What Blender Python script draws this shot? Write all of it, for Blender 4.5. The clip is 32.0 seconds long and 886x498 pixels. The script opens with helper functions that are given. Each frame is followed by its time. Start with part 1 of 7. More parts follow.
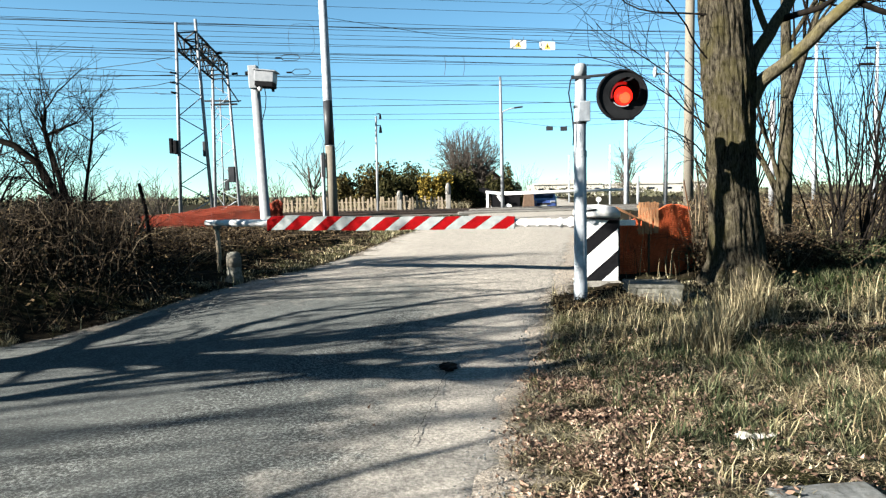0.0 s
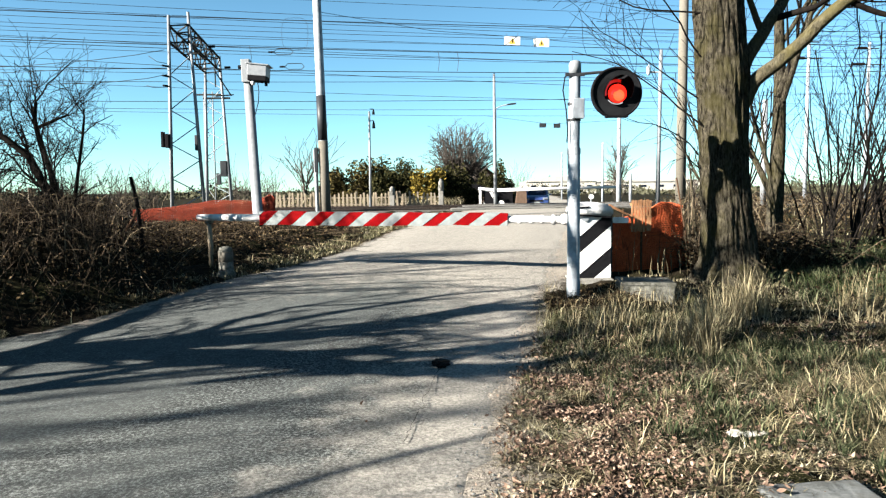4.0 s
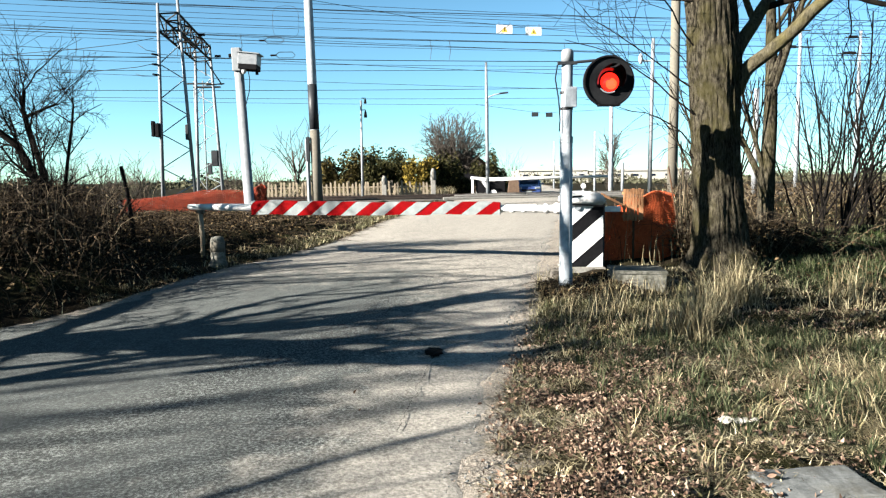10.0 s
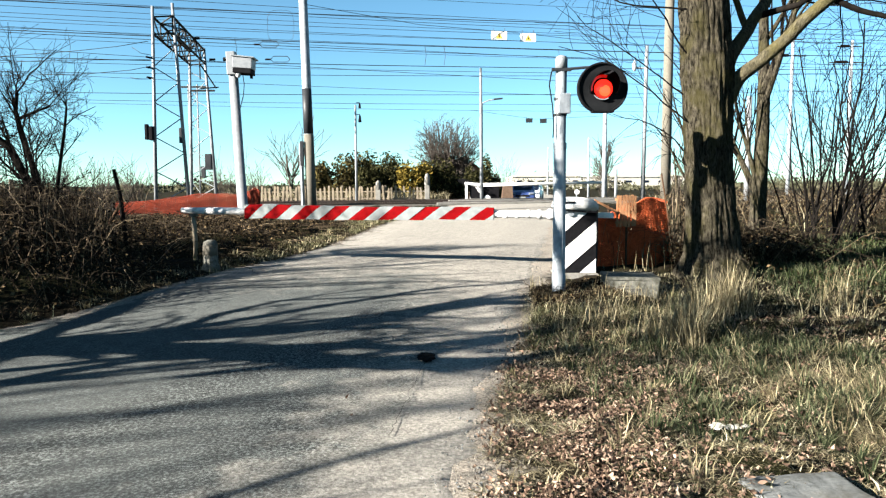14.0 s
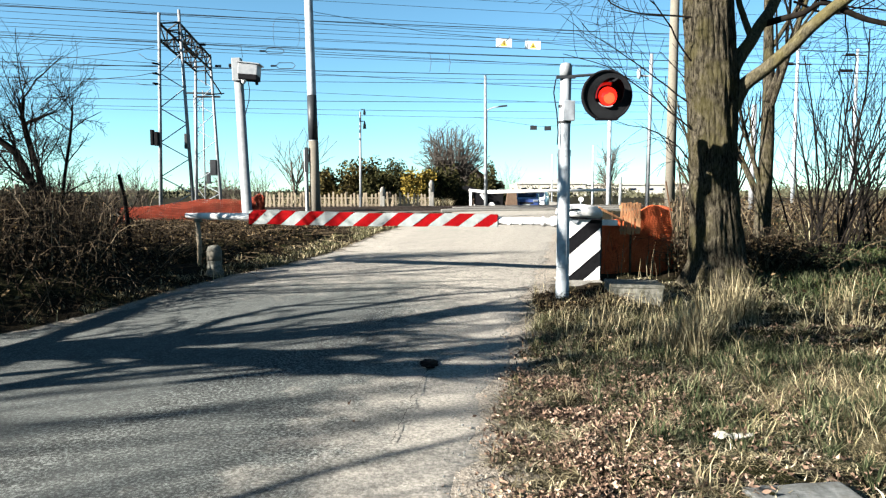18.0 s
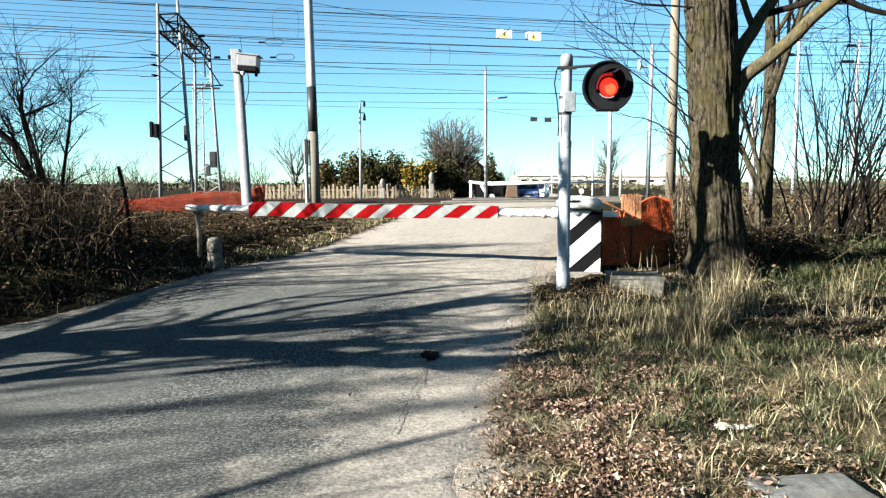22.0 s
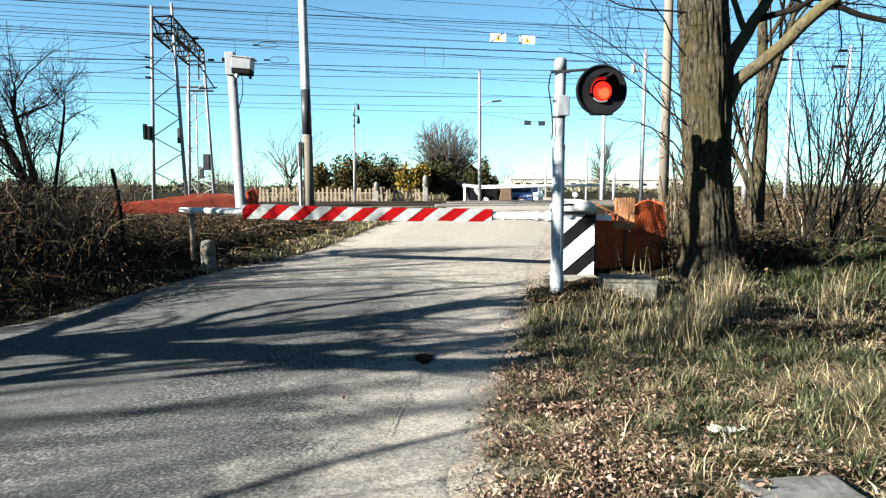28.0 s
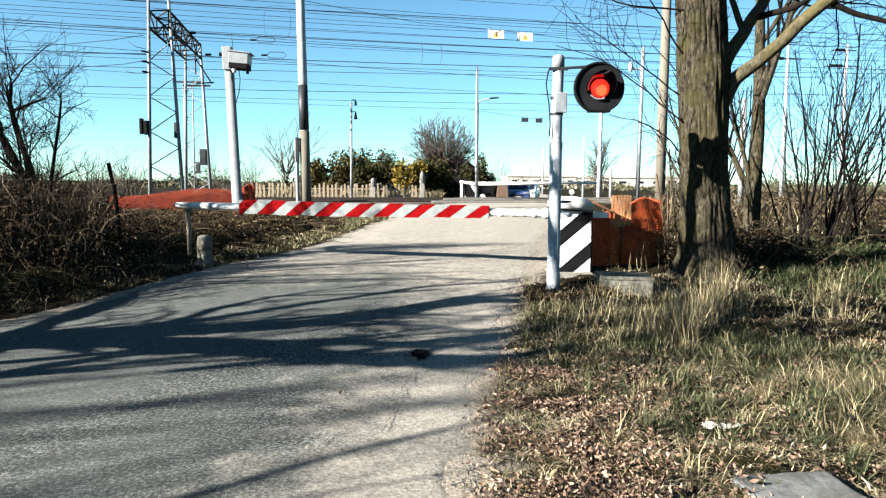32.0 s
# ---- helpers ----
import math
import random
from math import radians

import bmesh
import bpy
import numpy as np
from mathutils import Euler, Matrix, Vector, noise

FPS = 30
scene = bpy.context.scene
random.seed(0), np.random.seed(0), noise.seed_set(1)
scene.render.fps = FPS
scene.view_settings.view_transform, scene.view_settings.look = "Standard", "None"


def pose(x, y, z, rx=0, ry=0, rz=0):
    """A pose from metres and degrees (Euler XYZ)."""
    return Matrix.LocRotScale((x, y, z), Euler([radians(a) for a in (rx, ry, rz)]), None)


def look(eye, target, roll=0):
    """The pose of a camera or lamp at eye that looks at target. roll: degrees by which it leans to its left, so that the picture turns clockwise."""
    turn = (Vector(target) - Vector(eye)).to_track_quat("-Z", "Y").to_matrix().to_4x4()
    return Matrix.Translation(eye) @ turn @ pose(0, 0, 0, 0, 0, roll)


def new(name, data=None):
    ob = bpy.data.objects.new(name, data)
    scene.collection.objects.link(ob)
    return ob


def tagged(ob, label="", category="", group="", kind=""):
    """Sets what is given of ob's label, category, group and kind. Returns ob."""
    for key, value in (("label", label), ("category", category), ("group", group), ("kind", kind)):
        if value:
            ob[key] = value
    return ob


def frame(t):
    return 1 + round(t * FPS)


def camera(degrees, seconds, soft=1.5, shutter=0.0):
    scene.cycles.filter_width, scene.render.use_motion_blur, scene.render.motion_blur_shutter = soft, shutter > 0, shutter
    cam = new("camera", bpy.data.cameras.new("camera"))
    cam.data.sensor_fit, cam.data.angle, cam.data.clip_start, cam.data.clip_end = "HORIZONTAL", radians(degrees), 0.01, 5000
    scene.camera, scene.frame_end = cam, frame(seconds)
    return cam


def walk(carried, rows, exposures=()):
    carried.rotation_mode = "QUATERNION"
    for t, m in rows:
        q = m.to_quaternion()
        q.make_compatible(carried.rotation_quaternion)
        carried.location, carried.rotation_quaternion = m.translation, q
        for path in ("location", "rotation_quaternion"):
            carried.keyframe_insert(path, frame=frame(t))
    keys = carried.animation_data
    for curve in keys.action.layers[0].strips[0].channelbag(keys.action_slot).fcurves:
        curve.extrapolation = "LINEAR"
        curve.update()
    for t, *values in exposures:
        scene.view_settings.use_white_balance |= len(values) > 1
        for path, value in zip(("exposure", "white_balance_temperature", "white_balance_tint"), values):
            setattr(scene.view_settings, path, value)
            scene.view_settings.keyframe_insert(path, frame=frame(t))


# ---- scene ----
cam = camera(64.0, 32.0, soft=1.25)
PATH = [
    (0, (0.004, 0.013, 1.599), (0.0036, 2.0066, 1.4432), -1.10),
    (0.5, (0.001, 0.018, 1.600), (-0.0014, 2.0110, 1.4372), -0.51),
    (1, (-0.001, 0.023, 1.600), (-0.0044, 2.0157, 1.4330), -0.73),
    (1.5, (-0.002, 0.025, 1.601), (0.0042, 2.0183, 1.4327), -0.06),
    (2, (-0.002, 0.025, 1.600), (0.0214, 2.0189, 1.4398), -0.64),
    (2.5, (-0.004, 0.022, 1.600), (0.0197, 2.0160, 1.4439), -0.53),
    (3, (-0.005, 0.020, 1.600), (0.0205, 2.0144, 1.4496), -0.52),
    (3.5, (-0.007, 0.022, 1.600), (0.0159, 2.0154, 1.4417), -0.59),
    (5.5, (-0.008, 0.027, 1.599), (0.0164, 2.0193, 1.4214), -0.78),
    (6, (-0.007, 0.032, 1.598), (0.0271, 2.0236, 1.4188), -0.67),
    (6.5, (-0.007, 0.032, 1.597), (0.0256, 2.0238, 1.4176), -0.53),
    (7, (-0.008, 0.029, 1.597), (0.0248, 2.0204, 1.4186), -0.67),
    (7.5, (-0.010, 0.025, 1.598), (0.0185, 2.0171, 1.4228), -0.49),
    (8, (-0.010, 0.022, 1.598), (0.0054, 2.0153, 1.4300), -0.65),
    (8.5, (-0.010, 0.022, 1.598), (0.0143, 2.0137, 1.4231), -0.45),
    (9, (-0.010, 0.021, 1.597), (0.0070, 2.0143, 1.4289), -0.64),
    (9.5, (-0.010, 0.023, 1.596), (0.0332, 2.0149, 1.4225), -0.36),
    (10, (-0.010, 0.025, 1.595), (0.0325, 2.0152, 1.3983), -0.73),
    (10.5, (-0.010, 0.027, 1.593), (0.0382, 2.0165, 1.3985), -0.56),
    (11, (-0.010, 0.026, 1.594), (0.0634, 2.0156, 1.4042), -0.88),
    (11.5, (-0.009, 0.024, 1.593), (0.0468, 2.0128, 1.3943), -1.10),
    (12, (-0.009, 0.021, 1.594), (0.0581, 2.0122, 1.4157), -0.78),
    (12.5, (-0.010, 0.021, 1.594), (0.0607, 2.0114, 1.4146), -0.23),
    (13, (-0.010, 0.021, 1.594), (0.0573, 2.0116, 1.4164), -0.21),
    (13.5, (-0.009, 0.021, 1.594), (0.0557, 2.0121, 1.4145), -0.17),
    (14, (-0.007, 0.022, 1.595), (0.0538, 2.0129, 1.4126), -0.32),
    (14.5, (-0.005, 0.024, 1.595), (0.0650, 2.0153, 1.4189), -0.19),
    (16.5, (-0.004, 0.027, 1.594), (0.0634, 2.0163, 1.3967), -0.01),
    (17, (-0.004, 0.028, 1.593), (0.0669, 2.0180, 1.4022), -0.14),
    (17.5, (-0.004, 0.028, 1.592), (0.0583, 2.0195, 1.4236), -0.07),
    (18, (-0.003, 0.026, 1.591), (0.0467, 2.0182, 1.4278), -0.05),
    (18.5, (-0.004, 0.026, 1.591), (0.0444, 2.0189, 1.4241), -0.18),
    (19, (-0.005, 0.030, 1.590), (0.0400, 2.0219, 1.4172), -0.16),
    (19.5, (-0.006, 0.035, 1.589), (0.0467, 2.0252, 1.3986), -0.14),
    (20, (-0.007, 0.039, 1.588), (0.0426, 2.0301, 1.4033), -0.16),
    (20.5, (-0.008, 0.041, 1.588), (0.0452, 2.0317, 1.3980), -0.34),
    (21, (-0.009, 0.042, 1.587), (0.0404, 2.0324, 1.3970), -0.28),
    (21.5, (-0.010, 0.041, 1.588), (0.0395, 2.0310, 1.3986), -0.19),
    (22, (-0.009, 0.039, 1.587), (0.0406, 2.0292, 1.4012), -0.11),
    (22.5, (-0.008, 0.037, 1.587), (0.0407, 2.0277, 1.3996), -0.01),
    (23, (-0.009, 0.037, 1.586), (0.0375, 2.0282, 1.4008), 0.01),
    (23.5, (-0.010, 0.039, 1.586), (0.0382, 2.0292, 1.3931), -0.13),
    (24, (-0.011, 0.040, 1.585), (0.0292, 2.0299, 1.3859), -0.21),
    (24.5, (-0.009, 0.040, 1.585), (0.0372, 2.0292, 1.3784), -0.07),
    (25, (-0.009, 0.038, 1.585), (0.0475, 2.0279, 1.3890), 0.17),
    (25.5, (-0.009, 0.035, 1.586), (0.0662, 2.0252, 1.4028), 0.38),
    (27.5, (-0.010, 0.031, 1.586), (0.0522, 2.0221, 1.4042), 0.00),
    (28, (-0.012, 0.028, 1.586), (0.0552, 2.0195, 1.4090), 0.03),
    (28.5, (-0.013, 0.026, 1.586), (0.0519, 2.0176, 1.4113), 0.24),
    (29, (-0.014, 0.025, 1.586), (0.0496, 2.0162, 1.4124), -0.00),
    (29.5, (-0.014, 0.023, 1.585), (0.0488, 2.0146, 1.4114), 0.21),
    (30, (-0.014, 0.022, 1.584), (0.0441, 2.0133, 1.4076), 0.02),
    (30.5, (-0.014, 0.020, 1.583), (0.0487, 2.0112, 1.4057), 0.20),
    (31, (-0.015, 0.019, 1.583), (0.0541, 2.0099, 1.4002), 0.24),
    (31.5, (-0.016, 0.019, 1.582), (0.0542, 2.0092, 1.3960), 0.43),
    (32, (-0.017, 0.020, 1.582), (0.0602, 2.0095, 1.3957), 0.39),
]
walk(cam, [(t, look(eye, target, roll)) for t, eye, target, roll in PATH], exposures=[(0, 3.21), (9, 3.21), (13, 3.28), (32, 3.27)])

# ---- sky and sun ----
SUN_AZ, SUN_EL = radians(247), radians(21.5)
world = bpy.data.worlds.new("sky")
scene.world = world
world.use_nodes = True
wn = world.node_tree
sky = wn.nodes.new("ShaderNodeTexSky")
sky.sky_type = "NISHITA"
sky.sun_disc = False
sky.sun_elevation, sky.sun_rotation = SUN_EL, SUN_AZ
sky.air_density, sky.dust_density, sky.ozone_density = 0.65, 0.05, 2.5
tint = wn.nodes.new("ShaderNodeMix")
tint.data_type, tint.blend_type = "RGBA", "MULTIPLY"
tint.inputs[0].default_value, tint.inputs[7].default_value = 1.0, (0.382, 0.528, 0.474, 1)
wn.links.new(sky.outputs[0], tint.inputs[6])
wn.links.new(tint.outputs[2], wn.nodes["Background"].inputs[0])
wn.nodes["Background"].inputs[1].default_value = 0.05
sun = new("sun", bpy.data.lights.new("sun", "SUN"))
sun.data.energy, sun.data.angle, sun.data.color = 5.0, radians(0.5), (1.0, 0.94, 0.85)
SUN_FROM = Vector((math.sin(SUN_AZ) * math.cos(SUN_EL), math.cos(SUN_AZ) * math.cos(SUN_EL), math.sin(SUN_EL)))
sun.matrix_world = look(SUN_FROM * 60, (0, 0, 0))

rng = np.random.default_rng(7)


# ---- materials ----
def nodes_of(name):
    m = bpy.data.materials.new(name)
    m.use_nodes = True
    nt = m.node_tree
    return m, nt, nt.nodes["Principled BSDF"]


def ramp(nt, fac, stops):
    r = nt.nodes.new("ShaderNodeValToRGB")
    els = r.color_ramp.elements
    while len(els) < len(stops):
        els.new(0.5)
    for e, (pos, col) in zip(els, stops):
        e.position, e.color = pos, (*col, 1)
    nt.links.new(fac, r.inputs[0])
    return r.outputs[0]


def noise_out(nt, scale, detail=4, rough=0.6, stretch=None):
    tc = nt.nodes.new("ShaderNodeTexCoord")
    src = tc.outputs["Object"]
    if stretch:
        mp = nt.nodes.new("ShaderNodeMapping")
        mp.inputs["Scale"].default_value = stretch
        nt.links.new(src, mp.inputs[0])
        src = mp.outputs[0]
    n = nt.nodes.new("ShaderNodeTexNoise")
    n.inputs["Scale"].default_value, n.inputs["Detail"].default_value, n.inputs["Roughness"].default_value = scale, detail, rough
    nt.links.new(src, n.inputs["Vector"])
    return n.outputs["Fac"]


def mixed(nt, fac, a, b, blend="MIX"):
    mx = nt.nodes.new("ShaderNodeMix")
    mx.data_type, mx.blend_type = "RGBA", blend
    for sock, v in ((mx.inputs[0], fac), (mx.inputs[6], a), (mx.inputs[7], b)):
        if isinstance(v, (int, float)):
            sock.default_value = v
        elif isinstance(v, tuple):
            sock.default_value = (*v, 1)
        else:
            nt.links.new(v, sock)
    return mx.outputs[2]


def bumped(nt, bsdf, height, strength, dist=0.01):
    b = nt.nodes.new("ShaderNodeBump")
    b.inputs["Strength"].default_value, b.inputs["Distance"].default_value = strength, dist
    nt.links.new(height, b.inputs["Height"])
    nt.links.new(b.outputs[0], bsdf.inputs["Normal"])


def surface(name, dark, light, scale=20, rough=0.7, metal=0.0, bump=0.3, stretch=None, dirt=None, dirt_scale=3, dist=0.01):
    """A weathered surface: grain between two colours, larger stains, fine relief."""
    m, nt, b = nodes_of(name)
    n1 = noise_out(nt, scale, 6, 0.65, stretch)
    col = ramp(nt, n1, [(0.3, dark), (0.7, light)])
    if dirt:
        n2 = noise_out(nt, dirt_scale, 5, 0.7)
        f = ramp(nt, n2, [(0.48, (0, 0, 0)), (0.7, (0.8, 0.8, 0.8))])
        col = mixed(nt, f, col, dirt)
    nt.links.new(col, b.inputs["Base Color"])
    b.inputs["Roughness"].default_value, b.inputs["Metallic"].default_value = rough, metal
    b.inputs["Specular IOR Level"].default_value = 0.03 if rough >= 0.8 else 0.15
    bumped(nt, b, n1, bump, dist)
    return m


def island(name, stops, rough=0.8, trans=0.0, large=None):
    """Colour by island, for leaves and blades; large: a second, wide variation."""
    m, nt, b = nodes_of(name)
    g = nt.nodes.new("ShaderNodeNewGeometry")
    col = ramp(nt, g.outputs["Random Per Island"], stops)
    if large:
        f = ramp(nt, noise_out(nt, large[0], 3, 0.6), [(0.48, (0, 0, 0)), (0.62, (0.6, 0.6, 0.6))])
        col = mixed(nt, f, col, large[1])
    nt.links.new(col, b.inputs["Base Color"])
    b.inputs["Roughness"].default_value = rough
    b.inputs["Specular IOR Level"].default_value = 0.03
    if trans:
        t = nt.nodes.new("ShaderNodeBsdfTranslucent")
        nt.links.new(col, t.inputs[0])
        ms = nt.nodes.new("ShaderNodeMixShader")
        ms.inputs[0].default_value = trans
        nt.links.new(b.outputs[0], ms.inputs[1])
        nt.links.new(t.outputs[0], ms.inputs[2])
        nt.links.new(ms.outputs[0], nt.nodes["Material Output"].inputs[0])
    return m


def asphalt_material():
    m, nt, b = nodes_of("old_asphalt")
    fine = noise_out(nt, 42, 6, 0.85)
    col = ramp(nt, fine, [(0.39, (0.003, 0.003, 0.003)), (0.5, (0.032, 0.0345, 0.033)), (0.6, (0.17, 0.18, 0.172))])
    # wheel tracks have lost their binder: coarse there, smoother beside them
    worn = nt.nodes.new("ShaderNodeAttribute")
    worn.attribute_name = "worn"
    col = mixed(nt, worn.outputs["Fac"], (0.053, 0.058, 0.056), col)
    big = noise_out(nt, 0.7, 6, 0.6)
    col = mixed(nt, ramp(nt, big, [(0.4, (0, 0, 0)), (0.68, (0.3, 0.3, 0.3))]), col, (0.084, 0.089, 0.082))
    patch = noise_out(nt, 2.6, 5, 0.7)
    col = mixed(nt, ramp(nt, patch, [(0.55, (0, 0, 0)), (0.72, (0.55, 0.55, 0.55))]), col, (0.045, 0.046, 0.045))
    mott = noise_out(nt, 6, 6, 0.8)
    col = mixed(nt, 1.0, col, ramp(nt, mott, [(0.36, (0.74, 0.74, 0.74)), (0.56, (1, 1, 1))]), "MULTIPLY")
    # sand and dust drifting in from the verge
    att = nt.nodes.new("ShaderNodeAttribute")
    att.attribute_name = "dust"
    add = nt.nodes.new("ShaderNodeMath")
    add.operation = "ADD"
    nt.links.new(att.outputs["Fac"], add.inputs[0])
    nt.links.new(noise_out(nt, 3.5, 6, 0.7), add.inputs[1])
    sandf = ramp(nt, add.outputs[0], [(0.66, (0, 0, 0)), (1.1, (0.85, 0.85, 0.85))])
    sand = ramp(nt, noise_out(nt, 42, 6, 0.8), [(0.38, (0.1, 0.093, 0.08)), (0.62, (0.27, 0.25, 0.218))])
    col = mixed(nt, sandf, col, mixed(nt, 1.0, sand, ramp(nt, mott, [(0.36, (0.76, 0.765, 0.78)), (0.54, (1, 1, 1))]), "MULTIPLY"))
    # crazed area before the barrier
    tc = nt.nodes.new("ShaderNodeTexCoord")
    warp = nt.nodes.new("ShaderNodeVectorMath")
    warp.operation = "MULTIPLY_ADD"
    wnz = nt.nodes.new("ShaderNodeTexNoise")
    wnz.inputs["Scale"].default_value = 3.0
    nt.links.new(tc.outputs["Object"], wnz.inputs["Vector"])
    nt.links.new(wnz.outputs["Color"], warp.inputs[0])
    warp.inputs[1].default_value = (0.6, 0.6, 0.6)
    nt.links.new(tc.outputs["Object"], warp.inputs[2])
    vor = nt.nodes.new("ShaderNodeTexVoronoi")
    vor.feature = "DISTANCE_TO_EDGE"
    vor.inputs["Scale"].default_value = 4.2
    nt.links.new(warp.outputs[0], vor.inputs["Vector"])
    crack = ramp(nt, vor.outputs["Distance"], [(0.0, (1, 1, 1)), (0.075, (0, 0, 0))])
    att2 = nt.nodes.new("ShaderNodeAttribute")
    att2.attribute_name = "crazed"
    mul = mixed(nt, 1.0, crack, att2.outputs["Color"], "MULTIPLY")
    col = mixed(nt, mul, col, (0.0146, 0.0136, 0.0127))
    nt.links.new(col, b.inputs["Base Color"])
    b.inputs["Roughness"].default_value = 0.9
    b.inputs["Specular IOR Level"].default_value = 0.04
    h = mixed(nt, 0.5, fine, noise_out(nt, 28, 4, 0.75))
    h = mixed(nt, mul, h, (0, 0, 0))
    bumped(nt, b, h, 0.8, 0.012)
    return m


def ground_material():
    m, nt, b = nodes_of("verge_soil")
    n1 = noise_out(nt, 30, 6, 0.7)
    col = ramp(nt, n1, [(0.3, (0.003, 0.0024, 0.0015)), (0.55, (0.0102, 0.008, 0.005)), (0.75, (0.036, 0.029, 0.019))])
    n2 = noise_out(nt, 0.9, 5, 0.65)
    col = mixed(nt, ramp(nt, n2, [(0.45, (0, 0, 0)), (0.62, (0.7, 0.7, 0.7))]), col, (0.0108, 0.012, 0.0042))
    att = nt.nodes.new("ShaderNodeAttribute")
    att.attribute_name = "dust"
    add = nt.nodes.new("ShaderNodeMath")
    add.operation = "ADD"
    nt.links.new(att.outputs["Fac"], add.inputs[0])
    nt.links.new(noise_out(nt, 5, 6, 0.75), add.inputs[1])
    sandf = ramp(nt, add.outputs[0], [(0.75, (0, 0, 0)), (1.15, (0.9, 0.9, 0.9))])
    sand = ramp(nt, noise_out(nt, 42, 6, 0.8), [(0.38, (0.078, 0.069, 0.057)), (0.62, (0.232, 0.206, 0.175))])
    col = mixed(nt, sandf, col, sand)
    nt.links.new(col, b.inputs["Base Color"])
    b.inputs["Roughness"].default_value = 0.95
    b.inputs["Specular IOR Level"].default_value = 0.02
    bumped(nt, b, n1, 0.8, 0.03)
    return m


def bark_material(name, dark, light, moss):
    m, nt, b = nodes_of(name)
    n1 = noise_out(nt, 9, 8, 0.75, (3.6, 3.6, 1.1))
    col = ramp(nt, n1, [(0.4, dark), (0.54, tuple((a + c) / 2 for a, c in zip(dark, light))), (0.66, light)])
    n2 = noise_out(nt, 2.2, 5, 0.7)
    col = mixed(nt, ramp(nt, n2, [(0.46, (0, 0, 0)), (0.64, (0.75, 0.75, 0.75))]), col, moss)
    nt.links.new(col, b.inputs["Base Color"])
    b.inputs["Roughness"].default_value = 0.95
    b.inputs["Specular IOR Level"].default_value = 0.02
    bumped(nt, b, n1, 1.0, 0.05)
    return m


def plain(name, col, rough=0.6, metal=0.0, gloss=0.5):
    m, nt, b = nodes_of(name)
    n = noise_out(nt, 14, 4, 0.6)
    nt.links.new(mixed(nt, 0.5, tuple(c * 0.86 for c in col), ramp(nt, n, [(0.3, tuple(c * 0.9 for c in col)), (0.7, tuple(min(1, c * 1.12) for c in col))])), b.inputs["Base Color"])
    b.inputs["Roughness"].default_value, b.inputs["Metallic"].default_value = rough, metal
    b.inputs["Specular IOR Level"].default_value = gloss
    return m


def glowing(name, col, glow, strength):
    m, nt, b = nodes_of(name)
    b.inputs["Base Color"].default_value = (*col, 1)
    b.inputs["Emission Color"].default_value = (*glow, 1)
    b.inputs["Emission Strength"].default_value = strength
    b.inputs["Roughness"].default_value = 0.25
    return m


ASPHALT = asphalt_material()
SOIL = ground_material()
GALV = surface("galvanised_steel", (0.135, 0.152, 0.168), (0.23, 0.248, 0.264), 12, 0.6, 0.1, 0.1, (1, 1, 0.25), (0.065, 0.07, 0.076), 4)
BOARD = surface("matt_signal_board", (0.004, 0.0044, 0.005), (0.008, 0.0086, 0.0094), 12, 0.85, 0, 0.1)
WHITE = surface("white_paint", (0.48, 0.48, 0.468), (0.592, 0.592, 0.58), 8, 0.45, 0, 0.12, None, (0.2592, 0.2488, 0.2229), 5)
CLEAN_WHITE = surface("clean_white_paint", (0.34, 0.34, 0.335), (0.45, 0.45, 0.445), 8, 0.5, 0, 0.08, None, (0.2, 0.195, 0.18), 6)
RED = surface("red_film", (0.07, 0.0004, 0.0009), (0.105, 0.001, 0.0018), 10, 0.85, 0, 0.1)
SILVER = surface("grey_white_film", (0.082, 0.092, 0.092), (0.132, 0.143, 0.142), 10, 0.5, 0, 0.12, None, (0.088, 0.092, 0.096), 6)
BLACK = surface("black_paint", (0.0025, 0.0025, 0.003), (0.006, 0.006, 0.0068), 15, 0.8, 0, 0.1)
DARKGREY = surface("dark_grey_plastic", (0.0083, 0.0092, 0.0107), (0.0155, 0.017, 0.0194), 12, 0.5, 0, 0.1)
CONCRETE = surface("weathered_concrete", (0.0904, 0.0874, 0.0784), (0.1507, 0.1447, 0.1326), 25, 0.9, 0, 0.5, None, (0.0482, 0.0452, 0.0362), 4)
POLE_CONC = surface("pole_concrete", (0.058, 0.053, 0.043), (0.088, 0.081, 0.067), 18, 0.85, 0, 0.3, None, (0.062, 0.058, 0.05), 2)
STEEL_WHITE = surface("pale_grey_steel", (0.1, 0.108, 0.116), (0.148, 0.156, 0.164), 9, 0.5, 0.1, 0.08, None, (0.09, 0.094, 0.1), 3)
LATTICE = surface("lattice_steel", (0.012, 0.0118, 0.011), (0.03, 0.029, 0.027), 15, 0.8, 0.1, 0.2)
WIRE = surface("copper_wire", (0.0073, 0.0085, 0.0097), (0.017, 0.0182, 0.0194), 30, 0.6, 0.4, 0.0)
RAIL = surface("rail_steel", (0.0408, 0.0272, 0.0204), (0.085, 0.068, 0.0578), 14, 0.5, 0.6, 0.2)
BALLAST = surface("ballast", (0.0292, 0.0262, 0.0233), (0.0933, 0.0875, 0.0787), 22, 0.95, 0, 1.0, None, (0.0583, 0.0437, 0.0292), 2, 0.04)
NET = surface("orange_net", (0.26, 0.048, 0.018), (0.46, 0.1, 0.036), 18, 0.85, 0, 0.1, None, (0.17, 0.042, 0.02), 3)
# the same net in a darker red, with its partial shade put into the colour
NET_SHADED = surface("shaded_orange_net", (0.07, 0.014, 0.009), (0.15, 0.03, 0.016), 18, 0.85, 0, 0.1, None, (0.04, 0.012, 0.009), 3)
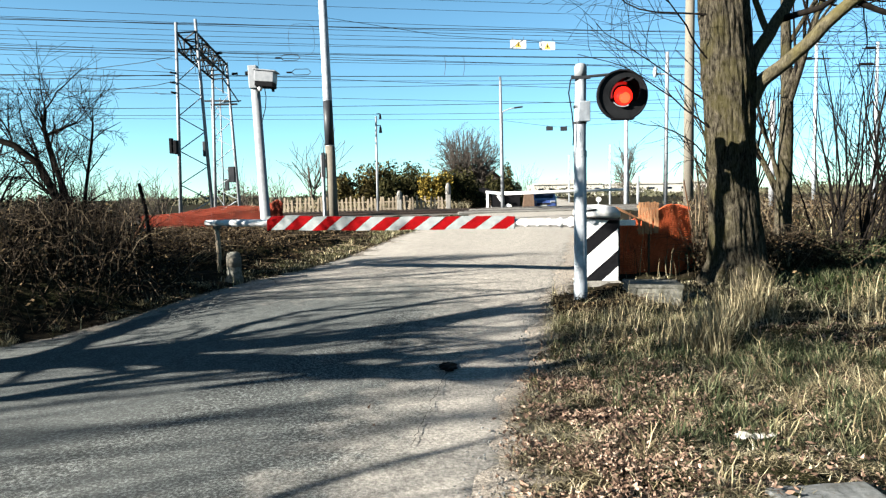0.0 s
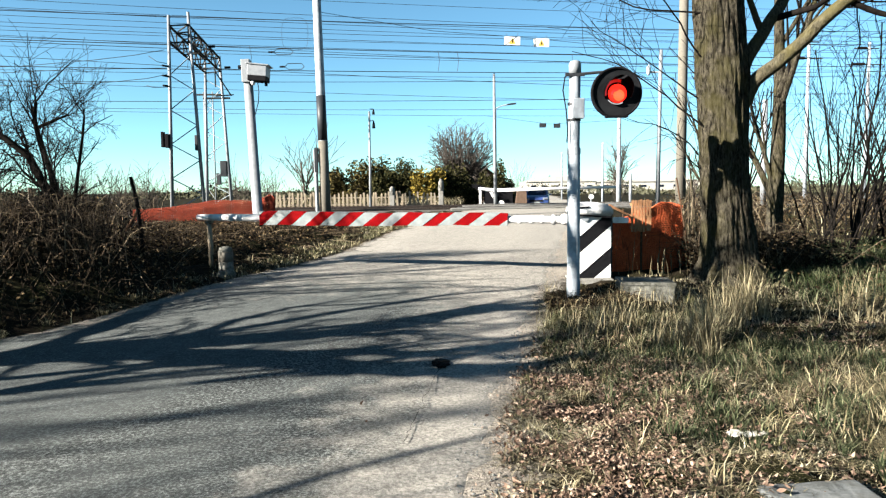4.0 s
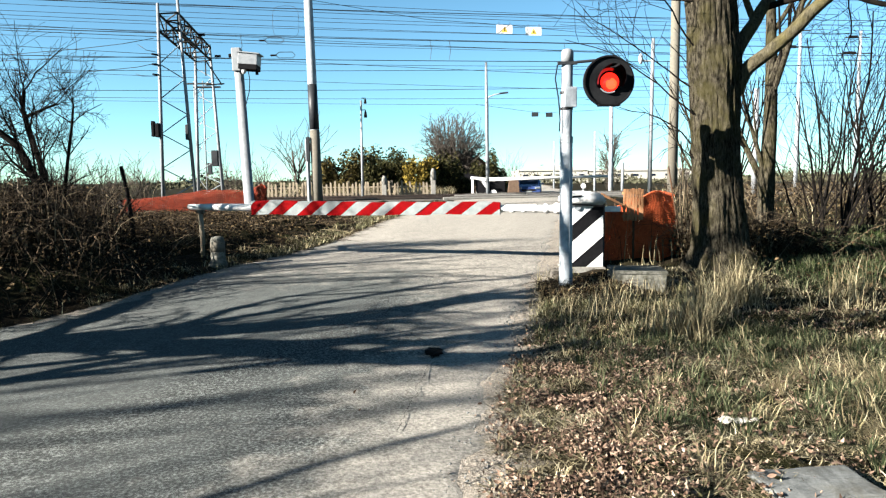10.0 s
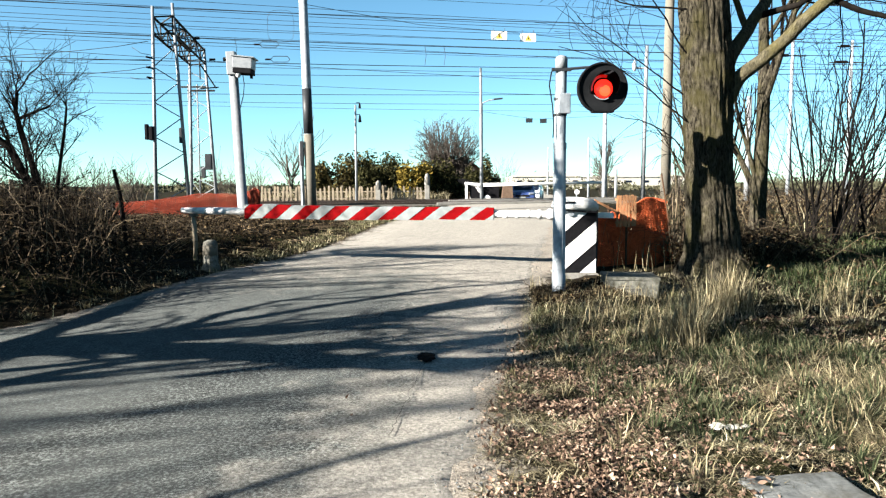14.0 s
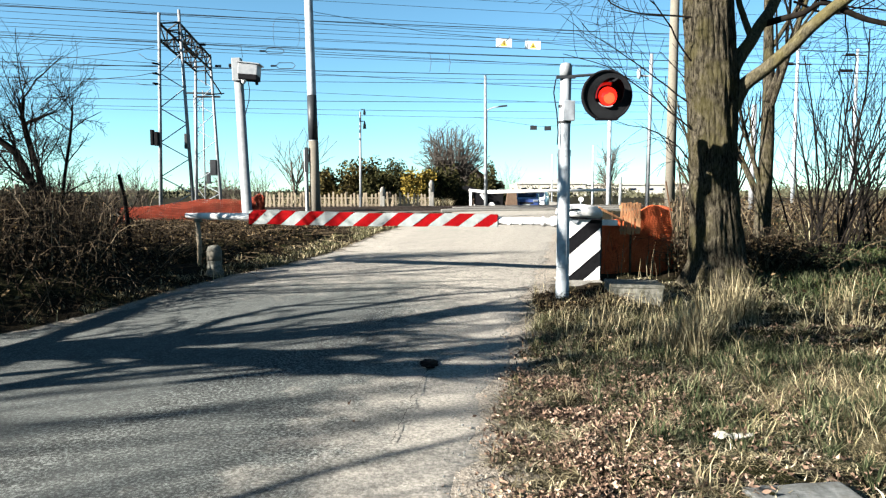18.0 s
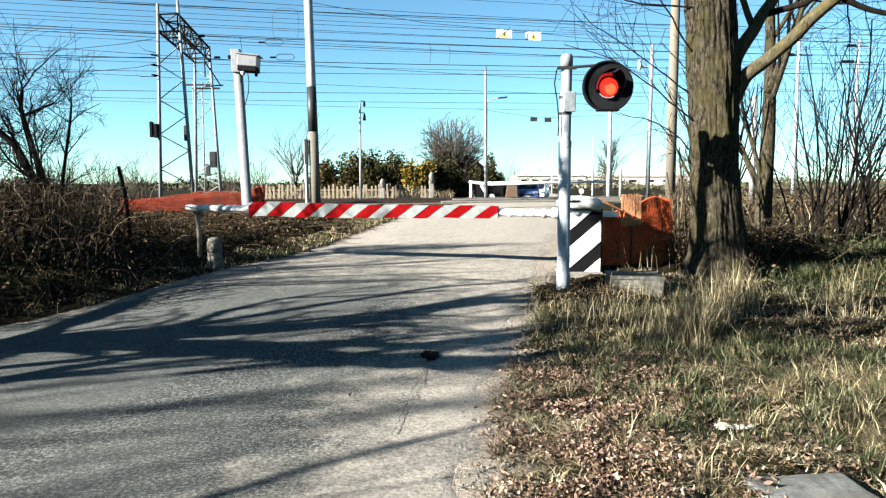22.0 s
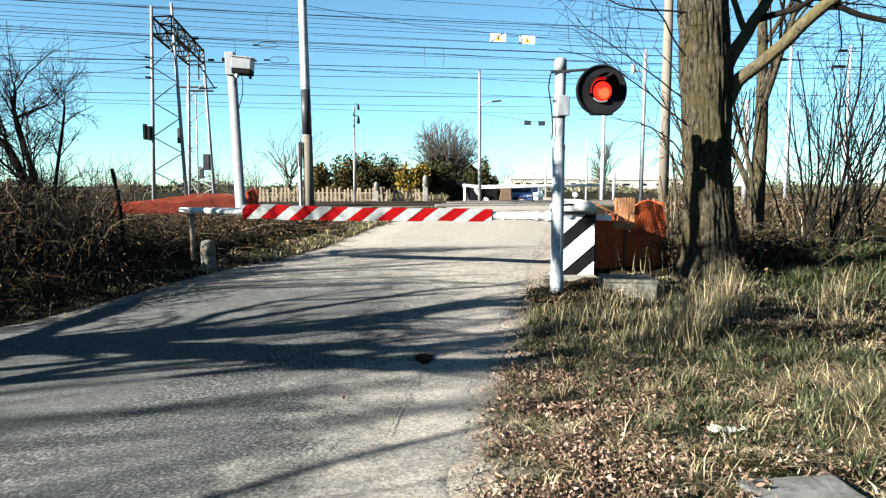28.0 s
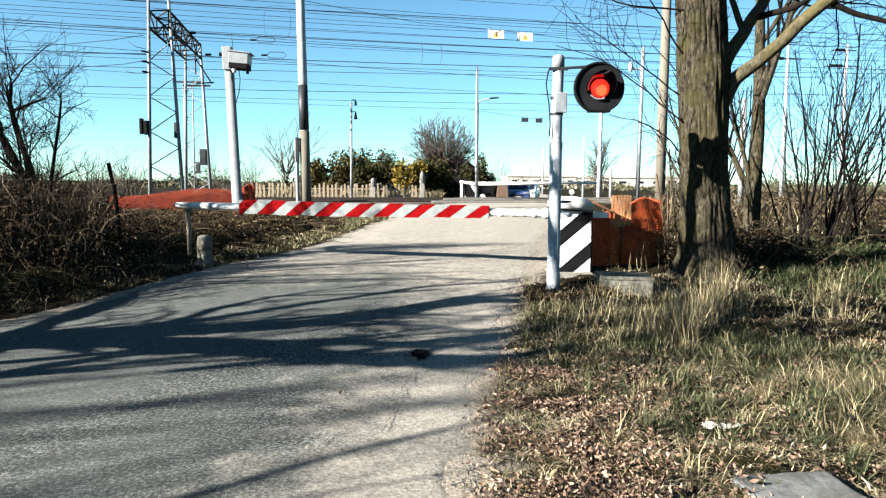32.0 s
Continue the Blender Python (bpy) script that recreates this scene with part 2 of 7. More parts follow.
RUST = surface("rusty_iron", (0.0243, 0.0146, 0.0097), (0.0632, 0.0364, 0.0219), 25, 0.85, 0.2, 0.3)
OLDWOOD = surface("grey_wood", (0.0512, 0.0422, 0.0301), (0.1145, 0.0994, 0.0784), 14, 0.85, 0, 0.5, (6, 6, 0.6))
PICKET = surface("weathered_picket", (0.1024, 0.0814, 0.0572), (0.1748, 0.1477, 0.1115), 10, 0.85, 0, 0.4, (5, 5, 0.6))
ORANGEWOOD = surface("new_plank", (0.15, 0.068, 0.032), (0.27, 0.145, 0.078), 9, 0.85, 0, 0.4, (7, 7, 0.7))
BARK = bark_material("old_bark", (0.002, 0.0017, 0.0012), (0.066, 0.058, 0.042), (0.028, 0.025, 0.011))
LIMB = bark_material("limb_bark", (0.024, 0.021, 0.013), (0.09, 0.08, 0.054), (0.06, 0.052, 0.02))
PALEBARK = bark_material("pale_bark", (0.0122, 0.0097, 0.0073), (0.0972, 0.0899, 0.0753), (0.034, 0.0292, 0.017))
TWIG = surface("twig_bark", (0.0019, 0.0017, 0.0015), (0.0066, 0.0055, 0.0046), 12, 0.9, 0, 0.2)
GREYTWIG = surface("grey_twig_bark", (0.022, 0.0185, 0.016), (0.052, 0.044, 0.037), 12, 0.9, 0, 0.2)
CANE = island("bramble_cane", [(0.0, (0.004, 0.003, 0.002)), (0.55, (0.019, 0.014, 0.009)), (0.88, (0.055, 0.042, 0.028)), (1.0, (0.13, 0.105, 0.07))], 0.85)
BRAMBLE_LEAF = island("bramble_leaf", [(0.0, (0.0012, 0.0009, 0.0005)), (0.5, (0.009, 0.006, 0.003)), (0.82, (0.04, 0.028, 0.014)), (1.0, (0.11, 0.08, 0.045))], 0.8, 0.05)
STRAW = island("dry_straw", [(0.0, (0.0146, 0.0112, 0.0058)), (0.4, (0.0583, 0.0476, 0.0268)), (0.75, (0.1458, 0.1264, 0.0778)), (1.0, (0.243, 0.2187, 0.1555))], 0.7, 0.08)
GRASS = island("winter_grass", [(0.0, (0.005, 0.0065, 0.0025)), (0.4, (0.034, 0.0335, 0.0145)), (0.76, (0.118, 0.106, 0.056)), (1.0, (0.26, 0.245, 0.165))], 0.8, 0.08, (0.8, (0.03, 0.033, 0.014)))
GREEN = island("green_grass", [(0.0, (0.004, 0.006, 0.003)), (0.6, (0.02, 0.026, 0.012)), (1.0, (0.085, 0.088, 0.05))], 0.8, 0.12)
LAWN = island("shaded_lawn", [(0.0, (0.004, 0.008, 0.002)), (0.6, (0.016, 0.029, 0.008)), (1.0, (0.048, 0.064, 0.022))], 0.8, 0.15)
MAT = island("matted_straw", [(0.0, (0.0045, 0.0038, 0.0022)), (0.4, (0.048, 0.041, 0.024)), (0.75, (0.2, 0.174, 0.112)), (1.0, (0.29, 0.262, 0.195))], 0.8, 0.06, (1.1, (0.034, 0.036, 0.016)))
PALE_STRAW = island("pale_straw", [(0.0, (0.032, 0.026, 0.014)), (0.5, (0.115, 0.096, 0.055)), (1.0, (0.26, 0.226, 0.145))], 0.8, 0.1)
DEAD_LEAF = island("dead_leaf", [(0.0, (0.014, 0.009, 0.007)), (0.4, (0.068, 0.044, 0.031)), (0.8, (0.15, 0.102, 0.075)), (1.0, (0.23, 0.175, 0.132))], 0.8, 0.08)
HEDGE_LEAF = island("evergreen_leaf", [(0.0, (0.004, 0.0042, 0.0016)), (0.6, (0.015, 0.0155, 0.0055)), (1.0, (0.042, 0.038, 0.015))], 0.8, 0.1)
OLIVE_LEAF = island("olive_leaf", [(0.0, (0.007, 0.006, 0.0022)), (0.6, (0.026, 0.021, 0.007)), (1.0, (0.07, 0.055, 0.019))], 0.8, 0.1)
YELLOW_LEAF = island("yellow_bloom", [(0.0, (0.02, 0.016, 0.004)), (0.5, (0.07, 0.05, 0.0085)), (1.0, (0.16, 0.118, 0.026))], 0.8, 0.1)
CAR_PAINT = plain("blue_car_paint", (0.02, 0.035, 0.1), 0.25, 0.0, 0.35)
CAR_WHITE = plain("white_car_paint", (0.55, 0.55, 0.54), 0.25)
GLASS = plain("dark_car_glass", (0.0049, 0.0073, 0.0142), 0.25, 0.0, 0.12)
TYRE = plain("tyre_rubber", (0.0073, 0.0073, 0.0078), 0.85)
CHROME = plain("bright_metal", (0.3159, 0.3208, 0.3305), 0.25, 0.8)
HEADLIGHT = plain("headlight_glass", (0.09, 0.1, 0.12), 0.2, 0.0, 0.3)
LENS = glowing("lit_red_lens", (0.5, 0.01, 0.005), (1.0, 0.012, 0.006), 0.42)
# weak emission that stands for the lamp's red reflection in the hood
HOOD_GLOW = glowing("red_hood_glow", (0.2, 0.005, 0.003), (1.0, 0.01, 0.004), 0.05)
CORE = glowing("lit_lens_core", (0.5, 0.05, 0.01), (1.0, 0.045, 0.014), 0.55)
YELLOW = plain("sign_yellow", (0.3013, 0.2041, 0.0292), 0.5)
PAPER = surface("dirty_paper", (0.17, 0.165, 0.145), (0.3, 0.29, 0.26), 10, 0.85, 0, 0.3)
PLASTER = surface("pink_plaster", (0.1225, 0.0845, 0.0613), (0.1604, 0.1166, 0.0875), 8, 0.9, 0, 0.2)
TILE = surface("roof_tile", (0.0583, 0.0292, 0.0175), (0.0962, 0.0525, 0.0321), 9, 0.85, 0, 0.4)
SHED = surface("pale_cladding", (0.2041, 0.1944, 0.1701), (0.2527, 0.243, 0.2138), 2, 0.7, 0, 0.05)
MOSSY = surface("mossy_concrete", (0.03, 0.03, 0.024), (0.126, 0.123, 0.108), 20, 0.95, 0, 0.6, None, (0.027, 0.027, 0.0168), 6)
SLAB = surface("dirty_slab", (0.05, 0.053, 0.052), (0.105, 0.11, 0.108), 22, 0.95, 0, 0.6, None, (0.042, 0.04, 0.032), 5)
BROWN = surface("brown_panel", (0.0496, 0.0321, 0.0219), (0.0787, 0.0554, 0.0408), 8, 0.8, 0, 0.2)
FIELD = surface("far_scrub", (0.0219, 0.0224, 0.0136), (0.0486, 0.0476, 0.0301), 1.5, 0.95, 0, 0.2)


# ---- mesh helpers ----
def fast_mesh(name, verts, faces, mat, smooth=False):
    """verts (n,3) array, faces (m,k) array of one size."""
    me = bpy.data.meshes.new(name)
    verts, faces = np.asarray(verts, np.float32), np.asarray(faces, np.int32)
    m, k = faces.shape
    me.vertices.add(len(verts))
    me.vertices.foreach_set("co", verts.ravel())
    me.loops.add(m * k)
    me.loops.foreach_set("vertex_index", faces.ravel())
    me.polygons.add(m)
    me.polygons.foreach_set("loop_start", np.arange(0, m * k, k, dtype=np.int32))
    if smooth:
        me.polygons.foreach_set("use_smooth", np.ones(m, dtype=bool))
    me.update(calc_edges=True)
    me.materials.append(mat)
    return me


def thing(name, at, label, category, group="", turn=0):
    ob = new(name)
    ob.empty_display_size = 0.1
    ob.matrix_basis = pose(*at, 0, 0, turn)
    return tagged(ob, label, category, group)


def part(name, bm, mat, parent, label="", smooth=False):
    me = bpy.data.meshes.new(name)
    if smooth:
        for f in bm.faces:
            f.smooth = True
    bm.to_mesh(me)
    bm.free()
    me.materials.append(mat)
    ob = new(name, me)
    ob.parent = parent
    return tagged(ob, label)


def box(bm, size, at=(0, 0, 0), rot=(0, 0, 0), bevel=0.0):
    """A bevelled block added to bm, centred at at."""
    m = pose(*at, *rot) @ Matrix.Diagonal((*size, 1))
    got = bmesh.ops.create_cube(bm, size=1, matrix=m)
    if bevel:
        edges = {e for v in got["verts"] for e in v.link_edges}
        bmesh.ops.bevel(bm, geom=list(edges), offset=bevel, segments=2, affect="EDGES", profile=0.6)
    return bm


def new_box(size, at=(0, 0, 0), rot=(0, 0, 0), bevel=0.0):
    return box(bmesh.new(), size, at, rot, bevel)


def tube(bm, pts, radii, sides=10, cap=True):
    """A tube along points with a radius at each."""
    pts = [Vector(p) for p in pts]
    rings = []
    for i, p in enumerate(pts):
        d = (pts[min(i + 1, len(pts) - 1)] - pts[max(i - 1, 0)]).normalized()
        ref = Vector((0, 1, 0)) if abs(d.y) < 0.9 else Vector((1, 0, 0))
        a = d.cross(ref).normalized()
        b = d.cross(a)
        r = radii[i] if isinstance(radii, (list, tuple)) else radii
        rings.append([bm.verts.new(p + (a * math.cos(q) + b * math.sin(q)) * r) for q in (2 * math.pi * k / sides for k in range(sides))])
    for s, t in zip(rings, rings[1:]):
        for k in range(sides):
            bm.faces.new((s[k], s[(k + 1) % sides], t[(k + 1) % sides], t[k]))
    if cap:
        bm.faces.new(rings[0][::-1])
        bm.faces.new(rings[-1])
    return bm


def new_tube(pts, radii, sides=10):
    bm = tube(bmesh.new(), pts, radii, sides)
    bmesh.ops.recalc_face_normals(bm, faces=bm.faces)
    return bm


def prism(bm, outline, y0, y1):
    """An outline in x and z pushed from y0 to y1."""
    a = [bm.verts.new((x, y0, z)) for x, z in outline]
    b = [bm.verts.new((x, y1, z)) for x, z in outline]
    n = len(outline)
    bm.faces.new(a)
    bm.faces.new(b[::-1])
    for i in range(n):
        bm.faces.new((a[i], b[i], b[(i + 1) % n], a[(i + 1) % n]))
    bmesh.ops.recalc_face_normals(bm, faces=bm.faces)
    return bm


def tubes_data(paths, sides):
    """Vertices and quads of many thin tubes: paths of (points, radii)."""
    vs, fs, base = [], [], 0
    ang = np.arange(sides) * 2 * np.pi / sides
    ca, sa = np.cos(ang), np.sin(ang)
    k = np.arange(sides)
    for pts, rad in paths:
        pts = np.asarray(pts, float)
        rad = np.asarray(rad, float)
        d = np.gradient(pts, axis=0)
        d /= np.linalg.norm(d, axis=1, keepdims=True) + 1e-9
        ref = np.where(np.abs(d[:, 1:2]) < 0.9, np.array([[0, 1.0, 0]]), np.array([[1.0, 0, 0]]))
        a = np.cross(d, ref)
        a /= np.linalg.norm(a, axis=1, keepdims=True) + 1e-9
        b = np.cross(d, a)
        ring = pts[:, None] + rad[:, None, None] * (a[:, None] * ca[None, :, None] + b[:, None] * sa[None, :, None])
        n = len(pts)
        vs.append(ring.reshape(-1, 3))
        i = np.arange(n - 1)[:, None] * sides + base
        fs.append(np.stack([i + k, i + (k + 1) % sides, i + sides + (k + 1) % sides, i + sides + k], -1).reshape(-1, 4))
        base += n * sides
    return np.concatenate(vs), np.concatenate(fs)


def tubes_part(name, paths, sides, mat, parent, label="", smooth=True):
    v, f = tubes_data(paths, sides)
    ob = new(name, fast_mesh(name, v, f, mat, smooth))
    ob.parent = parent
    return tagged(ob, label)


# ---- the lie of the land ----
KY = [-60, 6, 8.5, 10.5, 14, 18, 22, 26, 29, 36, 42, 50, 54, 60, 400]
KZ = [0, 0, 0.1, 0.2, 0.35, 0.5, 0.62, 0.72, 0.75, 0.74, 0.5, 0.22, 0.12, 0.1, 0.1]
EDGE_Y = [-60, 1, 3, 5, 6, 6.6, 7.4, 7.8, 8.9, 10.2, 11.4, 12.8, 14.3, 18.3, 22, 30, 40, 50, 80, 150]
EDGE_L = [-60, -20, -12, -7.5, -6.2, -5.4, -4.8, -4.35, -3.9, -3.55, -3.1, -2.45, -1.9, -1.2, -0.3, 1.6, 3.9, 6.0, 10.0, 18.4]
EDGE_RY = [-60, 0, 3.6, 4.7, 5.7, 6.9, 8.5, 10.8, 13.3, 17.4, 22, 30, 40, 50, 80, 150]
EDGE_R = [0.2, 0.1, 0.23, 0.4, 0.58, 0.88, 1.16, 1.73, 2.34, 3.21, 4.4, 6.6, 9.0, 11.2, 15.4, 24.4]


def profile(y):
    return np.interp(y, KY, KZ)


def road_left(y):
    return np.interp(y, EDGE_Y, EDGE_L)


def road_right(y):
    return np.interp(y, EDGE_RY, EDGE_R)


def smooth01(t):
    t = np.clip(t, 0, 1)
    return t * t * (3 - 2 * t)


def ripple(x, y):
    return 0.045 * np.sin(x * 9.1 + 2 * np.sin(y * 3.3)) * np.sin(y * 8.3 + 1.5 * np.sin(x * 2.7)) + 0.03 * np.sin(x * 2.3 + 1.3 * np.sin(y * 1.1)) * np.sin(y * 1.9 + x * 0.6) + 0.02 * np.sin(x * 5.1 + y * 3.7) * np.sin(y * 4.3 - x * 2.9)


def land(x, y):
    """Height of the ground sheet."""
    x, y = np.asarray(x, float), np.asarray(y, float)
    out_r, out_l = x - road_right(y), road_left(y) - x
    off = np.maximum(out_r, out_l)
    z = profile(y) + smooth01(off / 0.8) * ripple(x, y) * np.exp(-np.maximum(0, y - 20) / 15) - 0.05 * smooth01((-off - 0.1) / 0.2)
    bank = smooth01(out_l / 1.8) * np.interp(y, [10.3, 12.0], [0.42, 0.2]) * smooth01((y - 4) / 3) * (1 - smooth01((y - 15) / 7))
    verge = smooth01(out_r / 1.5) * 0.06 * smooth01((y - 2) / 2) * (1 - smooth01((y - 18) / 6))
    return z + bank + verge


def ground_sheet():
    def axis(lo, hi, step, far):
        mid = np.arange(lo, hi + 1e-6, step)
        grow = np.cumsum(step * 1.24 ** np.arange(1, 60))
        grow = grow[grow < far]
        return np.concatenate([(lo - grow)[::-1], mid, hi + grow])
    xs, ys = axis(-11, 12, 0.12, 2600), axis(1.5, 22, 0.12, 2600)
    X, Y = np.meshgrid(xs, ys, indexing="ij")
    v = np.stack([X, Y, land(X, Y)], -1).reshape(-1, 3)
    n = len(ys)
    i = (np.arange(len(xs) - 1)[:, None] * n + np.arange(n - 1)).ravel()
    f = np.stack([i, i + n, i + n + 1, i + 1], -1)
    me = fast_mesh("ground", v, f, SOIL, True)
    off = np.maximum(v[:, 0] - road_right(v[:, 1]), (road_left(v[:, 1]) - v[:, 0]) * 5)
    at = me.attributes.new("dust", "FLOAT", "POINT")
    at.data.foreach_set("value", (0.72 * np.exp(-((np.maximum(off, 0) / 0.34) ** 1.5))).astype(np.float32))
    return tagged(new("ground", me), "brown soil with thin winter grass", "ground", kind="structure")


ground_sheet()


def road_sheet():
    ys = np.concatenate([np.arange(-30, 2, 2.0), np.arange(2, 24, 0.15), np.arange(24, 150, 1.0)])
    near = np.array([0, 0.05, 0.1, 0.17, 0.26, 0.4])
    L, R = road_left(ys), road_right(ys)
    wob = 0.05 * np.sin(ys * 3.1) + 0.04 * np.sin(ys * 7.7 + 1) + 0.03 * np.sin(ys * 17)
    wob = wob * (ys < 24)
    L2, R2 = L + wob, R + wob * 0.9 + 0.03 * np.sin(ys * 11)
    inner = (L2 + 0.55)[:, None] + (R2 - L2 - 1.1)[:, None] * np.linspace(0, 1, 40)
    X = np.concatenate([L2[:, None] + near, inner, R2[:, None] - near[::-1]], 1)
    n = X.shape[1]
    Y = np.repeat(ys[:, None], n, 1)
    left_d, right_d = X - L2[:, None], R2[:, None] - X
    edge = np.minimum(left_d, right_d)
    Z = profile(Y) + 0.03 * smooth01(edge / 1.1) - 0.03 * (1 - smooth01(edge / 0.08)) + 0.006 * np.sin(X * 1.9 + Y) * np.sin(Y * 1.3)
    # a worn hole in the surface
    hole = np.exp(-(((X - 0.03) / 0.1) ** 2 + ((Y - 6.35) / 0.16) ** 2))
    Z -= 0.05 * hole
    v = np.stack([X, Y, Z], -1).reshape(-1, 3)
    i = (np.arange(len(ys) - 1)[:, None] * n + np.arange(n - 1)).ravel()
    f = np.stack([i, i + 1, i + n + 1, i + n], -1)
    me = fast_mesh("road", v, f, ASPHALT, True)
    right, left = right_d.ravel(), left_d.ravel()
    yy = Y.ravel()
    dust = np.clip(0.6 - right / 3.2, 0, 0.6) + 0.5 * np.exp(-((right / 0.3) ** 2)) + np.clip(0.4 - left / 0.6, 0, 0.4) + 0.6 * smooth01((yy - 8) / 5)
    crazed = smooth01((yy - 8.3) / 1.5) * (1 - smooth01((yy - 13) / 2)) * 0.45 + 0.7 * np.exp(-(((v[:, 0] + 0.3) / 1.0) ** 2 + ((yy - 7.0) / 0.5) ** 2))
    track = v[:, 0] - (-2.3 + 0.43 * (yy - 4.3))
    worn = np.clip(0.45 + 0.3 * smooth01((track + 0.4) / 0.8) + 0.45 * np.exp(-((track / 0.32) ** 2)) + 0.3 * np.exp(-(((track - 1.5) / 0.4) ** 2)), 0, 1)
    for nm, val in (("dust", dust), ("crazed", crazed), ("worn", worn)):
        at = me.attributes.new(nm, "FLOAT", "POINT")
        at.data.foreach_set("value", val.astype(np.float32))
    return tagged(new("road", me), "worn grey cracked asphalt lane", "road", kind="structure")


road_sheet()


def G(x, y):
    return float(land(x, y))


# ---- tracks ----
TS = 0.21  # metres that the line recedes for each metre to the right


def trackbed():
    bm = bmesh.new()
    xs = [-400, -60, -20, -4, 3, 4, 9, 20, 60, 400]
    rows = [(27.2, 0.0), (28.6, 0.12), (37.0, 0.12), (38.2, 0.0)]
    grid = [[bm.verts.new((x, c + TS * x, 0.65 + h)) for c, h in rows] for x in xs]
    for a, b in zip(grid, grid[1:]):
        for i in range(3):
            bm.faces.new((a[i], b[i], b[i + 1], a[i + 1]))
    me = bpy.data.meshes.new("trackbed")
    bm.to_mesh(me)
    bm.free()
    me.materials.append(BALLAST)
    return tagged(new("trackbed", me), "brown-grey railway ballast bed", "track bed", kind="structure")


trackbed()


def rail(c):
    d = Vector((1, TS, 0)).normalized()
    nrm = Vector((-d.y, d.x, 0))
    bm = bmesh.new()
    sec = [(-0.07, 0), (0.07, 0), (0.02, 0.03), (0.015, 0.12), (0.035, 0.13), (0.035, 0.165), (-0.035, 0.165), (-0.035, 0.13), (-0.015, 0.12), (-0.02, 0.03)]
    ends = [[bm.verts.new(Vector((0, c, 0.68)) + d * s + nrm * u + Vector((0, 0, v))) for u, v in sec] for s in (-150, 150)]
    for i in range(len(sec)):
        j = (i + 1) % len(sec)
        bm.faces.new((ends[0][i], ends[0][j], ends[1][j], ends[1][i]))
    me = bpy.data.meshes.new("rail")
    bm.to_mesh(me)
    bm.free()
    me.materials.append(RAIL)
    return tagged(new("rail", me), "rust-brown steel running rail with bright head", "rail", "rails")


for c in (29.6, 31.05, 33.9, 35.35):
    rail(c)


def crossing_deck():
    """Boards between and beside the rails where the road crosses."""
    deck = thing("crossing_deck", (0, 0, 0), "grey rubber and concrete crossing panels between the rails", "crossing deck")
    for c0, c1 in ((28.2, 29.5), (29.72, 30.95), (31.17, 33.78), (34.02, 35.25), (35.47, 36.8)):
        for k in range(6):
            bm = bmesh.new()
            x0, x1 = 0.6 + k * 1.4, 0.6 + k * 1.4 + 1.38
            sh = 0.22 * (c0 - 28)
            corners = [(x0 + sh, c0), (x1 + sh, c0), (x1 + sh, c1), (x0 + sh, c1)]
            lo = [bm.verts.new((x, c + TS * x, 0.6)) for x, c in corners]
            hi = [bm.verts.new((x, c + TS * x, 0.83)) for x, c in corners]
            bm.faces.new(hi)
            for i in range(4):
                bm.faces.new((lo[i], lo[(i + 1) % 4], hi[(i + 1) % 4], hi[i]))
            part("panel", bm, CONCRETE, deck)
    return deck


crossing_deck()


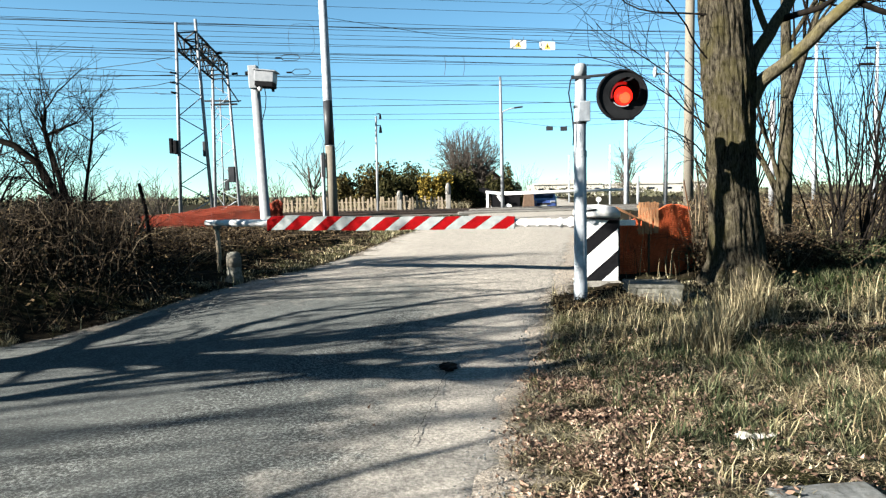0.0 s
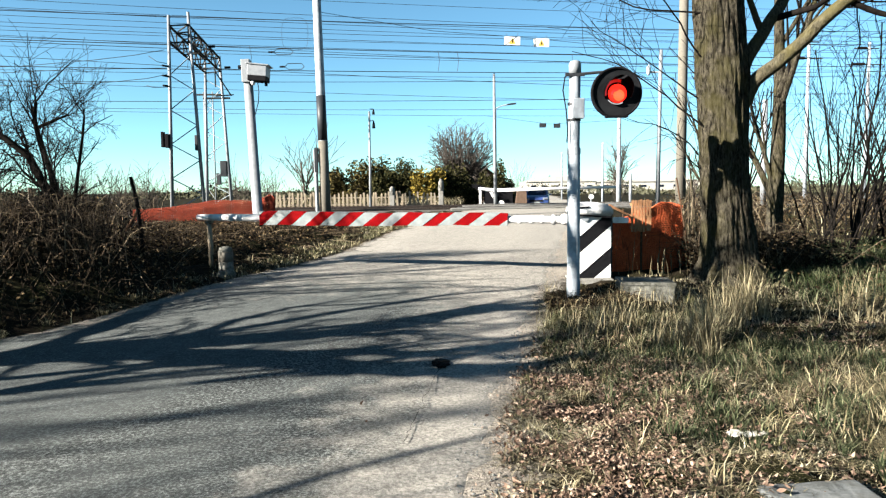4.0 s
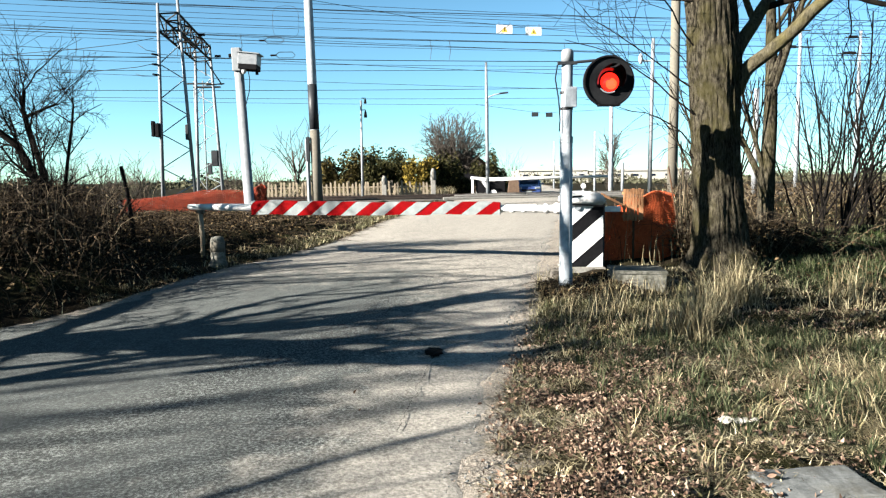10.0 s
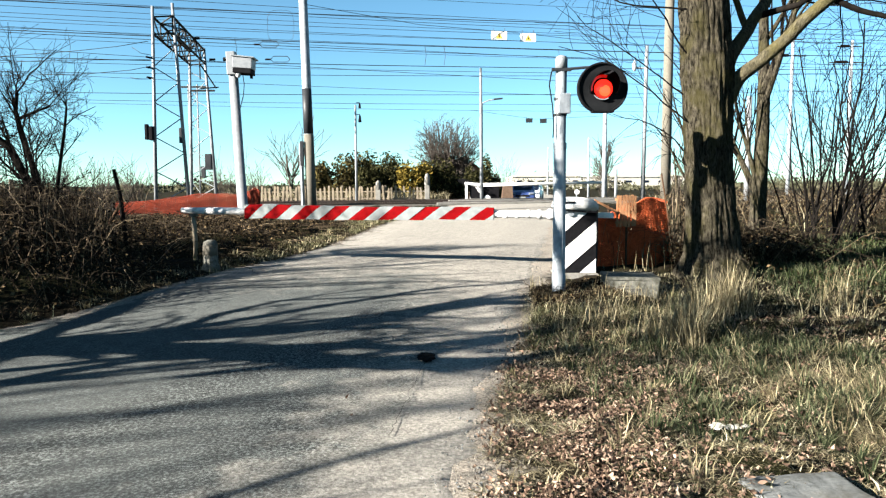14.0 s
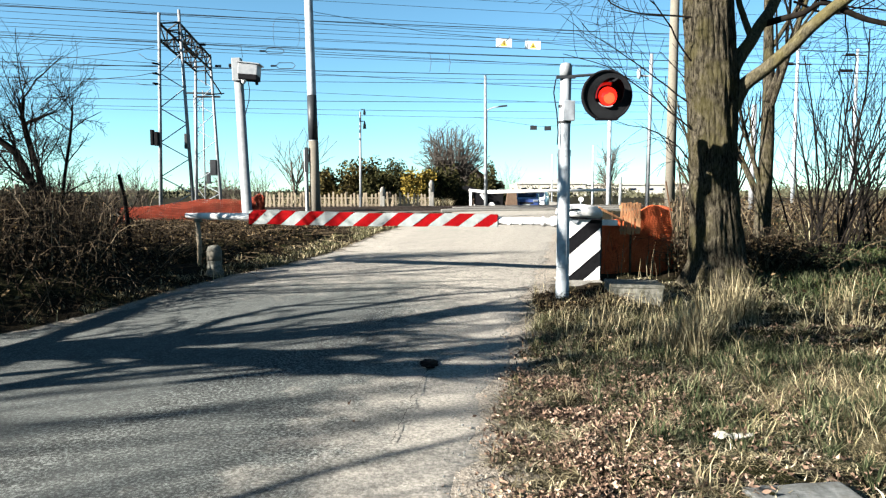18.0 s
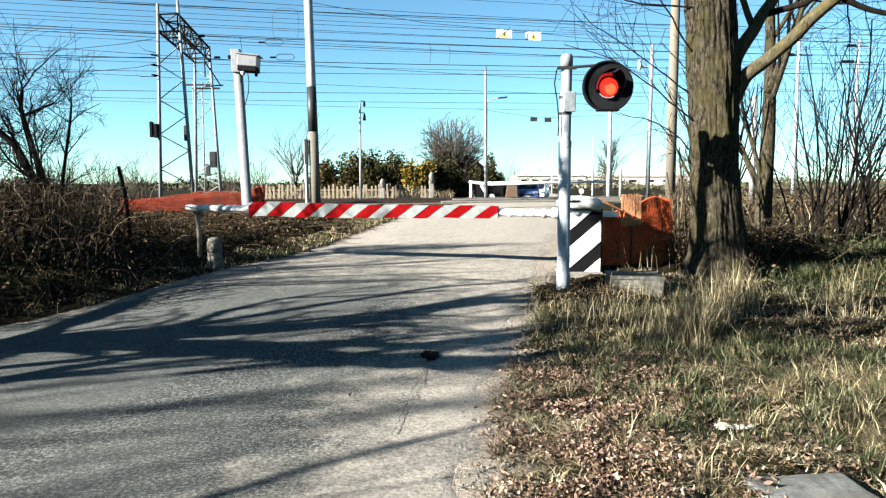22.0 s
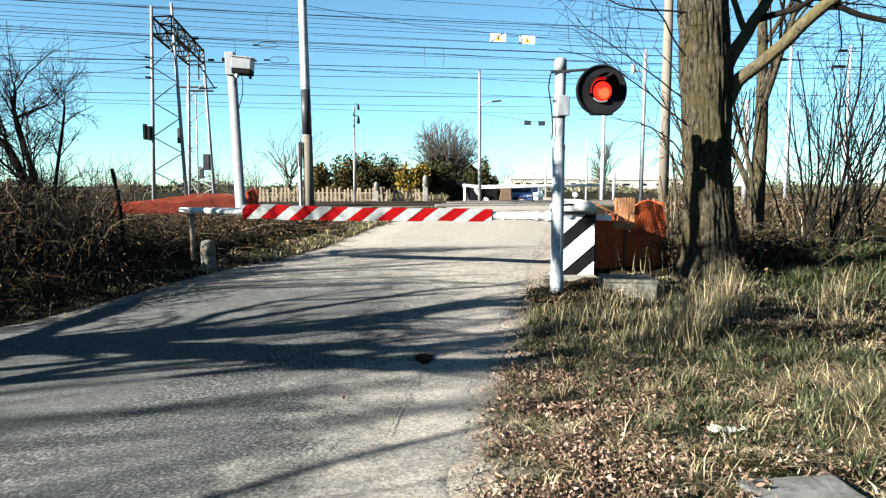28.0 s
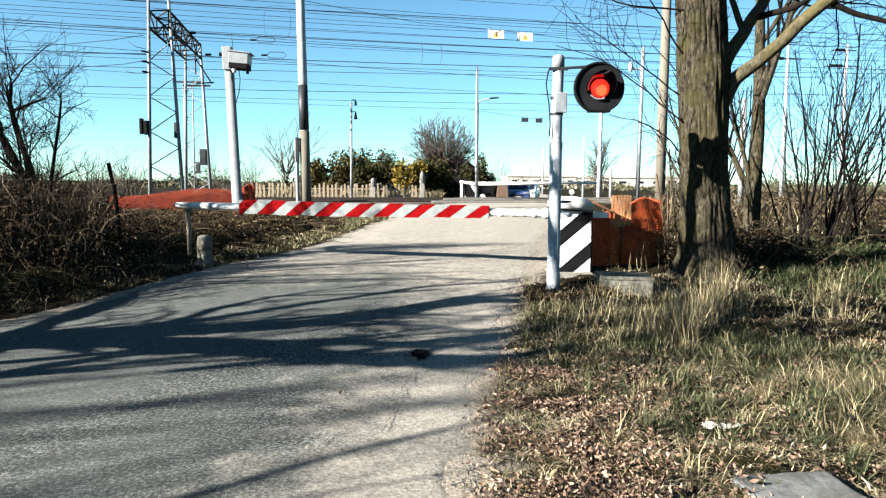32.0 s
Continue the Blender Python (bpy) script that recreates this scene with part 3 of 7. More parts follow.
# ---- the signal by the road ----
def signal_light():
    x, y = 1.76, 9.05
    z0 = G(x, y) - 0.1
    ob = thing("crossing_signal", (x, y, z0), "round black level-crossing signal with lit red lamp on a grey pole", "traffic signal")
    h = 3.17 - z0
    bm = new_tube([(0, 0, 0), (0, 0, 0.42), (0, 0, 0.43), (0.0, 0, 2.05), (0, 0, 2.06), (0.01, 0, h - 0.02), (0.01, 0, h)], [0.088, 0.088, 0.082, 0.08, 0.073, 0.071, 0.06], 20)
    pole = part("pole", bm, GALV, ob, "grey galvanised steel pole", True)
    part("collar", new_tube([(0, 0, 2.02), (0, 0, 2.1)], 0.085, 20), GALV, ob)
    part("pole_cap", new_tube([(0.01, 0, h - 0.14), (0.01, 0, h - 0.02), (0.01, 0, h + 0.012), (0.01, 0, h + 0.025)], [0.077, 0.077, 0.06, 0.02], 20), STEEL_WHITE, ob, "pale cap on the pole", True)
    arm = bmesh.new()
    tube(arm, [(-0.12, -0.04, h - 0.165), (0.42, -0.09, h - 0.13)], 0.018, 8)
    box(arm, (0.24, 0.05, 0.035), (0.0, -0.05, h - 0.16))
    part("bracket", arm, DARKGREY, ob, "dark steel bracket arm")
    part("cable", new_tube([(-0.12, -0.03, h - 0.18), (-0.15, -0.05, h - 0.35), (-0.11, -0.06, h - 0.6), (-0.09, -0.06, h - 0.85), (-0.1, -0.06, h - 1.0)], 0.008, 6), BLACK, ob, "", True)
    part("junction_box", new_box((0.15, 0.1, 0.25), (0.035, -0.07, h - 0.58), (0, 0, 0), 0.012), GALV, ob)
    for dz in (-0.5, -0.7):
        part("clamp_band", new_tube([(0, 0, h + dz), (0, 0, h + dz - 0.03)], 0.083, 20), DARKGREY, ob)
    # head: disc with flattened foot, hood and lamp
    cx, cz, r = 2.265 - x, 2.775 - z0, 0.315
    ring = [(r * math.cos(a), r * math.sin(a)) for a in np.linspace(radians(-68), radians(248), 48)]
    board = part("backboard", prism(bmesh.new(), [(cx + a, cz + b) for a, b in ring], -0.12, -0.07), BOARD, ob, "round black backing board")
    rim = new_tube([(cx + (r - 0.012) * math.cos(a), -0.13, cz + (r - 0.012) * math.sin(a)) for a in np.linspace(radians(-68), radians(248), 48)], 0.014, 6)
    part("rim", rim, BLACK, board)
    part("foot_plate", new_box((0.27, 0.12, 0.025), (cx, -0.12, cz - r * 0.93), (0, 0, 0), 0.006), BLACK, board)
    part("housing", new_tube([(cx, -0.07, cz), (cx, 0.08, cz), (cx, 0.12, cz)], [0.2, 0.19, 0.1], 24), BLACK, ob, "", True)
    hood = bmesh.new()
    angs = np.linspace(radians(-25), radians(205), 28)
    rows = []
    for rr, yy in ((0.165, -0.12), (0.175, -0.42)):
        rows.append([hood.verts.new((cx + rr * math.cos(a), yy + (0.16 * max(0, 1 - math.sin(a)) if yy < -0.2 else 0), cz + rr * math.sin(a))) for a in angs])
    for i in range(len(angs) - 1):
        hood.faces.new((rows[0][i], rows[0][i + 1], rows[1][i + 1], rows[1][i]))
    bmesh.ops.solidify(hood, geom=hood.faces[:], thickness=0.006)
    part("hood", hood, BLACK, ob, "black sun hood over the lamp", True)
    lx, lz = cx + 0.005, cz - 0.012
    part("lens", new_tube([(lx, -0.121, lz), (lx, -0.14, lz), (lx, -0.16, lz), (lx, -0.168, lz)], [0.118, 0.116, 0.075, 0.02], 32), LENS, ob, "glowing red lens", True)
    part("lens_core", new_tube([(lx + 0.012, -0.164, lz - 0.025), (lx + 0.012, -0.17, lz - 0.025)], [0.07, 0.04], 24), CORE, ob, "bright orange-red heart of the lamp", True)
    # glowing crescent added in place of red light reflected inside the hood
    glow = [(0.163 * math.cos(a), 0.163 * math.sin(a)) for a in np.linspace(radians(70), radians(195), 20)] + [(0.128 * math.cos(a), 0.128 * math.sin(a)) for a in np.linspace(radians(195), radians(70), 20)]
    part("hood_reflection", prism(bmesh.new(), [(cx + u, cz + w) for u, w in glow], -0.134, -0.122), HOOD_GLOW, ob, "dim glowing crescent for the red reflection inside the hood")
    part("lens_ring", new_tube([(lx + 0.123 * math.cos(a), -0.14, lz + 0.123 * math.sin(a)) for a in np.linspace(0, 2 * math.pi, 33)], 0.008, 6), BLACK, ob)
    part("lower_lip", new_tube([(cx + 0.135 * math.cos(a), -0.15, cz - 0.01 + 0.135 * math.sin(a)) for a in np.linspace(radians(215), radians(300), 12)], 0.008, 6), STEEL_WHITE, ob, "pale lip under the lens")
    return ob


signal_light()


# ---- the barrier ----
def barrier():
    L, R = Vector((-4.05, 12.15, 1.168)), Vector((2.95, 10.85, 1.102))
    d = (R - L).normalized()
    base = Vector((2.33, 10.6, 0.22))
    ob = thing("level_crossing_barrier", base, "closed crossing barrier with red and white striped boom", "barrier")
    turn = math.degrees(math.atan2(d.y, d.x))
    length = (R - L).length
    me = bpy.data.meshes.new("boom")
    bm = bmesh.new()
    tube(bm, [(0, 0, 0.01), (0.5, 0, 0.005), (length - 0.55, 0, 0)], [0.045, 0.06, 0.06], 14)
    bmesh.ops.recalc_face_normals(bm, faces=bm.faces)
    bm.to_mesh(me)
    bm.free()
    me.materials.append(CLEAN_WHITE)
    boom = new("boom", me)
    boom.parent = ob
    boom.matrix_basis = Matrix.Translation(L - base) @ pose(0, 0, 0, 0, math.degrees(math.asin((L.z - R.z) / length)), turn)
    tagged(boom, "white tapered boom tube")
    part("tip", new_tube([(-0.02, 0, 0.012), (0.3, 0, 0.01)], [0.03, 0.04], 12), OLDWOOD, boom, "dull worn tip")
    # striped sleeve: slanting bands, a little loose on the tube
    s0, s1, hh = 1.15, 5.28, 0.098
    period, lean, red = 0.492, 0.27, 0.25
    k = -1
    while s0 + k * period < s1 + 0.2:
        for start, width, mat, nm in ((0, red, RED, "red_stripe"), (red, period - red, SILVER, "white_stripe")):
            a = s0 + k * period + start - 0.19
            pts = [(a, -hh), (a + width, -hh), (a + width + lean, hh), (a + lean, hh)]
            poly = []
            for i in range(4):  # cut the band to the sleeve's ends
                (xa, za), (xb, zb) = pts[i], pts[(i + 1) % 4]
                poly += [(xa + (xb - xa) * u, za + (zb - za) * u) for u in (0, 0.25, 0.5, 0.75)]
            for lim, sgn in ((s0, 1), (s1, -1)):
                out = []
                for i in range(len(poly)):
                    p, q = poly[i], poly[(i + 1) % len(poly)]
                    ip, iq = (p[0] - lim) * sgn >= 0, (q[0] - lim) * sgn >= 0
                    if ip:
                        out.append(p)
                    if ip != iq:
                        u = (lim - p[0]) / (q[0] - p[0])
                        out.append((lim, p[1] + (q[1] - p[1]) * u))
                poly = out
                if not poly:
                    break
            if len(poly) < 3:
                continue
            clean = [p for i, p in enumerate(poly) if math.dist(p, poly[i - 1]) > 1e-4]
            if len(clean) < 3:
                continue
            sag = 0.012 * math.sin(a * 1.7) + 0.006 * math.sin(a * 6.1)
            bmx = prism(bmesh.new(), [(u, w * (1.2 - 0.05 * (u - s0)) + sag * 0.6 + 0.004 * math.sin(u * 9)) for u, w in clean], -0.075 + 0.006 * math.sin(k * 2.2), 0.07)
            part(nm, bmx, mat, boom)
        k += 1
    # loose plastic wrapping near the drive
    wrap = tube(bmesh.new(), [(5.26 + 0.98 * i / 40, 0, 0) for i in range(41)], [0.05 + 0.012 * math.sin(i * 0.9) + 0.035 * (i / 40) ** 3 for i in range(41)], 20)
    bmesh.ops.recalc_face_normals(wrap, faces=wrap.faces)
    for q in wrap.verts:
        c = q.co
        fold = 0.016 * noise.noise(Vector((c.x * 9, c.y * 14, c.z * 14))) + 0.01 * noise.noise(Vector((c.x * 26, c.y * 30, c.z * 30)))
        q.co = Vector((c.x, c.y, c.z)) + Vector((0, c.y, c.z)).normalized() * fold
    part("wrapping", wrap, CLEAN_WHITE, boom, "crumpled white plastic wrapping", True)
    part("counter_arm", new_box((1.0, 0.06, 0.085), (6.62, -0.03, -0.0), (0, 0, 0), 0.008), WHITE, boom)
    # drive cabinet with chevron face
    cab = part("cabinet", new_box((0.46, 0.4, 0.98), (0.1, 0.22, 0.5), (0, 0, 0), 0.02), DARKGREY, ob, "grey drive cabinet")
    w, z0, z1, y = 0.58, 0.0, 0.98, -0.02
    x0 = -0.29
    faces = part("chevron_panel", new_box((w, 0.02, z1 - z0), (0, y + 0.012, (z0 + z1) / 2)), BLACK, ob, "black panel with white slanting stripes")
    def cut(poly):
        for axis, lim, sgn in ((0, x0, 1), (0, x0 + w, -1), (1, z0, 1), (1, z1, -1)):
            out = []
            for i in range(len(poly)):
                p, q = poly[i], poly[(i + 1) % len(poly)]
                ip, iq = (p[axis] - lim) * sgn >= 0, (q[axis] - lim) * sgn >= 0
                if ip:
                    out.append(p)
                if ip != iq:
                    u = (lim - p[axis]) / (q[axis] - p[axis])
                    out.append((p[0] + (q[0] - p[0]) * u, p[1] + (q[1] - p[1]) * u))
            poly = out
            if len(poly) < 3:
                return []
        return poly
    for zr in (-0.08, 0.49, 1.06):
        band = cut([(x0 - 0.1, zr - 0.586), (x0 + w + 0.1, zr + 0.086), (x0 + w + 0.1, zr + 0.406), (x0 - 0.1, zr - 0.266)])
        if band:
            part("white_band", prism(bmesh.new(), band, y - 0.006, y + 0.002), CLEAN_WHITE, faces)
    part("frame_edge", new_box((0.03, 0.03, 1.0), (x0 - 0.012, y + 0.01, 0.49)), GALV, ob)
    # white drive head on top, half wrapped
    head = bmesh.new()
    prism(head, [(-0.3, 0.98), (0.3, 0.96), (0.33, 1.0), (0.26, 1.13), (0.05, 1.17), (-0.24, 1.16), (-0.33, 1.06)], -0.1, 0.4)
    bmesh.ops.bevel(head, geom=head.edges[:], offset=0.025, segments=3, affect="EDGES")
    part("drive_head", head, CLEAN_WHITE, ob, "white rounded drive housing", True)
    # flat black bar for the shadow in the housing's slot; no recess is cut
    part("slot_shade", new_box((0.22, 0.01, 0.022), (-0.16, -0.105, 1.09), (0, -4, 0)), BLACK, ob)
    part("skirt", new_box((0.6, 0.02, 0.025), (0, -0.07, 0.965), (0, 4, 0)), BLACK, ob)
    part("hinge", new_tube([(-0.1, -0.05, 0.93), (-0.1, 0.3, 0.93)], 0.05, 16), GALV, ob)
    return ob


barrier()

slab = thing("concrete_footing", (2.66, 8.98, 0.09), "weathered grey concrete footing block", "footing")
bm = new_box((0.66, 0.5, 0.36), (0.0, 0, 0.12), (0, 0, -6), 0.02)
bmesh.ops.subdivide_edges(bm, edges=bm.edges[:], cuts=3, use_grid_fill=True)
for v in bm.verts:
    v.co += Vector(noise.noise_vector(v.co * 7)) * 0.014
part("block", bm, MOSSY, slab)
part("lid", new_box((0.68, 0.52, 0.045), (0.0, 0, 0.315), (0.6, 1, -6), 0.012), MOSSY, slab, "chipped top slab")
box_bm = new_box((0.62, 0.62, 0.34), (0, 0, 0), (0, 0, 0), 0.015)
foot = thing("concrete_footing", (2.33, 10.75, 0.08), "low concrete footing under the barrier drive", "footing")
part("block", box_bm, CONCRETE, foot)

# prop under the boom's end
prop = thing("prop_post", (-3.82, 12.05, G(-3.82, 12.05) - 0.1), "thin peeling wooden prop post under the boom", "post")
h = 1.12 - (G(-3.82, 12.05) - 0.1)
part("shaft", new_tube([(0.0, 0, 0), (0.0, 0, h * 0.35), (0.01, 0, h * 0.36), (-0.01, 0, h - 0.03)], [0.04, 0.038, 0.045, 0.042], 10), PICKET, prop, "", True)
part("cradle", new_box((0.12, 0.1, 0.05), (0, 0, h - 0.02), (0, 0, 0), 0.01), OLDWOOD, prop)
part("wire_tie", new_tube([(-0.3, 0.02, h + 0.05), (0.04, -0.05, h - 0.05), (0.2, 0.0, h - 0.1)], 0.008, 5), RUST, prop)

stone = thing("marker_stone", (-3.36, 11.35, G(-3.36, 11.35) - 0.03), "squat round-topped concrete marker stone beside the road", "bollard")
part("shaft", new_tube([(0, 0, 0), (0, 0, 0.1), (0, 0, 0.13), (0, 0, 0.45), (0, 0, 0.5), (0, 0, 0.52)], [0.15, 0.14, 0.116, 0.11, 0.095, 0.05], 18), MOSSY, stone, "", True)
# paler ring puts the sunlight on the upper stone into the colour
part("lit_band", new_tube([(0, 0, 0.28), (0, 0, 0.44)], [0.118, 0.114], 18), POLE_CONC, stone, "paler band for the sunlit upper part of the stone", True)


# ---- orange netting ----
def netting(name, corners, nx, nz, label, layers=1, mat=NET):
    """Plastic safety net between four corners (bottom left, bottom right, top right, top left), woven of strands."""
    ob = thing(name, corners[0], label, "safety net")
    o = np.array(corners[0])
    bl, br, tr, tl = [np.array(c) - o for c in corners]
    for layer in range(layers):
        r = np.random.default_rng(31 + layer)
        ph = r.uniform(0, 6, 4)
        def at(u, v):
            p = (bl * (1 - u) + br * u) * (1 - v) + (tl * (1 - u) + tr * u) * v
            w = 0.03 * math.sin(u * 7 + ph[0] + 2 * v) + 0.012 * math.sin(u * 17 + ph[1] + 4 * v) + layer * 0.1
            s = 0.03 * math.sin(u * 14 + ph[2]) * v
            return p + np.array([0.01 * math.sin(v * 20), w, s - 0.05 * v * math.sin(u * math.pi * 2.4)])
        paths = []
        for i in range(nx + 1):
            paths.append(([at(i / nx, v) for v in np.linspace(0, 1, 9)], [0.0085] * 9))
        for j in range(nz + 1):
            paths.append(([at(u, j / nz) for u in np.linspace(0, 1, 25)], [0.009] * 25))
        tubes_part("mesh", paths, 4, mat, ob, "", False)
    return ob


netting("orange_safety_net", [(2.72, 11.15, 0.15), (4.15, 11.65, 0.15), (4.05, 11.62, 1.36), (2.75, 11.2, 1.1)], 48, 40, "torn orange plastic safety net beside the tree", 2)
netting("orange_safety_net", [(2.75, 11.05, 0.12), (4.2, 11.5, 0.12), (4.12, 11.5, 0.78), (2.78, 11.1, 0.66)], 40, 18, "slumped fold of orange plastic net along the ground", 1)
# the net by the tracks takes the copy darkened for shade
netting("orange_safety_net", [(-8.75, 20.6, 0.66), (-5.1, 20.6, 0.66), (-5.1, 20.6, 1.36), (-8.75, 20.6, 1.12)], 64, 12, "orange plastic safety net along the tracks, coloured as in shade", 3, NET_SHADED)
netting("orange_safety_net", [(-5.15, 20.7, 0.7), (-4.72, 20.8, 0.7), (-4.7, 20.8, 1.45), (-5.12, 20.7, 1.42)], 14, 20, "loose end of orange safety net, coloured as in shade", 3, NET_SHADED)

for x, y, dx, h in ((4.12, 11.45, -0.22, 1.55), (2.95, 11.3, 0.05, 1.05)):
    st = thing("iron_stake", (x, y, G(x, y) - 0.1), "rusty leaning iron stake holding the net", "stake", "net stakes")
    part("rod", new_tube([(0.04, 0, 0), (dx, 0.03, h)], [0.014, 0.012], 6), RUST, st)

crate = thing("wooden_pallet", (3.2, 11.02, 0.84), "upright slatted panel of pale orange-brown wood behind the net", "pallet")
rp = random.Random(12)
for k in range(7):
    px = -0.138 + k * 0.046
    part("slat", new_box((0.036, 0.014, 0.29 + rp.uniform(-0.02, 0.02)), (px, 0.0, 0.42), (5, rp.uniform(-2, 2), 0), 0.002), ORANGEWOOD, crate)
    part("slat", new_box((0.036, 0.014, 0.25 + rp.uniform(-0.02, 0.02)), (px + rp.uniform(-0.008, 0.008), -0.012, 0.2), (4, rp.uniform(-2, 2), 0), 0.002), ORANGEWOOD, crate)
for z in (0.5, 0.3, 0.14):
    part("rail", new_box((0.34, 0.026, 0.04), (0, 0.024, z), (0, rp.uniform(-1, 1), 0), 0.004), ORANGEWOOD, crate)
part("leg", new_box((0.03, 0.03, 0.9), (0.02, 0.045, -0.3)), RUST, crate)
part("brace", new_box((0.4, 0.025, 0.035), (-0.33, 0.0, 0.4), (0, 28, 0)), ORANGEWOOD, crate)


# ---- camera mast ----
def camera_mast():
    x, y = -4.95, 20
    z0 = G(x, y) - 0.1
    ob = thing("detector_mast", (x, y, z0), "white steel mast with a boxed detector on top", "mast")
    h = 4.75 - z0
    part("mast", new_tube([(0, 0, 0), (-0.02, 0, 0.35), (-0.025, 0, 0.36), (-0.18, 0, h)], [0.16, 0.16, 0.14, 0.125], 16), STEEL_WHITE, ob, "tapered pale steel mast", True)
    part("head_plate", new_box((0.24, 0.3, 0.62), (-0.2, -0.02, h + 0.16), (0, -2, 0), 0.02), STEEL_WHITE, ob)
    case = part("case", new_box((0.52, 0.5, 0.29), (0.15, -0.1, h + 0.14), (0, 4, 0), 0.015), STEEL_WHITE, ob, "grey-white detector case")
    part("case_lid", new_box((0.62, 0.56, 0.035), (0.17, -0.1, h + 0.3), (0, 6, 0), 0.01), STEEL_WHITE, case)
    part("case_floor", new_box((0.5, 0.49, 0.14), (0.14, -0.1, h - 0.07), (0, 4, 0), 0.02), BLACK, case)
    part("side_lamp", new_tube([(-0.3, -0.05, h + 0.27), (-0.42, -0.05, h + 0.27)], 0.055, 12), BLACK, ob)
    part("dome", new_tube([(0.02, -0.25, h - 0.25), (0.02, -0.25, h - 0.2), (0.02, -0.25, h - 0.1)], [0.03, 0.065, 0.06], 14), CLEAN_WHITE, ob, "small white camera dome", True)
    part("sensor", new_box((0.06, 0.1, 0.08), (0.35, -0.15, h - 0.22)), BLACK, ob)
    part("cable", new_tube([(0.1, -0.1, h - 0.1), (0.14, -0.12, h - 0.4), (0.12, -0.14, h - 0.7), (0.0, -0.13, h - 1.1)], 0.012, 5), BLACK, ob, "", True)
    return ob


camera_mast()


# ---- catenary ----
def portal():
    ob = thing("catenary_portal", (-9.6, 28, 0.6), "lattice steel catenary portal over the tracks with pale posts", "portal")
    o = Vector((-9.6, 28, 0.6))
    posts = [((-9.62, 26.1, 0.5), (-9.42, 26, 7.9), 0.07), ((-8.54, 26.5, 0.5), (-8.86, 26.4, 8.1), 0.07),
             ((-10.85, 34, 0.5), (-10.7, 34, 7.7), 0.08), ((-9.66, 34, 0.5), (-10.03, 34, 7.95), 0.08)]
    for a, b, r in posts:
        part("post", new_tube([Vector(a) - o, Vector(b) - o], [r, r * 0.75], 12), STEEL_WHITE, ob, "pale steel post", True)
    top = [Vector((-9.42, 26, 7.53)), Vector((-8.84, 26.3, 7.63)), Vector((-10.0, 34, 7.83)), Vector((-10.7, 34, 7.78))]
    low = [v - Vector((0, 0, 0.6)) for v in top]
    def bar(a, b, r=0.035, nm="bar"):
        part(nm, new_tube([a - o, b - o], r, 5), LATTICE, ob)
    for a, b in ((0, 3), (1, 2)):
        bar(top[a], top[b], 0.05, "chord")
        bar(low[a], low[b], 0.05, "chord")
    n = 6
    for i in range(n + 1):
        u = i / n
        tl, tr = top[0].lerp(top[3], u), top[1].lerp(top[2], u)
        ll, lr = low[0].lerp(low[3], u), low[1].lerp(low[2], u)
        bar(tl, tr, 0.03)
        bar(ll, lr, 0.03)
        bar(tl, ll, 0.028)
        bar(tr, lr, 0.028)
        if i < n:
            v = (i + 1) / n
            tl2, tr2 = top[0].lerp(top[3], v), top[1].lerp(top[2], v)
            ll2, lr2 = low[0].lerp(low[3], v), low[1].lerp(low[2], v)
            bar(ll if i % 2 else tl, tl2 if i % 2 else ll2, 0.028, "diagonal")
            bar(lr if i % 2 else tr, tr2 if i % 2 else lr2, 0.028, "diagonal")
            bar(tl if i % 2 else tr, tr2 if i % 2 else tl2, 0.028, "diagonal")
    # zigzag bracing of the near and far legs
    for (a0, a1, b0, b1) in ((posts[0][0], posts[0][1], posts[1][0], posts[1][1]), (posts[2][0], posts[2][1], posts[3][0], posts[3][1])):
        a0, a1, b0, b1 = map(Vector, (a0, a1, b0, b1))
        k = 5
        for i in range(k):
            p, q, s = a0.lerp(a1, (i + 0.3) / (k + 1)), b0.lerp(b1, (i + 0.8) / (k + 1)), a0.lerp(a1, (i + 1.3) / (k + 1))
            part("brace", new_tube([p - o, q - o], 0.02, 5), GALV, ob)
            part("brace", new_tube([q - o, s - o], 0.02, 5), GALV, ob)
    bar(Vector((-10.85, 34, 6.0)), Vector((-9.6, 34, 6.0)), 0.05)
    # insulators and relay boxes on the posts
    for z in (6.1, 5.75, 5.4):
        part("insulator", new_tube([(0.1, -2.05, z - 0.6), (-0.02, -2.25, z - 0.6)], 0.035, 8), BLACK, ob)
    part("relay_box", new_box((0.1, 0.2, 0.55), (-0.14, -2.15, 2.9), (0, 0, 0), 0.02), BLACK, ob)
    part("relay_box", new_box((0.12, 0.2, 0.5), (0.02, -2.15, 2.85), (0, 0, 0), 0.02), BLACK, ob)
    part("relay_box", new_box((0.12, 0.2, 0.55), (0.92, -1.7, 2.8), (0, 0, 0), 0.02), DARKGREY, ob)
    part("relay_box", new_box((0.3, 0.2, 0.75), (-0.4, 6, 2.1), (0, 0, 0), 0.02), DARKGREY, ob)
    # drop arm hung below the beam
    part("drop_post", new_tube([(-0.2, 4.5, 6.6), (-0.2, 4.5, 5.7)], 0.03, 6), LATTICE, ob)
    part("cantilever", new_tube([(-0.2, 4.5, 6.4), (0.3, 5.2, 5.4)], 0.03, 6), LATTICE, ob)
    part("cantilever", new_tube([(-0.2, 4.5, 5.3), (0.4, 5.2, 5.45)], 0.03, 6), LATTICE, ob)
    return ob


portal()

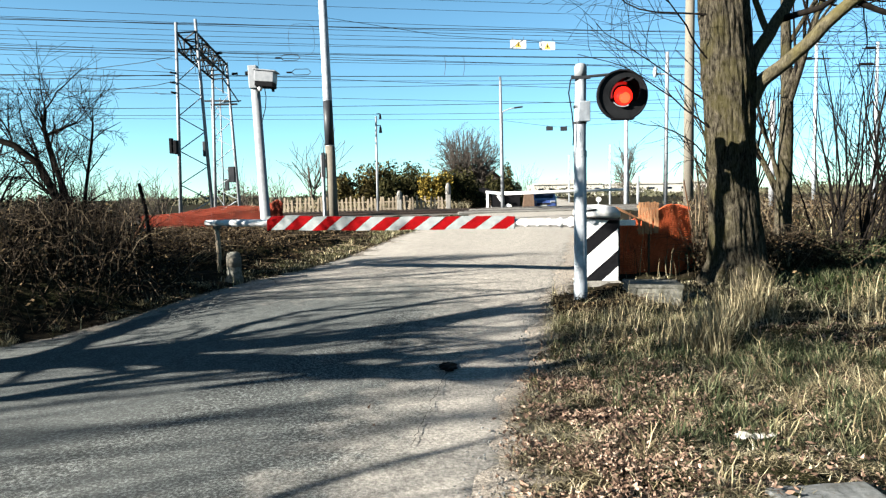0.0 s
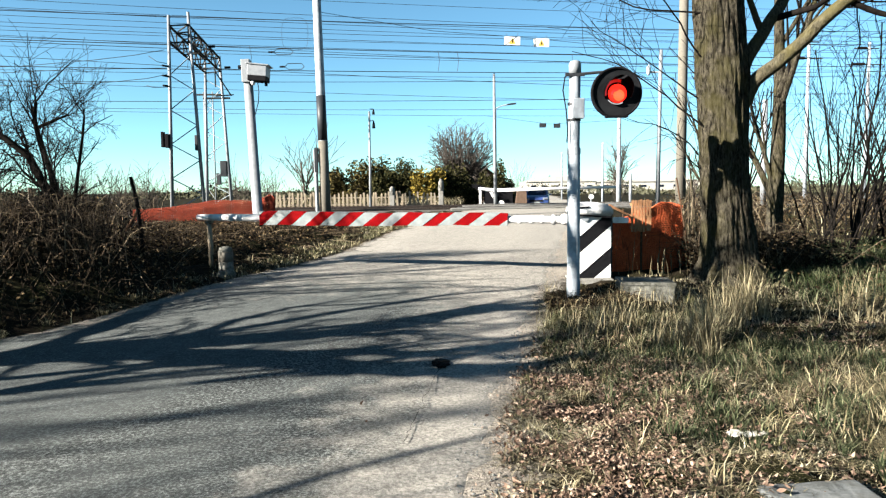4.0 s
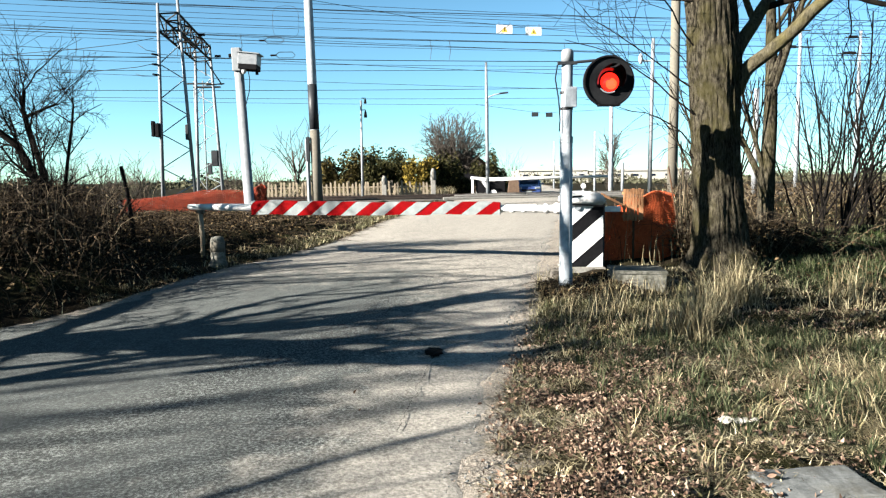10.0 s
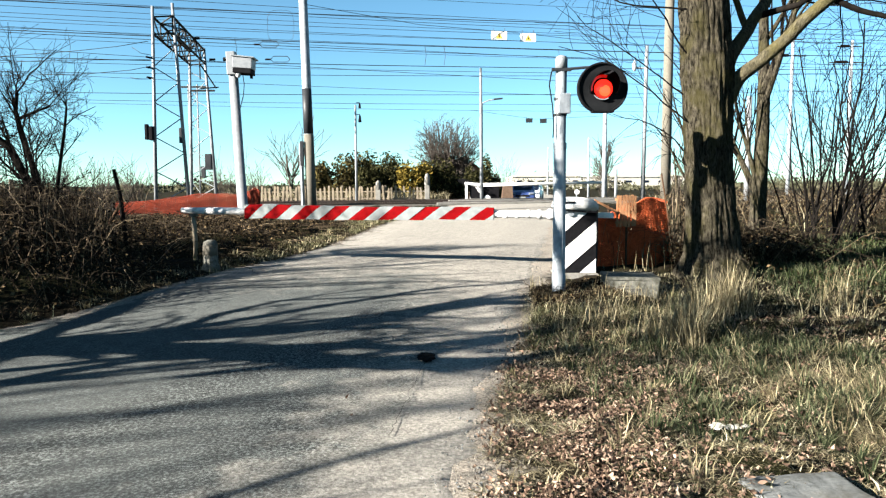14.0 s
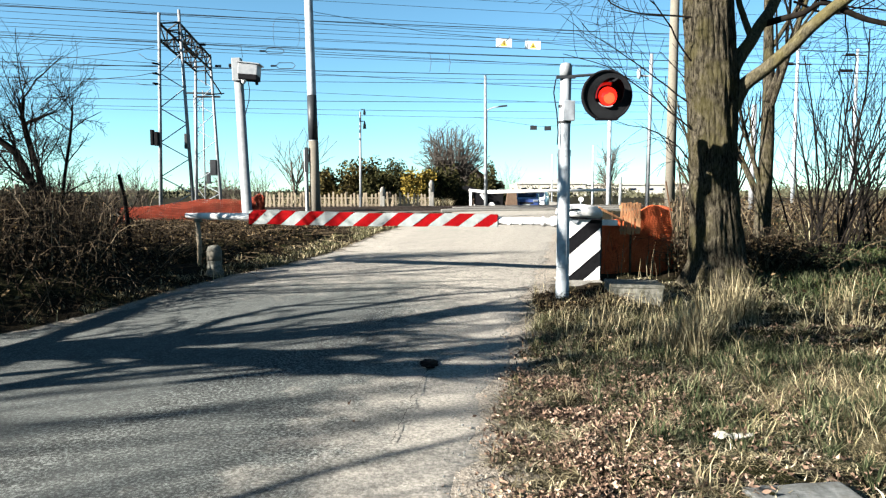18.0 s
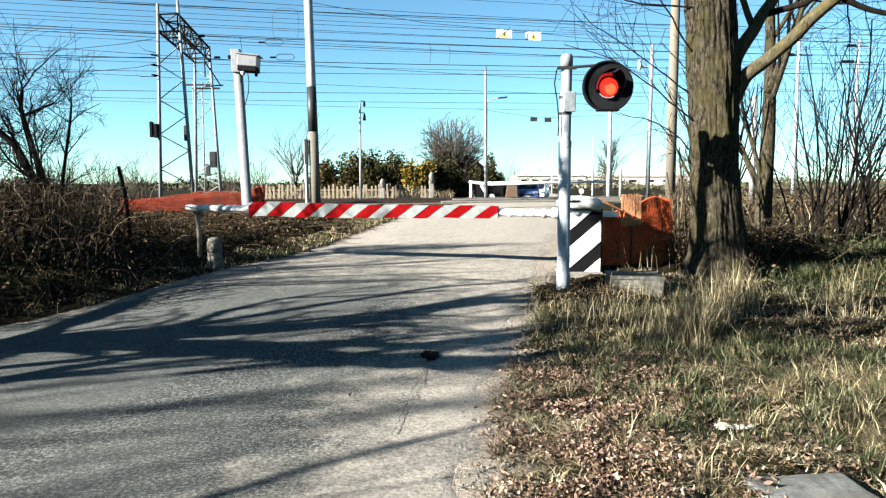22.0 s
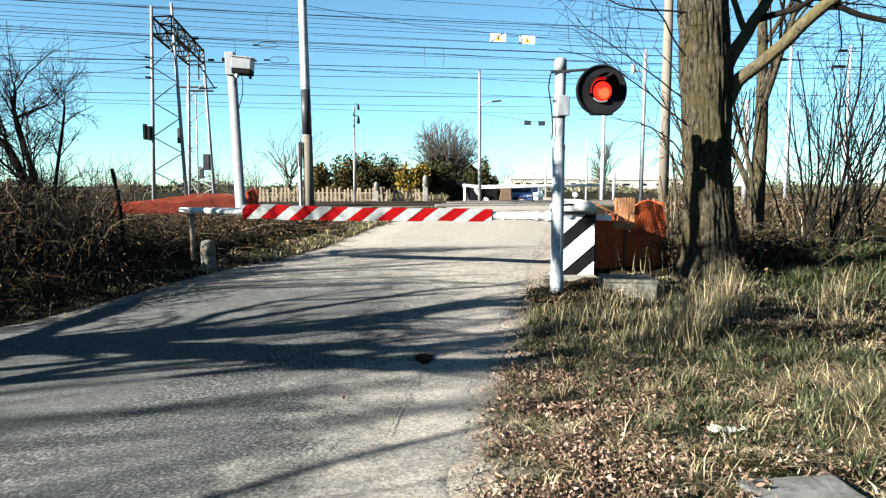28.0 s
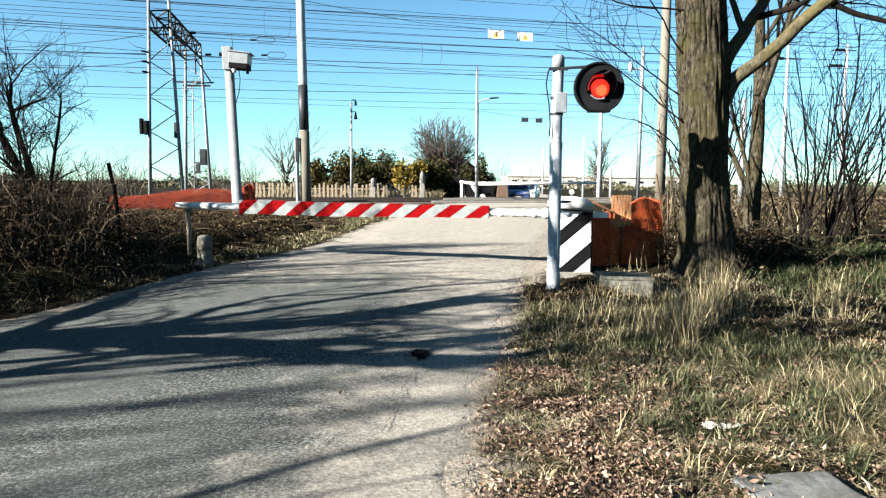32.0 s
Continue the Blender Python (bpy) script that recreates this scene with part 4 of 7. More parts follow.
WIRES = [(29, 8.95, 0.0037, 0.008), (29, 8.36, -0.0034, 0.009), (31, 8.68, 0.014, 0.016), (31.5, 8.4, 0.0013, 0.009), (33, 8.58, 0.0089, 0.01), (33, 8.26, 0.0089, 0.009),
         (30, 7.33, 0.0085, 0.015), (35, 8.0, -0.0011, 0.014), (30, 6.51, 0.0176, 0.015), (34.5, 7.02, 0.0147, 0.01), (34.5, 6.79, 0.0273, 0.012), (37, 6.2, 0.0241, 0.014),
         (30, 9.6, 0.003, 0.008), (31, 8.62, 0.004, 0.009), (31, 8.5, 0.0, 0.01), (33, 8.3, 0.002, 0.01), (35, 8.32, 0.006, 0.011), (35, 7.9, 0.004, 0.009), (37, 6.42, -0.0107, 0.01), (38, 5.85, 0.0155, 0.01), (38, 5.55, 0.0057, 0.008), (34.5, 7.96, -0.0122, 0.01), (36, 7.13, -0.0227, 0.012)]
for c, z0, k, r in WIRES:
    pts = []
    for s in np.linspace(-70, 70, 41):
        sag = 0.0004 * (s * s) * (1 if abs(s) < 40 else 1)
        pts.append((s, c + TS * s, z0 + k * np.clip(s, -26, 26) + min(sag, 0.35) - 0.04))
    w = new("overhead_wire", fast_mesh("overhead_wire", *tubes_data([(pts, [r] * 41)], 5), WIRE, True))
    tagged(w, "dark overhead railway wire", "wire", "overhead wires")
# droppers between carrying and contact wires
droppers = thing("wire_dropper", (0, 0, 0), "thin droppers hung between overhead wires", "dropper")
for x, c, za, zb in ((-7.2, 30, 6.45, 7.3), (0.2, 30, 6.52, 7.35), (1.0, 30, 6.53, 7.35), (-9.5, 30, 6.4, 7.2), (-13, 30, 6.3, 7.2), (6, 30, 6.6, 7.4), (3.6, 33, 8.3, 8.6)):
    y = c + TS * x
    part("dropper", new_tube([(x, y, za), (x + 0.06, y, (za + zb) / 2), (x, y, zb)], 0.009, 4), WIRE, droppers)
# loops and insulators along the wires
fit_ob = thing("wire_fitting", (0, 0, 0), "wire loops and insulators on the overhead line", "wire fitting")
for x, c, z in ((-6.2, 29.5, 7.0), (-5.8, 29.5, 6.45)):
    y = c + TS * x
    lp = [(x, y, z), (x + 0.12, y, z + 0.12), (x + 0.65, y, z + 0.12), (x + 0.75, y, z), (x + 0.65, y, z - 0.1), (x + 0.12, y, z - 0.1), (x, y, z)]
    part("loop", new_tube(lp, 0.014, 5), WIRE, fit_ob)
    part("insulator", new_tube([(x - 0.2, y, z), (x, y, z)], 0.035, 8), BLACK, fit_ob)
for x, c, z in ((-8.2, 29.0, 7.05), (-9.0, 34, 7.1)):
    y = c + TS * x
    part("insulator", new_tube([(x - 0.25, y, z), (x, y, z)], 0.05, 8), BLACK, fit_ob)


for pts in ([(-14.66, 6.15), (-12.17, 6.33), (-10.66, 6.49), (-9.59, 6.67)], [(-10.15, 6.46), (-9.86, 6.26), (-9.51, 6.19)], [(-10.27, 5.44), (-10.06, 5.36), (-9.54, 5.36)], [(-11.76, 5.54), (-10.24, 5.67), (-9.51, 5.81)], [(-14.67, 5.94), (-12.72, 6.02), (-9.52, 6.03)]):
    if pts[0][0] < -11:
        pts = [(-30.0, pts[0][1] - 0.35)] + pts
    part("feeder", new_tube([(x, 25.9, z) for x, z in pts], 0.011, 5), WIRE, fit_ob, "feeder wire tied to the portal post", True)
loop = []
for k in range(25):
    q = 2 * math.pi * k / 24
    ex, ez = math.copysign(abs(math.cos(q)) ** 0.5, math.cos(q)), math.copysign(abs(math.sin(q)) ** 0.6, math.sin(q))
    loop.append((-5.3 + 0.5 * ex, 29 + TS * (-5.3), 7.62 + 0.6 * ez))
part("jumper_loop", new_tube(loop, 0.006, 5), WIRE, fit_ob, "wide hanging jumper loop", True)


# the next portal down the line, far off
far_portal = thing("catenary_portal", (-17.2, 55, 0.4), "thin pale catenary mast far down the line", "portal")
for px, lean in ((-0.3, 0.02), (0.34, -0.02)):
    part("post", new_tube([(px, 0, 0), (px - lean, 0, 8.8)], [0.06, 0.05], 8), STEEL_WHITE, far_portal, "", True)
for k in range(9):
    z = 0.6 + k * 0.9
    part("brace", new_tube([(-0.3, 0, z), (0.34, 0, z + 0.9)] if k % 2 else [(0.34, 0, z), (-0.3, 0, z + 0.9)], 0.025, 5), GALV, far_portal)
part("top_bar", new_box((2.2, 0.12, 0.12), (0, 0, 8.6)), LATTICE, far_portal)
part("relay_box", new_box((0.3, 0.3, 0.9), (0.62, 0, 2.2), (0, 0, 0), 0.02), DARKGREY, far_portal)


# ---- poles ----
def pole(name, x, y, top, r0, r1, mat, label, lean=0.0, category="pole"):
    z0 = G(x, y) - 0.15
    ob = thing(name, (x, y, z0), label, category)
    part("shaft", new_tube([(0, 0, 0), (lean * 0.4, 0, (top - z0) * 0.4), (lean, 0, top - z0)], [r0, (r0 * 0.6 + r1 * 0.4), r1], 14), mat, ob, "", True)
    return ob, z0


ob, z0 = pole("catenary_pole", -3.36, 22, 10.2, 0.155, 0.115, GALV, "tall tapered catenary pole, pale and dark banded", -0.2, "catenary pole")
part("dark_band", new_tube([(-0.06, 0, 2.7), (-0.088, 0, 4.05)], [0.149, 0.144], 14), DARKGREY, ob, "dark weathered band", True)
part("buff_foot", new_tube([(-0.001, 0, 0.05), (-0.057, 0, 2.68)], [0.158, 0.15], 14), POLE_CONC, ob, "buff-painted lower length", True)
part("number_box", new_box((0.1, 0.16, 0.75), (-0.26, -0.08, 2.1), (0, 0, 0), 0.01), DARKGREY, ob)
part("conduit", new_tube([(-0.25, -0.1, 0), (-0.28, -0.1, 2.4)], 0.06, 8), STEEL_WHITE, ob)
ob, z0 = pole("lamp_post", -3.08, 34, 5.32, 0.06, 0.045, STEEL_WHITE, "slim pale post with two small bells", 0.02, "post")
part("bell", new_tube([(0.22, 0, 3.95), (0.22, 0, 4.15), (0.22, 0, 4.3)], [0.08, 0.06, 0.02], 10), BLACK, ob)
part("bell", new_tube([(0.22, 0, 4.6), (0.22, 0, 4.75), (0.22, 0, 4.85)], [0.065, 0.05, 0.02], 10), BLACK, ob)
part("bell_arm", new_tube([(0.05, 0, 4.3), (0.22, 0, 4.3)], 0.02, 5), BLACK, ob)
part("bell_arm", new_tube([(0.05, 0, 4.85), (0.22, 0, 4.85)], 0.02, 5), BLACK, ob)
pole("steel_pole", 3.07, 36, 7.35, 0.09, 0.06, STEEL_WHITE, "slim pale steel pole beside the crossing", -0.05)
ob, z0 = pole("street_lamp", 5.15, 60, 8.3, 0.1, 0.07, GALV, "street lamp with a curved arm", 0, "street lamp")
part("arm", new_tube([(0, 0, 8.3 - z0), (0.6, 0, 8.55 - z0), (1.0, 0, 8.6 - z0)], 0.05, 6), GALV, ob)
part("lamp_head", new_box((0.75, 0.3, 0.12), (1.35, 0, 8.66 - z0), (0, -6, 0), 0.04), DARKGREY, ob)
ob, z0 = pole("steel_pole", 8.47, 27, 6.72, 0.085, 0.065, STEEL_WHITE, "pale steel pole behind the net", 0.06)
part("lamp_bracket", new_tube([(0.06, 0, 5.3), (-0.4, 0, 5.35)], 0.03, 6), GALV, ob)
part("lamp_globe", new_tube([(-0.4, 0, 5.2), (-0.4, 0, 5.3), (-0.4, 0, 5.5), (-0.4, 0, 5.6)], [0.04, 0.08, 0.08, 0.03], 12), GALV, ob, "", True)
pole("catenary_pole", 9.0, 26, 10.5, 0.19, 0.15, POLE_CONC, "tall buff concrete catenary pole beside the tree", 0.02, "catenary pole")
pole("steel_pole", 10.36, 40, 5.9, 0.14, 0.1, GALV, "grey steel post with a notched side", 0)
pole("steel_pole", 13.0, 55, 5.1, 0.09, 0.07, GALV, "thin grey post far behind the crossing", 0)
pole("steel_pole", 11.3, 41, 2.4, 0.09, 0.08, STEEL_WHITE, "short pale post by the far barrier", 0)
pole("steel_pole", 13.9, 30, 5.2, 0.12, 0.11, STEEL_WHITE, "pale post seen through the shrubs", 0)
for x, y, top in ((20.9, 40, 9.9), (24.9, 41, 9.7)):
    ob, z0 = pole("catenary_pole", x, y, top, 0.11, 0.08, GALV, "grey catenary pole with insulators behind the shrubs", 0, "catenary pole")
    for dz, ln in ((-0.35, 0.9), (-1.25, 1.3)):
        part("arm", new_tube([(-ln, 0, top - z0 + dz), (ln * 0.6, 0, top - z0 + dz)], 0.035, 6), LATTICE, ob)
        part("insulator", new_tube([(-ln * 0.75, 0, top - z0 + dz + 0.03), (-ln * 0.2, 0, top - z0 + dz + 0.03)], 0.085, 8), BLACK, ob)
pole("steel_pole", 17.0, 95, 6.4, 0.12, 0.1, GALV, "thin post far beyond the crossing", 0)

# cable from which the warning plates hang
span = new("span_cable", fast_mesh("span_cable", *tubes_data([([(-3.5, 22, 7.0), (0, 23.2, 6.66), (3, 24, 6.6), (5.5, 25.2, 6.6), (8.5, 27, 6.7)], [0.008] * 5)], 5), WIRE))
tagged(span, "thin cable carrying warning plates across the road", "cable")
span2 = new("span_cable", fast_mesh("span_cable", *tubes_data([([(3.1, 44, 6.1), (7.4, 46, 5.72), (12, 47, 6.0)], [0.01] * 3)], 5), WIRE))
tagged(span2, "thin cable carrying plates beyond the tracks", "cable")


def warning_plate(x, y, z, w, front, label):
    ob = thing("warning_plate", (x, y, z), label, "warning plate", "hanging plates")
    part("plate", new_box((w, 0.02, 0.27), (0, 0, -0.14), (0, random.uniform(-2, 2), 0), 0.004), front, ob)
    part("hanger", new_tube([(-w * 0.35, 0, -0.02), (-w * 0.35, 0, 0.1)], 0.008, 4), WIRE, ob)
    part("hanger", new_tube([(w * 0.35, 0, -0.02), (w * 0.35, 0, 0.1)], 0.008, 4), WIRE, ob)
    if front is CLEAN_WHITE:
        tri = prism(bmesh.new(), [(-0.11, -0.24), (0.11, -0.24), (0, -0.04)], -0.018, -0.011)
        part("triangle", tri, YELLOW, ob, "yellow warning triangle")
        part("bolt_mark", prism(bmesh.new(), [(-0.02, -0.2), (0.03, -0.2), (0.0, -0.1)], -0.022, -0.0185), BLACK, ob)
    return ob


warning_plate(2.62, 23.95, 6.62, 0.52, CLEAN_WHITE, "white plate with a yellow warning triangle hung from a cable")
warning_plate(3.62, 24.2, 6.6, 0.52, CLEAN_WHITE, "white plate with a yellow warning triangle hung from a cable")
warning_plate(6.97, 45.9, 5.77, 0.44, DARKGREY, "dark back of a plate hung beyond the tracks")
warning_plate(7.92, 46.1, 5.75, 0.44, DARKGREY, "dark back of a plate hung beyond the tracks")


# ---- beyond the tracks ----
def picket_fence():
    ob = thing("picket_fence", (-8.9, 38, 0.6), "low fence of weathered wooden pickets beyond the tracks", "fence")
    r = random.Random(4)
    n = 42
    for i in range(n):
        x = i * 9.15 / (n - 1)
        hgt = 0.96 + r.uniform(-0.1, 0.06)
        bm = prism(bmesh.new(), [(-0.05, 0), (0.05, 0), (0.05, hgt - 0.06), (0.0, hgt), (-0.05, hgt - 0.06)], -0.012, 0.012)
        p = part("picket", bm, PICKET, ob)
        p.matrix_basis = pose(x, r.uniform(-0.02, 0.02), -0.05, 0, r.uniform(-4, 4), 0)
    for z in (0.25, 0.62):
        part("rail", new_box((9.2, 0.04, 0.07), (4.57, 0.035, z)), PICKET, ob)
    for x in (0.2, 2.4, 4.7, 7.0):
        part("post", new_box((0.12, 0.12, 1.05), (x, 0.1, 0.42), (0, 0, 0), 0.01), OLDWOOD, ob)
    return ob


picket_fence()
for x, y, h, w in ((-2.25, 37.5, 1.25, 0.3), (0.32, 37.0, 1.6, 0.3)):
    st = thing("stone_post", (x, y, 0.55), "pale weathered stone gatepost beside the fence", "post", "stone posts")
    part("shaft", new_box((w * 0.85, w * 0.85, h * 0.62), (0, 0, h * 0.31), (0, 0, 0), 0.03), CONCRETE, st)
    part("cap", new_tube([(0, 0, h * 0.62), (0, 0, h * 0.64), (0, 0, h * 0.9), (0, 0, h)], [w * 0.42, w * 0.5, w * 0.44, w * 0.2], 10), CONCRETE, st, "rounded stone cap", True)


def far_barrier():
    ob = thing("level_crossing_barrier", (2.9, 42.3, 0.48), "closed white barrier across the far side of the road", "barrier")
    part("boom", new_tube([(0.1, 0, 1.04), (8.0, 0.2, 1.16)], [0.11, 0.07], 10), CLEAN_WHITE, ob, "long white boom", True)
    part("drive_head", new_box((1.0, 0.4, 0.16), (0.2, 0, 1.11), (0, 6, 0), 0.03), CLEAN_WHITE, ob)
    part("cabinet", new_box((0.55, 0.4, 1.0), (0.3, 0.1, 0.49), (0, 0, 0), 0.02), BLACK, ob)
    part("white_band", prism(bmesh.new(), [(0.0, 0.0), (0.2, 0.0), (-0.02, 0.4), (-0.02, 0.12)], -0.13, -0.1), CLEAN_WHITE, ob)
    part("white_band", prism(bmesh.new(), [(0.33, 0.92), (0.57, 0.55), (0.57, 0.87), (0.5, 0.97)], -0.13, -0.1), CLEAN_WHITE, ob)
    part("side_panel", new_box((0.12, 0.4, 1.06), (-0.2, 0.0, 0.52), (0, 0, 0), 0.01), CLEAN_WHITE, ob)
    return ob


far_barrier()
skip = thing("dark_container", (4.25, 44.5, 0.4), "black open container beside the far barrier", "container")
part("body", new_box((1.2, 0.9, 1.06), (0, 0, 0.55), (0, 0, 0), 0.03), BLACK, skip)
part("lip", new_box((1.26, 0.97, 0.06), (0, 0, 1.1), (0, 0, 0), 0.01), DARKGREY, skip)
part("wheel", new_tube([(-0.15, -0.5, 0.3), (-0.15, -0.58, 0.3)], 0.2, 14), CLEAN_WHITE, skip, "pale round fitting")
pier = thing("brown_pier", (5.36, 44.2, 0.41), "brown concrete pier beside the far barrier", "pier")
part("shaft", prism(bmesh.new(), [(-0.42, 0), (0.36, 0), (0.28, 1.12), (-0.26, 1.15)], -0.35, 0.35), BROWN, pier)


def car(name, label, at, turn, paint, grow_by, tall=1.0):
    """A hatchback with its nose towards -y: side section swept across, glass and lamps set on it."""
    ob = thing(name, at, label, "car", "waiting cars", turn)
    k = grow_by
    side = [(-2.0, 0.26), (-2.05, 0.45), (-2.02, 0.66), (-1.9, 0.78), (-1.5, 0.9), (-1.05, 0.96), (-0.75, 1.14), (-0.35, 1.36), (0.0, 1.45), (0.5, 1.49), (1.1, 1.47), (1.55, 1.38), (1.8, 1.1), (1.95, 0.92), (2.0, 0.6), (1.95, 0.26)]
    side = [(y * k, (z if z < 0.9 else 0.9 + (z - 0.9) * tall) * k) for y, z in side]
    bm = bmesh.new()
    rows = []
    for u, drop in ((-1, 0.05), (-0.93, 0.015), (-0.5, 0.0), (0, -0.012), (0.5, 0.0), (0.93, 0.015), (1, 0.05)):
        row = []
        for y, z in side:
            tuck = 0.17 * max(0, (z / k - 0.88) / 0.6)
            bow = 1 - 0.05 * u * u * (abs(y) > 1.8 * k)
            row.append(bm.verts.new((u * 0.87 * k * (1 - tuck), y * bow, z - drop * k * (z > 0.5 * k))))
        rows.append(row)
    n = len(side)
    for a, b in zip(rows, rows[1:]):
        for i in range(n):
            bm.faces.new((a[i], a[(i + 1) % n], b[(i + 1) % n], b[i]))
    bm.faces.new(rows[0][::-1])
    bm.faces.new(rows[-1])
    bmesh.ops.recalc_face_normals(bm, faces=bm.faces)
    part("body", bm, paint, ob, "", True)
    hi = 1 + (tall - 1) * 0.45
    part("windscreen", new_box((1.3 * k, 0.03 * k, 0.72 * k * hi), (0, -0.72 * k, 1.18 * k * hi), (-58, 0, 0), 0.02), GLASS, ob, "dark windscreen")
    part("rear_window", new_box((1.2 * k, 0.03 * k, 0.42 * k), (0, 1.72 * k, 1.22 * k * hi), (38, 0, 0), 0.02), GLASS, ob)
    for sx in (-1, 1):
        for y, ln in ((-0.05, 0.78), (0.85, 0.74)):
            part("side_window", new_box((0.03 * k, ln * k, 0.32 * k * hi), (sx * 0.79 * k, y * k, 1.16 * k * hi), (0, sx * -14, 0), 0.005), GLASS, ob)
        part("headlight", new_box((0.36 * k, 0.2 * k, 0.16 * k), (sx * 0.64 * k, -1.93 * k, 0.7 * k), (-24, 0, sx * 16), 0.04), HEADLIGHT, ob, "clear headlight")
        part("door_mirror", new_box((0.2 * k, 0.1 * k, 0.14 * k), (sx * 0.96 * k, -0.62 * k, 1.0 * k), (0, 0, 0), 0.03), paint, ob)
        for y in (-1.28, 1.22):
            wh = part("wheel", new_tube([(sx * 0.68 * k, y * k, 0.3 * k), (sx * 0.875 * k, y * k, 0.3 * k)], 0.3 * k, 18), TYRE, ob)
            part("rim", new_tube([(sx * 0.86 * k, y * k, 0.3 * k), (sx * 0.89 * k, y * k, 0.3 * k)], 0.19 * k, 14), CHROME, wh)
    part("grille", new_box((0.95 * k, 0.06 * k, 0.14 * k), (0, -2.02 * k, 0.56 * k), (0, 0, 0), 0.02), BLACK, ob)
    part("air_intake", new_box((1.1 * k, 0.06 * k, 0.1 * k), (0, -2.02 * k, 0.3 * k), (0, 0, 0), 0.02), BLACK, ob)
    part("number_plate", new_box((0.5 * k, 0.02, 0.11 * k), (0, -2.06 * k, 0.44 * k)), SILVER, ob)
    part("wiper", new_box((0.6 * k, 0.02, 0.02), (0.1 * k, -1.0 * k, 0.99 * k), (0, -6, 0)), BLACK, ob)
    return ob


car("parked_car", "blue hatchback waiting behind the far barrier", (7.86, 54.6, 0.11), -10, CAR_PAINT, 1.04)
white_car = car("arriving_car", "white tall car pulling up behind the blue one", (9.72, 61.5, 0.1), -16, CAR_WHITE, 0.96, 1.05)

sign = thing("round_sign", (10.45, 47.5, 0.3), "small pale round sign back on a short post", "sign")
part("post", new_tube([(0, 0, 0), (0, 0, 0.9)], 0.04, 8), GALV, sign)
part("disc", new_tube([(0, -0.04, 0.72), (0, -0.07, 0.72)], 0.17, 20), CLEAN_WHITE, sign)


def leaf_cloud(n, centre, size, leaf, seed, lumps=14):
    """Leaves in clumps inside an uneven rounded volume."""
    r = np.random.default_rng(seed)
    c, s = np.array(centre), np.array(size)
    k = r.normal(size=(lumps, 3))
    k /= np.linalg.norm(k, axis=1, keepdims=True)
    k *= r.uniform(0.25, 0.8, (lumps, 1))
    k[:, 2] = np.abs(k[:, 2]) * 1.05 - 0.25
    which = r.integers(0, lumps, n)
    q = r.normal(size=(n, 3))
    q /= np.linalg.norm(q, axis=1, keepdims=True)
    q *= r.uniform(0.12, 0.36, (n, 1)) ** 0.8 * r.uniform(0.6, 1.3, lumps)[which][:, None]
    p = c + (k[which] + q) * s
    return leaf_quads(p, leaf, r)


def leaf_quads(p, leaf, r, flat=0.0):
    """A folded two-triangle leaf at each point."""
    n = len(p)
    a = r.normal(size=(n, 3))
    b = r.normal(size=(n, 3))
    if flat:
        a[:, 2] *= 1 - flat
        b[:, 2] *= 1 - flat
    a /= np.linalg.norm(a, axis=1, keepdims=True)
    b -= a * (a * b).sum(1, keepdims=True)
    b /= np.linalg.norm(b, axis=1, keepdims=True)
    sz = leaf * r.uniform(0.6, 1.35, (n, 1))
    up = np.cross(a, b) * sz * r.uniform(-0.35, 0.35, (n, 1))
    v = np.stack([p - a * sz, p + b * sz * 0.55 + up, p + a * sz, p - b * sz * 0.55 + up], 1).reshape(-1, 3)
    i = np.arange(n)[:, None] * 4
    f = np.concatenate([i + [0, 1, 2], i + [0, 2, 3]], 1).reshape(-1, 3)
    return v, f


def shrub(name, at, size, n, leaf, mat, seed, label):
    ob = thing(name, at, label, "shrub", "garden shrubs")
    v, f = leaf_cloud(n, (0, 0, size[2] * 0.42), size, leaf, seed)
    v[:, 2] = np.maximum(v[:, 2], 0.02)
    fo = new("foliage", fast_mesh("foliage", v, f, mat))
    fo.parent = ob
    r = np.random.default_rng(seed)
    stems = []
    for _ in range(9):
        e = r.normal(size=3) * np.array(size) * 0.35
        e[2] = size[2] * r.uniform(0.4, 0.8)
        stems.append(([(0, 0, 0), e * [0.4, 0.4, 0.5], e], [0.06, 0.04, 0.02]))
    tubes_part("stems", stems, 5, TWIG, ob)
    return ob


